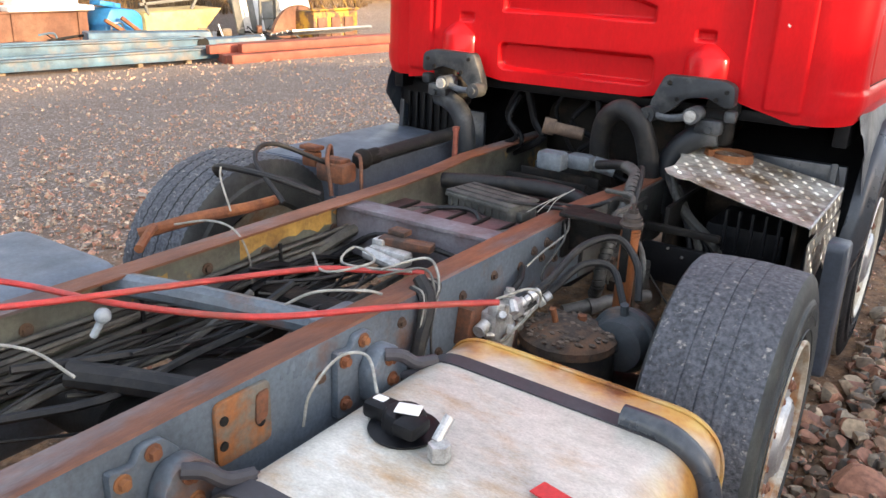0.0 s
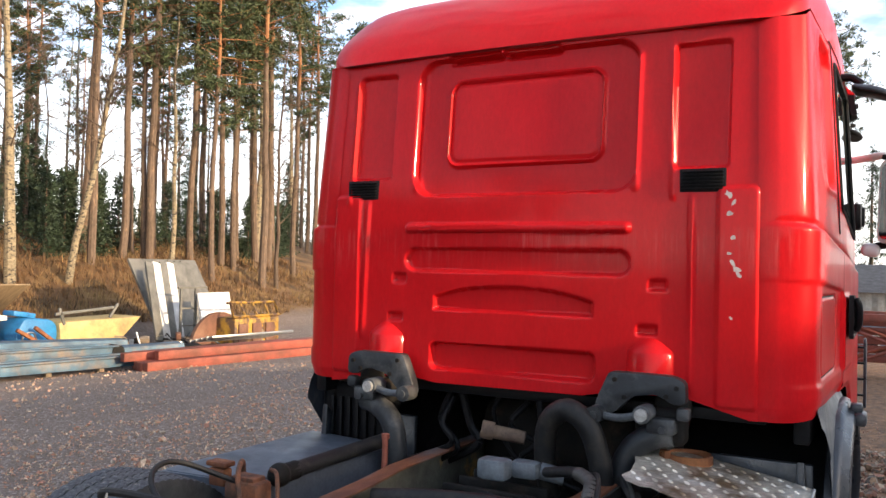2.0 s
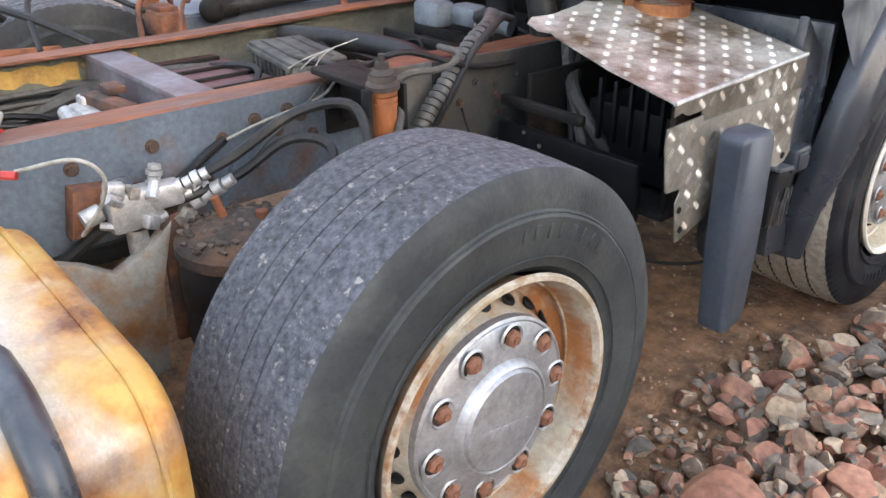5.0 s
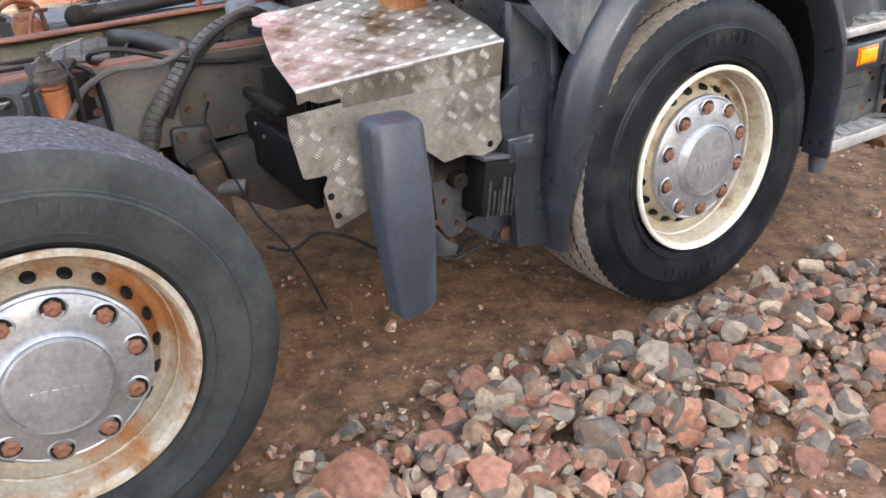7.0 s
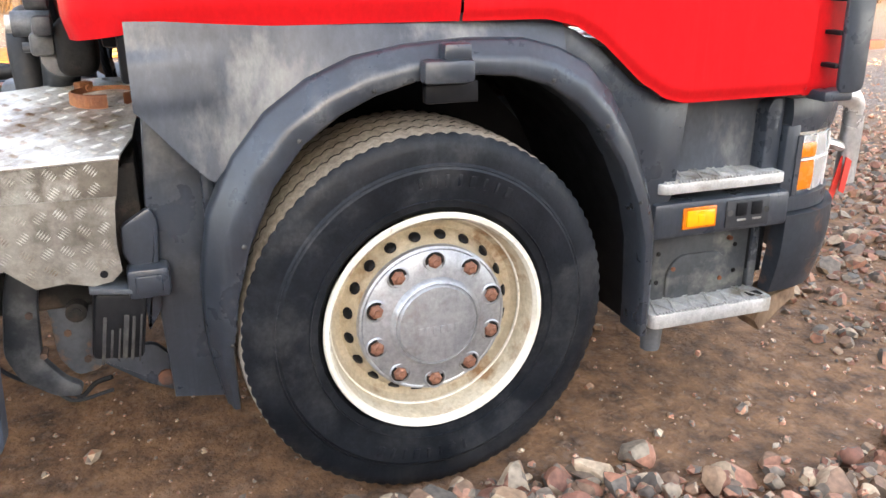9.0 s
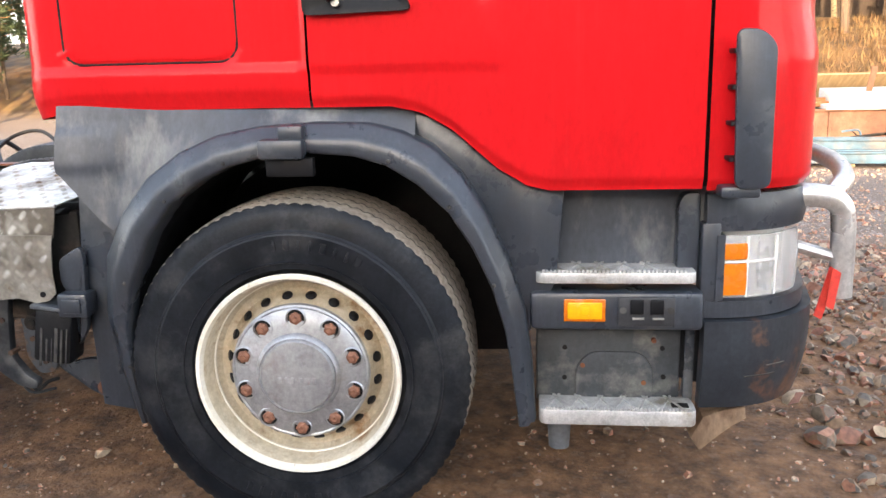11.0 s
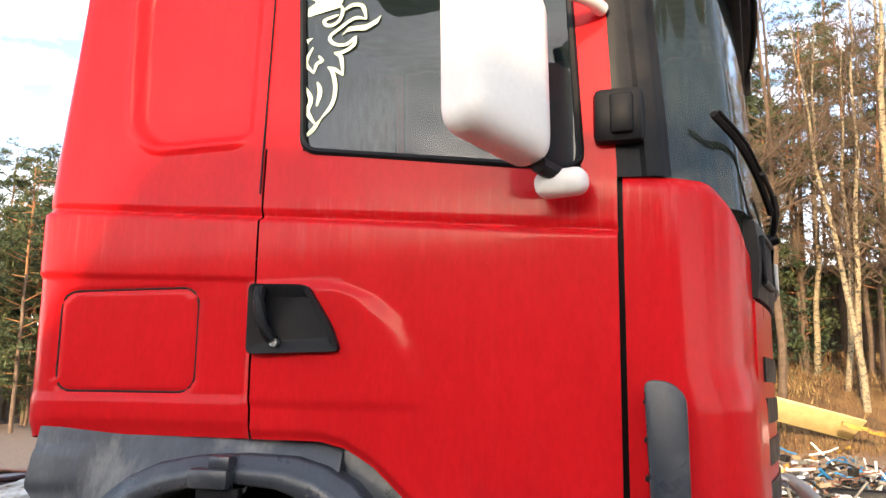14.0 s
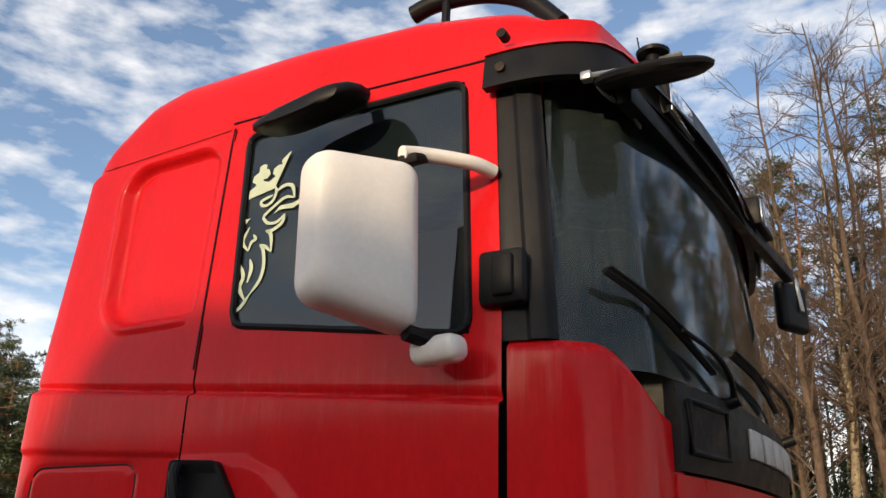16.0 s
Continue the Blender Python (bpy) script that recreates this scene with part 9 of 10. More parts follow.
for i in range(2600):
    x, y = rng.normal(-4.2, 1.2), rng.normal(-0.6, 2.0)
    if x < -1.5:
        rows.append((x, y, float(np.clip(rng.lognormal(math.log(0.022), 0.5), 0.008, 0.07)), 0))
for i in range(7000):
    x, y = rng.uniform(-9.0, -1.3), rng.uniform(-5, 9)
    rows.append((x, y, float(np.clip(rng.lognormal(math.log(0.017), 0.55), 0.006, 0.06)), 0))
for i in range(5000):
    x, y = rng.uniform(-20, -6.0), rng.uniform(-6, 16)
    rows.append((x, y, float(np.clip(rng.lognormal(math.log(0.022), 0.5), 0.01, 0.08)), 0))
scatter("loose_gravel", rows, 1, "loose gravel scattered over the brown yard", mat=GRAVEL)
rows = [(1.50, -1.42, 0.14, 0.03), (1.75, -1.95, 0.12, 0.0), (1.28, -0.62, 0.07, 0.02), (1.36, -0.28, 0.085, 0.04), (1.25, -0.84, 0.06, 0.02), (1.7, -1.15, 0.09, 0.05), (1.42, -0.95, 0.075, 0.05), (1.6, -0.5, 0.08, 0.06)]
scatter("field_boulders", rows, 3, "larger reddish and grey stones on the windrow")

# ---- scrap yard ----
BLUE_ST = surf("faded_blue_steel", (0.065, 0.145, 0.215), (0.05, 0.095, 0.14), 4, 0.6, bump=0.1, bump_scale=60, stain=(0.20, 0.15, 0.11), stain_scale=2.5, stain_at=0.6)
BLUE_TANK = surf("bright_blue_plastic", (0.02, 0.22, 0.48), (0.02, 0.17, 0.38), 5, 0.5, stain=(0.05, 0.12, 0.2), stain_scale=3, stain_at=0.66)
RED_ST = surf("red_primer_steel", (0.30, 0.065, 0.035), (0.21, 0.045, 0.028), 4, 0.7, bump=0.15, bump_scale=50, stain=(0.17, 0.06, 0.035), stain_scale=2, stain_at=0.58)
BROWN_ST = surf("brown_rusty_sheet", (0.17, 0.075, 0.045), (0.12, 0.055, 0.035), 3, 0.8, bump=0.15, bump_scale=40, stain=(0.24, 0.13, 0.08), stain_scale=1.6, stain_at=0.6)
YELLOW_ST = surf("worn_yellow_paint", (0.42, 0.24, 0.025), (0.34, 0.18, 0.022), 5, 0.55, stain=(0.10, 0.05, 0.025), stain_scale=4.5, stain_at=0.5, stain_soft=0.05)
WHITE_SH = surf("white_sheet", (0.74, 0.72, 0.68), (0.66, 0.64, 0.60), 3, 0.6, stain=(0.5, 0.46, 0.4), stain_scale=2, stain_at=0.66)
TAN_SH = surf("weathered_plywood", (0.26, 0.185, 0.105), (0.21, 0.145, 0.08), 3, 0.8, stretch=(1, 6, 1))
GREY_SH = surf("grey_sheet", (0.17, 0.16, 0.135), (0.12, 0.115, 0.10), 3, 0.6)
WOOD = surf("grey_timber", (0.27, 0.21, 0.15), (0.19, 0.145, 0.10), 5, 0.85, stretch=(1, 1, 6))


def gz(x, y):
    return ground_z(x, y)


YARD_AT = Vector((1.6, -3.75, 1.72))
YARD = Matrix.Translation(YARD_AT + Vector((0, 0, -0.02))) @ Matrix.Diagonal((1.75, 1.75, 1.75, 1)) @ Matrix.Translation(-YARD_AT)
before_yard = set(scene.objects)


def yz(x, y):
    """Ground of the scrap yard in its own, smaller measure."""
    q = YARD @ Vector((x, y, 0))
    return (YARD.inverted() @ Vector((q.x, q.y, ground_z(q.x, q.y)))).z


def beam(name, a, b_, w, h, mat, label, category="steel beam", lift=0.0, group="", bev=0.02):
    """A beam lying from a to b on the ground plus lift."""
    a, b_ = Vector((*a, yz(*a) + lift + h / 2)), Vector((*b_, yz(*b_) + lift + h / 2))
    d = b_ - a
    rot = d.to_track_quat("Y", "Z").to_matrix()
    b = bmesh.new()
    box(b, (a + b_) / 2, (w, d.length, h), bev, rot)
    return solid(name, b, mat, label, category, group)


def conveyor(a, b_, lift, label):
    e = thing("conveyor_beam", (*a, yz(*a)), label=label, category="steel beam", group="blue conveyor beams")
    A, B = Vector((*a, yz(*a) + lift + 0.11)), Vector((*b_, yz(*b_) + lift + 0.11))
    d = (B - A)
    rot = d.to_track_quat("Y", "Z").to_matrix()
    u = d.normalized()
    s = Vector((0, 0, 1)).cross(u)
    for k in (-1, 1):
        b = bmesh.new()
        box(b, (A + B) / 2 + s * 0.16 * k, (0.04, d.length, 0.15), 0.01, rot)
        part("side_rail", b, BLUE_ST, e)
        b = bmesh.new()
        box(b, (A + B) / 2 + s * 0.18 * k + Vector((0, 0, 0.1)), (0.10, d.length, 0.03), 0.008, rot)
        part("flange", b, BLUE_ST, e)
    b = bmesh.new()
    box(b, (A + B) / 2 + Vector((0, 0, 0.02)), (0.30, d.length * 0.97, 0.05), 0.01, rot)
    part("bed", b, BROWN_ST, e)
    for t in (0.0, 1.0):
        c = A.lerp(B, t)
        b = bmesh.new()
        cyl(b, c - s * 0.2, c + s * 0.2, 0.11, n=18)
        part("end_roller", b, DARK if t else BLUE_ST, e)
    for t in (0.15, 0.4, 0.65, 0.85):
        c = A.lerp(B, t)
        b = bmesh.new()
        box(b, c + Vector((0, 0, -0.14 - lift * 0.5)), (0.10, 0.10, 0.10 + lift), 0.01)
        part("block", b, WOOD, e)
    return e


conveyor((-11.6, 2.2), (-10.3, 6.3), 0.05, "pale blue steel conveyor frame lying on blocks")
conveyor((-12.15, 2.35), (-10.9, 6.3), 0.22, "pale blue steel conveyor frame, dusty, behind the first")
beam("blue_box_beam", (-12.3, 4.9), (-11.5, 7.0), 0.5, 0.42, BLUE_ST, "blue steel box section with a white paper label", lift=0.1)
beam("blue_box_beam", (-11.2, 6.3), (-10.6, 7.6), 0.45, 0.34, BLUE_ST, "short blue steel box section", lift=0.05)
beam("dark_pipe", (-12.5, 1.2), (-12.2, 2.4), 0.26, 0.26, BLACK, "thick black pipe end on the ground", "pipe", bev=0.1)
bin_ = thing("steel_bin", (-14.2, 4.7, yz(-14.2, 4.7)), label="brown rusted open steel bin with ribs", category="steel bin")
for name, c, sz in (("front_wall", (-13.7, 4.7, 0.20), (0.05, 2.35, 0.74)), ("back_wall", (-14.8, 4.7, 0.20), (0.05, 2.35, 0.74)), ("end_wall", (-14.25, 3.52, 0.20), (1.1, 0.05, 0.74)),
                    ("end_wall", (-14.25, 5.88, 0.20), (1.1, 0.05, 0.74)), ("floor_plate", (-14.25, 4.7, -0.12), (1.1, 2.35, 0.05)), ("rib", (-13.66, 4.35, 0.20), (0.05, 0.05, 0.74)), ("rib", (-13.66, 5.72, 0.20), (0.05, 0.12, 0.74)),
                    ("rim", (-13.66, 4.7, 0.56), (0.08, 2.35, 0.05))):
    b = bmesh.new()
    box(b, c, sz, 0.01)
    part(name, b, BROWN_ST, bin_)


def panel(name, c, size, rot, mat, label, category="panel"):
    b = bmesh.new()
    box(b, c, size, 0.006, Euler([radians(a) for a in rot]).to_matrix())
    return solid(name, b, mat, label, category)


panel("insulation_block", (-14.2, 5.1, 0.78), (1.0, 1.25, 0.27), (0, 3, 4), WHITE_SH, "white insulated panel block on the bin")
panel("insulation_board", (-13.9, 5.1, 0.62), (0.8, 1.65, 0.09), (0, 0, -4), WHITE_SH, "white insulated panel on the bin rim")
panel("rust_strap", (-13.75, 5.05, 0.95), (0.03, 0.11, 0.85), (0, 20, 4), BROWN_ST, "rusty flat strap leaning on the panels", "strap")
for i in range(3):
    panel("rusty_beam", (-14.5 + 0.2 * i, 4.0, 0.66 + 0.06 * (i % 2)), (0.14, 0.9, 0.10), (0, 0, 6), RUST, "rusty beam laid over the bin", "beam")
panel("plywood_sheet", (-16.0, 6.0, 0.86), (0.04, 3.5, 1.25), (0, 58, 0), TAN_SH, "large tan plywood sheet leaning back", "plywood")
tankb = thing("blue_tank", (-13.6, 6.45, yz(-13.6, 6.45)), label="bright blue plastic tank with a crate on top", category="tank")
b = bmesh.new()
o = rounded([(-0.40, 0.0), (0.40, 0.0), (0.46, 0.45), (0.30, 0.62), (-0.28, 0.66), (-0.46, 0.35)], 0.10, 6)
prism(b, [(6.45 + u, -0.05 + v) for u, v in o], "x", -14.0, -13.3, 0.04)
part("body", b, BLUE_TANK, tankb)
for k, (y, z, w) in enumerate(((6.22, 0.68, 0.34), (6.42, 0.645, 0.2))):
    b = bmesh.new()
    box(b, (-13.65, y, z), (0.36, w, 0.10), 0.02, Euler((radians(-8), 0, 0)).to_matrix())
    part("crate", b, BLUE_TANK, tankb)
b = bmesh.new()
tube(b, [(-13.2, 6.05, -0.05), (-13.15, 6.05, 0.28), (-13.15, 6.25, 0.33), (-13.2, 6.38, 0.12)], 0.018)
part("hoop", b, STEEL, tankb)
for y0, k in ((6.55, -36), (6.2, -30)):
    b = bmesh.new()
    box(b, (-13.1, y0, 0.22), (0.08, 0.75, 0.07), 0.01, Euler((radians(k), 0, 0)).to_matrix())
    solid("rusted_bar", b, RUST, "rusty bar leaning on the blue tank", "bar")
# yellowish boat-like tub with a glazed frame
tub = thing("yellow_tub", (-13.6, 8.6, yz(-13.6, 8.6)), label="faded yellow metal tub with a window frame on it", category="tub")
b = bmesh.new()
prism(b, [(7.75, 0.0), (9.2, 0.05), (9.75, 0.55), (7.7, 0.5)], "x", -14.2, -13.2, 0.03)
part("hull", b, surf("pale_yellow", (0.52, 0.40, 0.16), (0.42, 0.31, 0.12), 4, 0.6, stain=(0.3, 0.2, 0.1), stain_scale=3, stain_at=0.6), tub)
for c, s, r in (((-13.2, 8.3, 0.72), (0.05, 1.4, 0.06), (4, 0, 0)), ((-13.2, 7.75, 0.62), (0.05, 0.06, 0.36), (20, 0, 0)), ((-13.2, 9.0, 0.70), (0.05, 0.06, 0.36), (-35, 0, 0))):
    b = bmesh.new()
    box(b, c, s, 0.01, Euler([radians(a) for a in r]).to_matrix())
    part("frame_bar", b, GREY_SH, tub)
tub.matrix_basis = Matrix.Translation((0, -0.85, 0)) @ tub.matrix_basis
# sheets leaning together and a white board
for i in range(7):
    panel("leaning_sheet", (-13.6 - 0.12 * i, 9.6 + 0.32 * i, 0.85), (0.05, 0.24 if i < 4 else 0.6, 2.0), (-14, -24, 8), (GREY_SH, WHITE_SH, GREY_SH, WHITE_SH, GREY_SH, GREY_SH, GREY_SH)[i], "grey and white sheet leaning in a stack", "sheet")
panel("grey_roof_sheet", (-15.0, 11.6, 0.95), (0.06, 2.6, 2.0), (0, -30, 8), GREY_SH, "large grey sheet leaning on the bank", "sheet")
panel("white_board", (-12.6, 10.6, 0.45), (0.05, 1.15, 1.25), (0, -12, 6), WHITE_SH, "white board standing on edge", "board")
rack = thing("steel_rack", (-12.9, 10.0, yz(-12.9, 10.0)), label="dark steel rack with rungs", category="rack")
for c, s in (((-12.9, 9.75, 0.45), (0.05, 0.06, 1.5)), ((-12.9, 10.2, 0.45), (0.05, 0.06, 1.5)), ((-12.9, 9.97, 0.3), (0.04, 0.45, 0.04)), ((-12.9, 9.97, 0.7), (0.04, 0.45, 0.04)), ((-12.9, 10.1, 1.18), (0.06, 0.9, 0.05))):
    b = bmesh.new()
    box(b, c, s, 0.006)
    part("rung" if s[2] < 0.1 else "post", b, GREY_SH, rack)
beam("pallet", (-11.9, 10.1), (-11.6, 10.9), 0.6, 0.5, WOOD, "dark slatted timber pallet", "pallet", lift=0.0)
# yellow bucket cage with a rusty curved side
cage = thing("yellow_bucket", (-11.4, 10.9, yz(-11.4, 10.9)), label="worn yellow loader bucket with cage and rusty curved side", category="loader bucket")
b = bmesh.new()
zb = yz(-11.4, 10.9)
lathe(b, [(0.0, 0.0), (0.0, 0.85), (0.10, 0.86), (0.10, 0.0)], 24, "x", (-11.3, 10.6, zb + 0.05), 0.0, math.pi)
part("curved_side", b, BROWN_ST, cage)
b = bmesh.new()
box(b, (-11.1, 11.25, zb + 0.42), (0.9, 1.5, 0.75), 0.05)
part("bucket_body", b, YELLOW_ST, cage)
for y in (10.75, 11.2, 11.65):
    b = bmesh.new()
    box(b, (-10.63, y, zb + 0.42), (0.04, 0.30, 0.48), 0.02)
    part("opening", b, BROWN_ST, cage)
for z in (0.82, 1.12):
    for y in (10.5, 12.0):
        b = bmesh.new()
        cyl(b, (-10.7, y, zb + 0.80), (-10.9, y + 0.1, zb + 1.15), 0.03, n=8)
        part("cage_bar", b, YELLOW_ST, cage)
    b = bmesh.new()
    cyl(b, (-10.7 - 0.2 * (z > 1), 10.5, zb + z), (-10.7 - 0.2 * (z > 1), 12.05, zb + z), 0.03, n=8)
    part("cage_bar", b, YELLOW_ST, cage)
for y in (10.9, 11.3, 11.7):
    b = bmesh.new()
    cyl(b, (-10.7, y, zb + 0.8), (-10.9, y, zb + 1.14), 0.022, n=8)
    part("cage_bar", b, YELLOW_ST, cage)
cage.matrix_basis = Matrix.Translation((-0.7, -0.63, 0)) @ cage.matrix_basis
# red beams
random.seed(21)
for i in range(9):
    a = (-10.3 + 0.22 * (i % 5) + random.uniform(-0.05, 0.05), 5.9 + random.uniform(-0.2, 0.6))
    b_ = (-9.4 + 0.24 * (i % 5) + random.uniform(-0.05, 0.05), 9.4 + random.uniform(-0.5, 0.6))
    beam("red_beam", a, b_, 0.16, 0.15, RED_ST, "red-primed steel beam in a loose stack", lift=0.16 * (i // 5), group="red steel beams", bev=0.01)
for i in range(5):
    beam("aluminium_bar", (-11.0 + 0.15 * i, 8.2), (-10.4 + 0.1 * i, 9.8 + 0.1 * i), 0.07, 0.05, STEEL, "bare metal bar lying on the beams", lift=0.34 + 0.02 * i, group="metal bars", bev=0.005)
beam("concrete_pipe", (-11.6, 7.9), (-11.4, 8.9), 0.3, 0.3, DARK, "dark roll lying on the ground", "roll", bev=0.1)
# jumbles of scrap: pipes, bars, boxes
def jumble(seed, cx, cy, rx, ry, h, n, label, mats):
    random.seed(seed)
    for i in range(n):
        x, y = random.gauss(cx, rx * 0.5), random.gauss(cy, ry * 0.5)
        k = max(0.05, 1 - math.hypot((x - cx) / rx, (y - cy) / ry))
        z = yz(x, y) + h * k * random.uniform(0.2, 1.0)
        L = random.uniform(0.15, 0.75)
        az, el = random.uniform(0, 6.28), random.gauss(0, 0.35)
        d = Vector((math.cos(az) * math.cos(el), math.sin(az) * math.cos(el), math.sin(el)))
        c = Vector((x, y, z + 0.05))
        b = bmesh.new()
        kind = random.random()
        if kind < 0.5:
            tube(b, [c - d * L / 2, c + d * 0.1 + Vector((0, 0, random.uniform(-0.1, 0.12))), c + d * L / 2], random.uniform(0.006, 0.026), n=7, k=3)
            nm, ct = "scrap_pipe", "pipe"
        elif kind < 0.8:
            box(b, c, (random.uniform(0.02, 0.09), L, random.uniform(0.015, 0.06)), 0.004, d.to_track_quat("Y", "Z").to_matrix())
            nm, ct = "scrap_bar", "bar"
        else:
            box(b, c, (random.uniform(0.06, 0.2), random.uniform(0.08, 0.25), random.uniform(0.05, 0.14)), 0.015, d.to_track_quat("Y", "Z").to_matrix())
            nm, ct = "scrap_box", "scrap"
        solid(nm, b, random.choice(mats), label, ct, "scrap heap")


MIX = [BROWN_ST, DARK, STEEL, BROWN_ST, WHITE_SH, GREY_SH, CABLE, WOOD, GREY_SH, WHITE_SH, DARK]
jumble(31, -11.6, 0.4, 1.3, 1.5, 0.42, 110, "scrap metal piece lying in a tangled heap", MIX)
jumble(32, -13.5, 2.0, 1.3, 1.4, 0.5, 80, "scrap metal piece lying in a tangled heap", MIX)
jumble(35, -12.6, 4.6, 1.2, 2.6, 0.45, 70, "scrap metal piece lying among the steel beams", [BROWN_ST, DARK, GREY_SH, BLUE_ST, DARK, WOOD, RUST, BROWN_ST])
jumble(36, -12.2, 8.6, 1.2, 2.2, 0.5, 70, "scrap metal piece lying among the sheets", [BROWN_ST, DARK, GREY_SH, DARK, WHITE_SH, WOOD, STEEL, DARK])
beam("big_pipe", (-10.4, -0.6), (-9.9, 0.9), 0.17, 0.17, RUST, "rusty open pipe at the edge of the heap", "pipe", lift=0.05, bev=0.06)
MIX2 = [WHITE_SH, YELLOW_ST, DARK, TAN_SH, GREY_SH, BLUE_TANK, WOOD, CABLE, RUST, WHITE_SH]
jumble(33, -15.0, 1.75, 1.7, 1.5, 0.75, 90, "rubbish and broken boards heaped by the bank", MIX2)
jumble(34, -16.6, 0.9, 1.5, 1.6, 0.6, 60, "rubbish and broken boards heaped by the bank", MIX2)
panel("yellow_sheet", (-18.3, 1.75, 0.95), (0.05, 2.2, 0.75), (-22, 50, 0), surf("cream_sheet", (0.60, 0.48, 0.22), (0.52, 0.40, 0.18), 2, 0.6), "cream corrugated sheet lying on the rubbish", "sheet")
panel("yellow_boom", (-17.6, 2.7, 0.75), (0.10, 0.9, 0.11), (-14, 0, 10), YELLOW_ST, "yellow and black machine boom", "boom")
b = bmesh.new()
bmesh.ops.create_uvsphere(b, u_segments=20, v_segments=12, radius=1, matrix=Matrix.Translation((-13.8, 2.5, 0.0)) @ Matrix.Diagonal((0.24, 0.27, 0.22, 1)))
box(b, (-13.8, 2.5, 0.17), (0.2, 0.34, 0.09), 0.04)
solid("blue_barrel", b, BLUE_TANK, "bright blue plastic canister on its side", "canister")
for i in range(4):
    beam("timber_log", (-12.3 - 0.2 * i, 0.9 + 0.12 * i), (-11.5 - 0.25 * i, 1.5 + 0.15 * i), 0.15, 0.13, WOOD, "grey weathered timber on the ground", "timber", lift=0.02, group="timbers", bev=0.03)
# the yard lies farther out
bpy.context.view_layer.update()
for ob in [o for o in scene.objects if o not in before_yard and o.parent is None]:
    ob.matrix_basis = YARD @ ob.matrix_basis
# planks, beams and rusty plates in the open yard; warm sunlight is in their colours
SUN_RUST = surf("bright_orange_rust", (0.50, 0.20, 0.035), (0.36, 0.13, 0.028), 3, 0.8, bump=0.2, bump_scale=30, stain=(0.20, 0.075, 0.03), stain_scale=1.6, stain_at=0.62)
PLANK_Y = surf("weathered_yellow_plank", (0.50, 0.36, 0.15), (0.36, 0.24, 0.10), 4, 0.8, bump=0.2, bump_scale=40, stretch=(1, 5, 1), spread=0.35)
PINK_SH = surf("faded_red_sheet", (0.46, 0.17, 0.11), (0.36, 0.13, 0.085), 3, 0.8)
lot = random.Random(77)


def lay(name, x, y, rz, size, lift, tilt, mat, label, category, group=""):
    b = bmesh.new()
    box(b, (0, 0, 0), size, 0.015)
    ob = solid(name, b, mat, label, category, group)
    ob.matrix_basis = pose(x, y, gz(x, y) + lift + size[2] / 2, tilt, lot.uniform(-1.5, 1.5), rz)
    return ob


lay("rusty_plate", -26.6, -3.3, 20, (2.6, 3.4, 0.06), 0.30, 7, SUN_RUST, "rusty steel plate lying on scrap, sunlight in its orange", "steel plate")
lay("rusty_plate", -25.6, -4.6, -14, (2.2, 2.4, 0.05), 0.12, -5, SUN_RUST, "rusty steel plate on the ground, sunlight in its orange", "steel plate")
lay("faded_sheet", -24.2, 1.9, 25, (1.7, 2.4, 0.05), 0.05, 3, PINK_SH, "faded red sheet lying flat on the gravel", "sheet")
for k in range(11):
    x = -25.2 - 0.42 * k + lot.uniform(-0.2, 0.2)
    lay("long_plank", x, -0.9 + lot.uniform(-1.2, 0.8), lot.uniform(6, 34), (lot.uniform(0.10, 0.22), lot.uniform(3.6, 6.2), lot.uniform(0.05, 0.12)), 0.05 + 0.055 * k * lot.random(), lot.uniform(-2, 3), PLANK_Y if k % 3 else SUN_RUST,
        "long plank lying in a loose pile, sunlight in its colour", "plank", "planks in the yard")
for k in range(5):
    x = -27.5 - 0.5 * k
    lay("steel_beam", x, 0.5 + lot.uniform(-0.8, 1.5), 14 + lot.uniform(-8, 8), (0.26, lot.uniform(4.0, 6.5), 0.24), 0.02 + 0.2 * (k % 2), 0, (BROWN_ST, PLANK_Y, RUST, WOOD, BROWN_ST)[k], "heavy beam lying in the sunlit yard", "beam", "beams in the yard")
for k in range(14):
    x, y = lot.uniform(-29, -22), lot.uniform(-6, 7)
    lay("scrap_bar", x, y, lot.uniform(0, 180), (0.08, lot.uniform(0.5, 1.6), 0.06), 0.0, 0, lot.choice((BROWN_ST, SUN_RUST, WOOD, DARK, PLANK_Y)), "short bar lying on the gravel", "bar", "loose bars")
for k in range(4):
    lay("timber_block", -25.5 - 0.6 * k, 4.4 + 0.5 * k, 20 + 12 * k, (0.5, 1.6, 0.35), 0.0, 0, (WOOD, BROWN_ST, DARK, WOOD)[k], "dark weathered block on the gravel", "block")
# red steel trestle ahead of the truck
tre = thing("steel_trestle", (1.0, 12.2, gz(1, 12.2)), label="rust-red steel trestle with diagonal braces", category="trestle")
zt = gz(1, 12.2)
for x in (0.45, 3.6):
    for y in (11.95, 13.4):
        b = bmesh.new()
        box(b, (x, y, zt + 0.55), (0.12, 0.12, 1.1), 0.01)
        part("leg", b, RED_ST, tre)
        b = bmesh.new()
        box(b, (x, y, zt + 0.03), (0.22, 0.2, 0.05), 0.01)
        part("foot", b, RED_ST, tre)
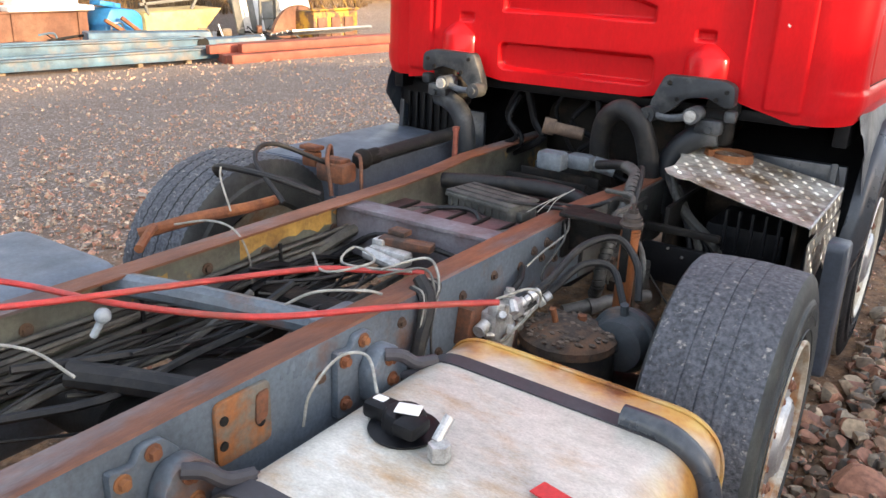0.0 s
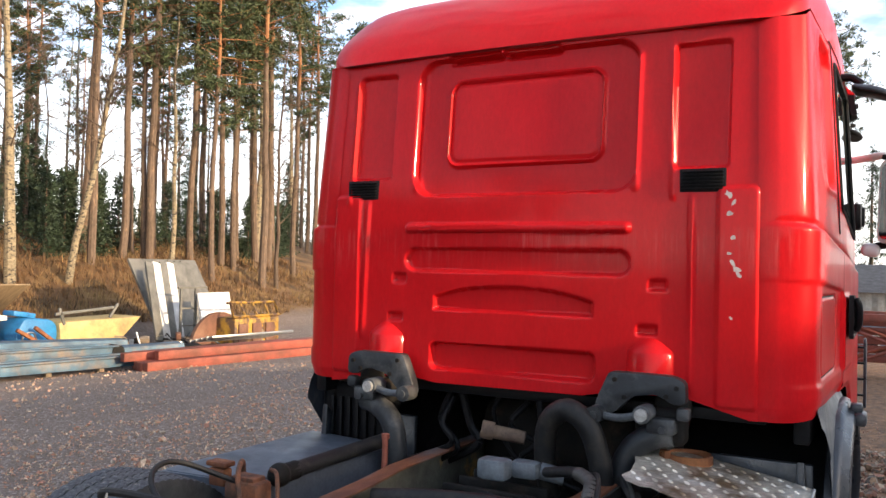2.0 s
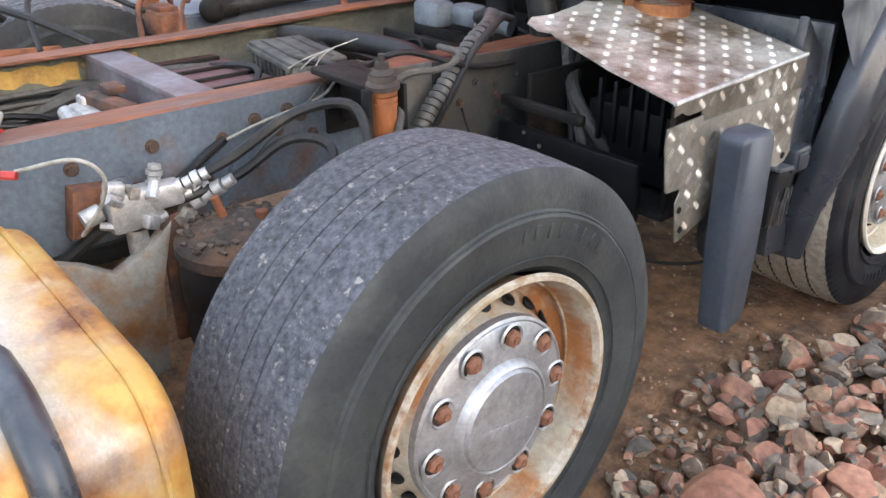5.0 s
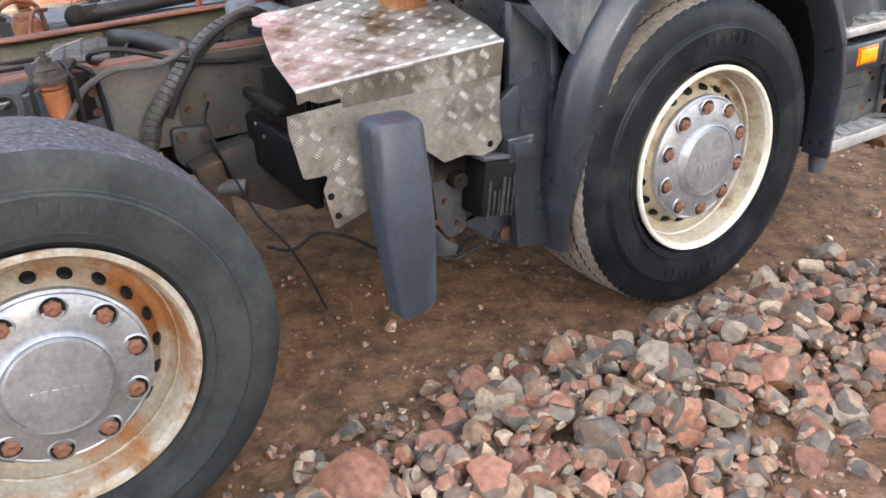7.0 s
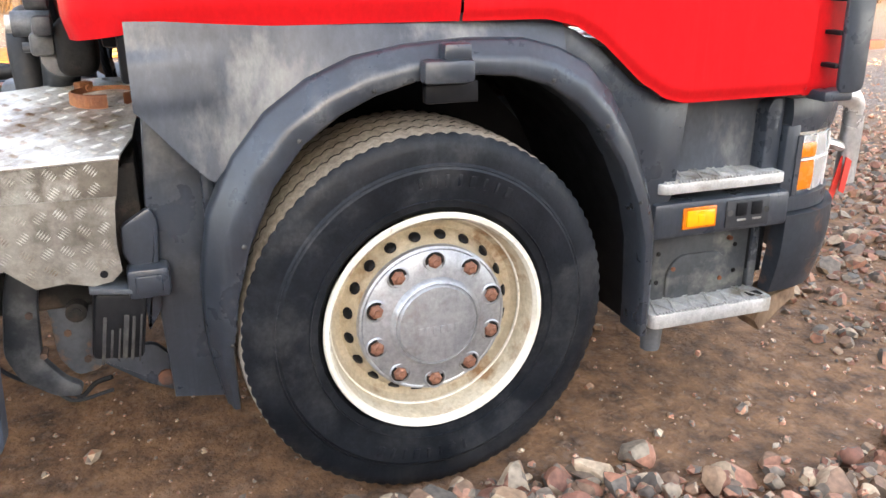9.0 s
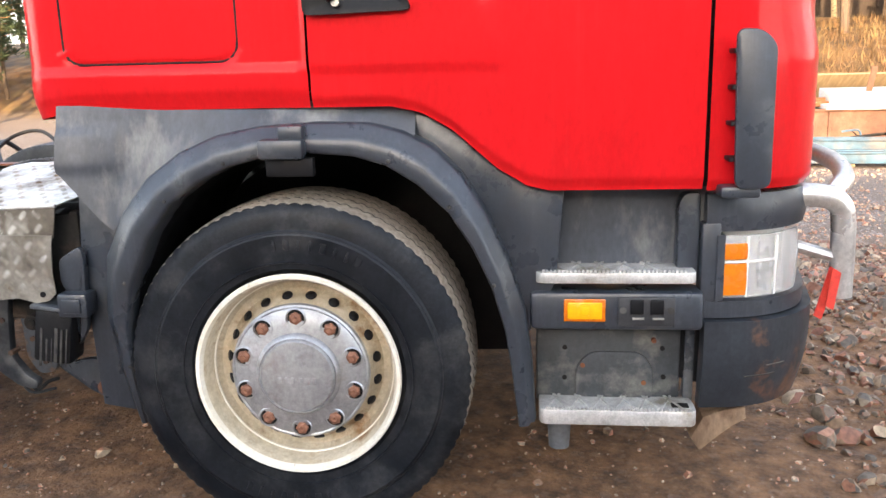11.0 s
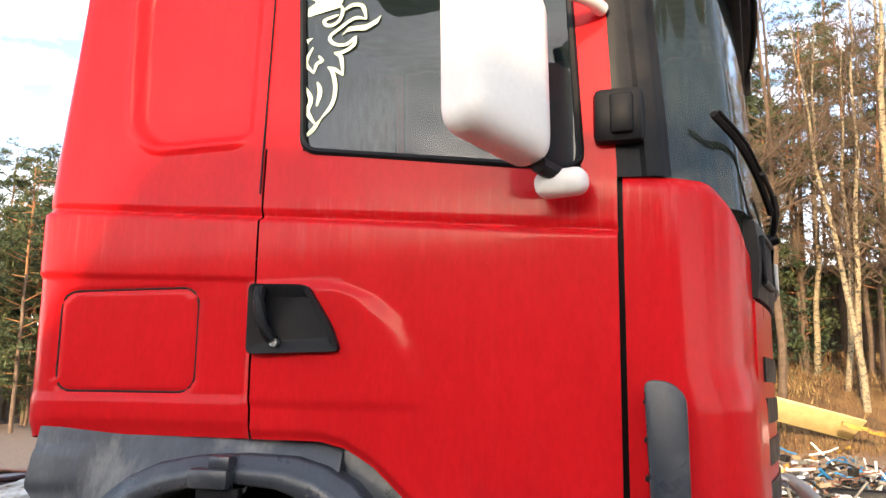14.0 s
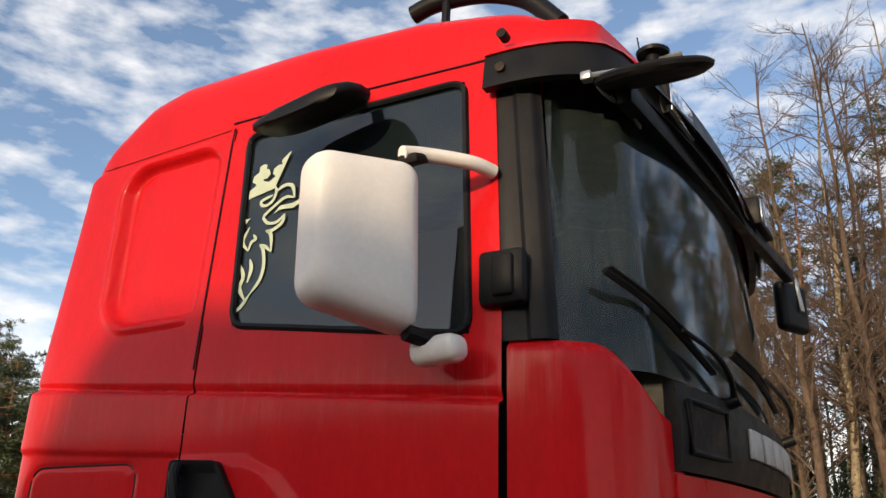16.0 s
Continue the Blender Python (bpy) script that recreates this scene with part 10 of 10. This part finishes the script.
for y in (11.95, 13.4):
    b = bmesh.new()
    box(b, (2.0, y, zt + 1.12), (3.5, 0.16, 0.14), 0.01)
    part("top_beam", b, RED_ST, tre)
    b = bmesh.new()
    cyl(b, (0.5, y, zt + 0.25), (2.6, y, zt + 1.05), 0.03, n=8)
    part("brace", b, RED_ST, tre)
    b = bmesh.new()
    cyl(b, (0.5, y, zt + 1.0), (2.6, y, zt + 0.2), 0.03, n=8)
    part("brace", b, RED_ST, tre)
for k in range(5):
    b = bmesh.new()
    box(b, (2.0, 13.46, zt + 0.3 + 0.17 * k), (3.3, 0.03, 0.15), 0.004)
    part("board", b, RED_ST, tre)

# ---- workshop building ahead ----
shop = thing("workshop", (2, 48, -3.0), label="grey corrugated workshop with sliding doors and dark roof", category="building")
CORR = surf("corrugated_grey", (0.40, 0.39, 0.36), (0.33, 0.32, 0.29), 1.2, 0.6, stain=(0.3, 0.22, 0.14), stain_scale=0.7, stain_at=0.6)
b = bmesh.new()
xs = steps(-12, 16, 0.15)
grid(b, xs, [-3.4, 1.0], lambda x, z: (x, 48 + 0.05 * math.sin(x * 2 * math.pi / 0.6), z))
part("wall", b, CORR, shop, sharp=0)
b = bmesh.new()
box(b, (2, 54, -1.2), (28, 11.8, 4.4), 0.02)
part("core", b, CORR, shop)
b = bmesh.new()
prism(b, [(47.4, 0.95), (54, 2.6), (61, 0.95)], "x", -12.6, 16.6)
part("roof", b, surf("dark_roof", (0.07, 0.07, 0.075), (0.05, 0.05, 0.055), 3, 0.7), shop)
for x in (-3.2, 1.4, 6.0):
    b = bmesh.new()
    box(b, (x, 47.9, -1.7), (4.0, 0.12, 3.0), 0.03)
    d = part("sliding_door", b, surf("blue_grey_door", (0.22, 0.26, 0.30), (0.19, 0.22, 0.26), 2, 0.5), shop)
    for k in (-1.2, 0.0, 1.2):
        b = bmesh.new()
        box(b, (x + k, 47.82, -1.9), (0.7, 0.04, 1.1), 0.02)
        part("window_frame", b, WHITE_SH, shop)
        b = bmesh.new()
        box(b, (x + k, 47.79, -1.9), (0.55, 0.03, 0.9), 0.01)
        part("pane", b, BLACK, shop)

# ---- long dark goods shed behind the wood ----
barn = thing("goods_shed", (-60, 15, 5), label="long dark brown timber shed with flat roof behind the trees", category="shed")
BARN = surf("dark_tarred_boards", (0.075, 0.05, 0.035), (0.05, 0.034, 0.025), 3, 0.85, stretch=(1, 5, 0.4))
b = bmesh.new()
box(b, (-62, 14, 6.0), (4, 24, 7.0), 0.03)
part("wall", b, BARN, barn)
b = bmesh.new()
box(b, (-61.6, 14, 9.85), (5.6, 25, 0.5), 0.05)
part("roof", b, DARK, barn)
for k in range(9):
    b = bmesh.new()
    box(b, (-59.9, 3.0 + 2.75 * k, 7.2), (0.2, 0.22, 4.8), 0.02)
    part("post", b, BARN, barn)
b = bmesh.new()
box(b, (-59.9, 14, 8.0), (0.12, 24, 0.35), 0.02)
part("rail", b, BROWN_ST, barn)

# ---- trees ----
def bark(name, base, second, mark, mark_at, stretch, sc=7.0):
    return surf(name, base, second, sc, 0.85, bump=0.5, bump_scale=18, stain=mark, stain_scale=4.5, stain_at=mark_at, stain_soft=0.04, stretch=stretch, bump_dist=0.02)


BIRCH = bark("birch_bark", (0.31, 0.25, 0.155), (0.19, 0.15, 0.095), (0.05, 0.042, 0.034), 0.56, (1, 1, 1.6))
PINE_LOW = bark("pine_bark", (0.16, 0.105, 0.07), (0.10, 0.07, 0.05), (0.24, 0.15, 0.085), 0.62, (1, 1, 0.35))
PINE_TOP = bark("pine_bark_upper", (0.32, 0.145, 0.06), (0.24, 0.11, 0.048), (0.15, 0.09, 0.05), 0.66, (1, 1, 0.4))
TWIG = surf("bare_twigs", (0.115, 0.078, 0.052), (0.08, 0.054, 0.038), 5, 0.9)
NEEDLE = surf("pine_needles", (0.060, 0.085, 0.030), (0.032, 0.052, 0.022), 2.5, 0.7, stain=(0.10, 0.10, 0.03), stain_scale=0.7, stain_at=0.6, island=1, spread=0.35)
SPRUCE = surf("spruce_needles", (0.03, 0.052, 0.022), (0.02, 0.038, 0.018), 2.5, 0.75, island=1, spread=0.35)


def tuft(b, c, r, n, rnd, flat=0.6):
    """A tuft of narrow blades round a point."""
    for _ in range(n):
        d = Vector((rnd.gauss(0, 1), rnd.gauss(0, 1), rnd.gauss(0.15, flat))).normalized()
        s = d.cross(Vector((rnd.gauss(0, 1), rnd.gauss(0, 1), rnd.gauss(0, 1)))).normalized() * r * rnd.uniform(0.05, 0.10)
        o = c + d * r * 0.1
        e = c + d * r * rnd.uniform(0.7, 1.15)
        m = (o + e) / 2
        vs = [b.verts.new(o), b.verts.new(m + s), b.verts.new(e), b.verts.new(m - s)]
        b.faces.new(vs)


def make_pine(seed, h, r0, crown_from, name="pine_tree"):
    rnd = random.Random(seed)
    e = thing(name, label="tall pine with bare orange trunk and sparse green crown", category="tree", group="pines")
    path = [Vector((0, 0, -0.4))]
    x = y = 0.0
    for i in range(1, 13):
        x += rnd.gauss(0, 0.06)
        y += rnd.gauss(0, 0.06)
        path.append(Vector((x, y, h * i / 12)))
    k = 7
    b = bmesh.new()
    tube(b, path[:k + 1], r0, n=9, k=2, taper=r0 * 0.62)
    part("trunk", b, PINE_LOW, e, local=True)
    b = bmesh.new()
    tube(b, path[k:], r0 * 0.62, n=8, k=2, taper=0.03)
    limbs, crown = b, bmesh.new()
    nb = 44
    for i in range(nb):
        t = crown_from + (1 - crown_from) * (i / nb) ** 0.9
        z = h * t
        p = path[min(11, int(t * 12))].lerp(path[min(12, int(t * 12) + 1)], t * 12 - int(t * 12))
        L = (0.5 + 2.9 * math.sin(math.pi * min(1, (1.05 - t) / (1.05 - crown_from) * 0.8 + 0.1))) * rnd.uniform(0.6, 1.15)
        a = rnd.uniform(0, 6.283)
        d = Vector((math.cos(a), math.sin(a), rnd.uniform(-0.1, 0.45)))
        q = p + d * L
        tube(limbs, [p, p + d * L * 0.55 + Vector((0, 0, rnd.uniform(-0.1, 0.15))), q], 0.04, n=4, k=2, taper=0.012)
        for _ in range(rnd.randint(4, 7)):
            c = p.lerp(q, rnd.uniform(0.45, 1.05)) + Vector((rnd.gauss(0, 0.35), rnd.gauss(0, 0.35), rnd.gauss(0.1, 0.16)))
            tuft(crown, c, rnd.uniform(0.38, 0.62), 24, rnd)
    for _ in range(8):
        t = rnd.uniform(0.25, crown_from)
        a = rnd.uniform(0, 6.283)
        p = path[min(11, int(t * 12))]
        tube(limbs, [p, p + Vector((math.cos(a), math.sin(a), 0.1)) * rnd.uniform(0.3, 1.2)], 0.015, n=4, smooth=False, taper=0.005)
    tagged(part("top_trunk", limbs, PINE_TOP, e, local=True), kind="stuff")
    part("crown", crown, NEEDLE, e, local=True, sharp=0)
    return e


def branch(b, p, d, L, r, depth, rnd, spread=0.55):
    q = p + d * L * 0.5 + Vector((rnd.gauss(0, 0.05), rnd.gauss(0, 0.05), rnd.gauss(0.03, 0.04))) * L
    e = p + d * L
    if depth:
        tube(b, [p, q, e], r, n=4, k=1, taper=r * 0.4)
    else:
        tube(b, [p, e], r, n=3, smooth=False, taper=r * 0.4)
    if depth <= 0:
        return
    for i in range(rnd.randint(3, 4)):
        t = rnd.uniform(0.35, 1.0)
        c = p.lerp(e, t)
        nd = (d + Vector((rnd.gauss(0, spread), rnd.gauss(0, spread), rnd.gauss(0.12, 0.3)))).normalized()
        branch(b, c, nd, L * rnd.uniform(0.4, 0.68), r * 0.5, depth - 1, rnd, spread)


def make_birch(seed, h, r0, lean=0.0, mat=None, name="birch_tree", label="bare birch with pale blotched bark and thin twigs"):
    rnd = random.Random(seed)
    e = thing(name, label=label, category="tree", group="bare trees")
    path = [Vector((0, 0, -0.4))]
    x = y = 0.0
    for i in range(1, 11):
        x += rnd.gauss(0, 0.10) + lean * 0.12
        y += rnd.gauss(0, 0.10)
        path.append(Vector((x, y, h * i / 10)))
    b = bmesh.new()
    tube(b, path, r0, n=9, k=2, taper=0.02)
    part("trunk", b, mat or BIRCH, e, local=True)
    b = bmesh.new()
    for i in range(34):
        t = rnd.uniform(0.22, 0.99)
        p = path[min(9, int(t * 10))].lerp(path[min(10, int(t * 10) + 1)], t * 10 - int(t * 10))
        a = rnd.uniform(0, 6.283)
        d = Vector((math.cos(a), math.sin(a), rnd.uniform(0.35, 1.1))).normalized()
        branch(b, p, d, rnd.uniform(1.6, 4.0) * (1.15 - t * 0.75), 0.045 * (1.2 - t * 0.8), 3, rnd)
    tagged(part("twig_crown", b, TWIG, e, local=True), kind="stuff")
    return e


def make_spruce(seed, h, name="spruce_tree"):
    rnd = random.Random(seed)
    e = thing(name, label="dense dark green spruce with drooping boughs", category="tree", group="spruces")
    b = bmesh.new()
    tube(b, [Vector((0, 0, -0.3)), Vector((0, 0, h * 0.5)), Vector((0, 0, h))], 0.035 * h * 0.5, n=7, k=3, taper=0.02)
    part("trunk", b, PINE_LOW, e, local=True)
    b = bmesh.new()
    lev = int(h * 2.6)
    for i in range(lev):
        t = 0.06 + 0.94 * i / lev
        R = (1 - t) ** 0.85 * h * 0.22 + 0.15
        for j in range(max(4, int(9 * (1 - t) + 4))):
            a = rnd.uniform(0, 6.283)
            z0, L = h * t + rnd.gauss(0, 0.22), rnd.uniform(0.6, 1.15)
            for f in (0.35, 0.68, 1.0):
                rr = R * f * L
                tuft(b, Vector((math.cos(a) * rr, math.sin(a) * rr, z0 - 0.30 * rr * f + rnd.gauss(0, 0.08))), rnd.uniform(0.34, 0.55), 7, rnd, 0.75)
    part("crown", b, SPRUCE, e, local=True, sharp=0)
    return e


protos = {"pine": [make_pine(1, 25, 0.24, 0.50), make_pine(2, 22, 0.20, 0.42), make_pine(3, 27, 0.27, 0.55)],
          "young": [make_pine(14, 14, 0.13, 0.10), make_pine(15, 17, 0.15, 0.16)],
          "birch": [make_birch(5, 22, 0.20), make_birch(6, 19, 0.17, 1.0), make_birch(7, 25, 0.29, -0.5)],
          "spruce": [make_spruce(8, 5.0), make_spruce(9, 10.0), make_spruce(10, 16.0)],
          "bare": [make_birch(11, 19, 0.16, 0.2, TWIG, "bare_tree", "bare grey-brown deciduous tree with fine twigs"), make_birch(12, 16, 0.13, -0.5, TWIG, "bare_tree", "bare grey-brown deciduous tree with fine twigs")]}
used = {k: [False] * len(v) for k, v in protos.items()}


def plant(kind, v, x, y, rz, tilt=0.0, grown=1.0):
    pr = protos[kind][v % len(protos[kind])]
    m = pose(x, y, gz(x, y), tilt, 0, rz) @ Matrix.Scale(grown, 4)
    if not used[kind][v % len(protos[kind])]:
        used[kind][v % len(protos[kind])] = True
        pr.matrix_basis = m
        return pr
    return copy_thing(pr, m)


def bank(y):
    return interp(y, BANK_Y, BANK_X)


trnd = random.Random(77)
# the front row, then the wood behind it
for kind, v, x, y, tilt in (("birch", 2, -31, 17.3, 4), ("birch", 0, -31, 20.1, 7), ("pine", 0, -33, 22.8, 0), ("pine", 1, -34, 26.9, 0), ("pine", 2, -33.5, 26.8, 1), ("birch", 1, -32, 26.9, 2),
                            ("pine", 0, -34, 30.2, 0), ("pine", 1, -33, 32.7, 0), ("bare", 0, -31, 34.2, 0), ("pine", 2, -35, 38, 0), ("pine", 0, -35, 40.6, 0), ("pine", 2, -35, 18.8, 0), ("spruce", 0, -34, 21.0, 0),
                            ("spruce", 0, -35, 24.2, 0), ("spruce", 1, -40, 24.0, 0), ("birch", 2, -32, 8.8, 0), ("birch", 1, -32, 7.7, -6), ("birch", 0, -37, 10.5, 5), ("birch", 1, -37, 6.7, 0),
                            ("birch", 1, -38, -0.4, 0), ("bare", 0, -37, 1.3, 2), ("birch", 0, -43, -2.5, -2), ("bare", 1, -41, 2.6, 0), ("bare", 0, -43, 0.2, 0)):
    cx, cy = (1.43, -4.06) if y > 14 else (3.3, 1.2)
    plant(kind, v, cx + (x - cx) * 1.15, cy + (y - cy) * 1.15, trnd.uniform(0, 360), tilt)


def clear_of_shed(x, y):
    return not (-65.5 < x < -57 and 0 < y < 28)


def wood(n, x_far, y0, y1, mix, spread=1.0):
    done = 0
    while done < n:
        y = trnd.uniform(y0, y1)
        x = -(bank(y) + 6 + x_far * trnd.random() ** spread)
        if clear_of_shed(x, y):
            kind = trnd.choices(["pine", "birch", "spruce", "bare"], mix)[0]
            if kind == "pine" and y < 14 and x > -(bank(y) + 20):
                kind = "bare"
            plant(kind, trnd.randint(0, 2), x, y, trnd.uniform(0, 360), trnd.gauss(0, 1.2))
            done += 1


wood(62, 42, 16, 78, [6, 1.0, 3.0, 0.8])
wood(90, 36, -14, 16, [1.0, 1.6, 0.8, 6])
wood(16, 30, -34, -14, [2, 2, 2, 3])
for i in range(20):
    y = trnd.uniform(20, 62)
    plant("spruce", 0, -(bank(y) + trnd.uniform(8, 16)), y, trnd.uniform(0, 360))
for i in range(60):
    y = trnd.uniform(-66, -30)
    x = -(38 + trnd.uniform(0, 24)) - 0.35 * (y + 40)
    plant("young", trnd.randint(0, 1), x, y, trnd.uniform(0, 360))
for i in range(80):
    y = trnd.uniform(-100, -50)
    x = trnd.uniform(-85, -26)
    plant(trnd.choices(["pine", "spruce", "bare"], [3, 7, 1])[0], trnd.randint(1, 2), x, y, trnd.uniform(0, 360))
for i in range(26):
    x, y = trnd.uniform(-22, 34), trnd.uniform(62, 90)
    plant(trnd.choice(["pine", "pine", "spruce"]), trnd.randint(0, 2), x, y, trnd.uniform(0, 360))
# taller bare trees at the foot of the bank
for kind, v, x, y, k in (("bare", 0, -36, -5.2, 1.05), ("birch", 0, -34.5, -3.4, 1.0), ("bare", 1, -37, -2.3, 1.3), ("bare", 0, -35, -1.0, 1.38), ("birch", 1, -37.5, 0.1, 1.3), ("bare", 0, -36, 1.5, 1.42),
                         ("bare", 1, -38.5, 2.8, 1.55), ("birch", 2, -38, 4.1, 1.1), ("bare", 0, -40, -4.0, 1.2), ("bare", 1, -40, 0.9, 1.6), ("bare", 0, -39, 5.4, 1.3)):
    plant(kind, v, x, y, trnd.uniform(0, 360), trnd.gauss(0, 1), k)
# pines on the bank behind the leaning sheets
for v, x, y in ((1, -36, 34.0), (0, -39, 37.8), (2, -36, 38.6), (1, -41, 32.0), (0, -43, 35.5), (2, -46, 43.0), (1, -41, 41.5), (0, -39, 29.6)):
    plant("pine", v, x, y, trnd.uniform(0, 360), trnd.gauss(0, 1))
# closer pines, birches and brush towards the goods shed
for kind, v, x, y, k in (("pine", 1, -42, 5.0, 0.62), ("pine", 2, -47, 7.6, 0.75), ("birch", 1, -40, 8.4, 0.9), ("pine", 0, -50, 10.8, 0.8), ("birch", 2, -44, 11.6, 1.0), ("bare", 1, -43, 9.6, 1.2), ("pine", 1, -52, 4.2, 0.85),
                         ("bare", 0, -45, 6.2, 1.3), ("bare", 1, -48, 13.0, 1.2), ("birch", 0, -41, 13.6, 1.0), ("spruce", 1, -49, 3.0, 0.5), ("spruce", 2, -53, 9.0, 0.45), ("spruce", 1, -51, 14.5, 0.5), ("bare", 0, -46, 1.5, 1.4),
                         ("pine", 2, -46, 3.4, 0.9), ("young", 0, -44, 7.0, 1.0), ("young", 1, -43, 10.6, 1.0), ("young", 0, -44, 13.4, 1.0), ("young", 1, -45, 4.4, 0.9)):
    plant(kind, v, x, y, trnd.uniform(0, 360), trnd.gauss(0, 1), k)
# dry grass and undergrowth on the bank
grass = bmesh.new()
grnd = random.Random(9)
verts, faces = [], []
for i in range(36000):
    y = grnd.uniform(-16, 50)
    x = -(bank(y) + 0.2 + 20 * grnd.random() ** 1.5)
    z = gz(x, y)
    h = grnd.uniform(0.15, 0.5)
    a = grnd.uniform(0, 6.283)
    w = grnd.uniform(0.02, 0.05)
    dx, dy = math.cos(a) * w, math.sin(a) * w
    lx, ly = grnd.gauss(0, 0.12), grnd.gauss(0, 0.12)
    k = len(verts)
    verts += [(x - dx, y - dy, z - 0.03), (x + dx, y + dy, z - 0.03), (x + lx, y + ly, z + h)]
    faces.append((k, k + 1, k + 2))
grass.free()
me = bpy.data.meshes.new("dry_grass")
me.from_pydata(verts, [], faces)
me.materials.append(surf("dry_grass", (0.165, 0.09, 0.036), (0.09, 0.046, 0.02), 0.5, 0.9, island=1, spread=0.5, stain=(0.24, 0.165, 0.07), stain_scale=0.35, stain_at=0.58))
tagged(new("dry_grass", me), "dry orange-brown grass and bracken on the bank", "grass", kind="stuff")
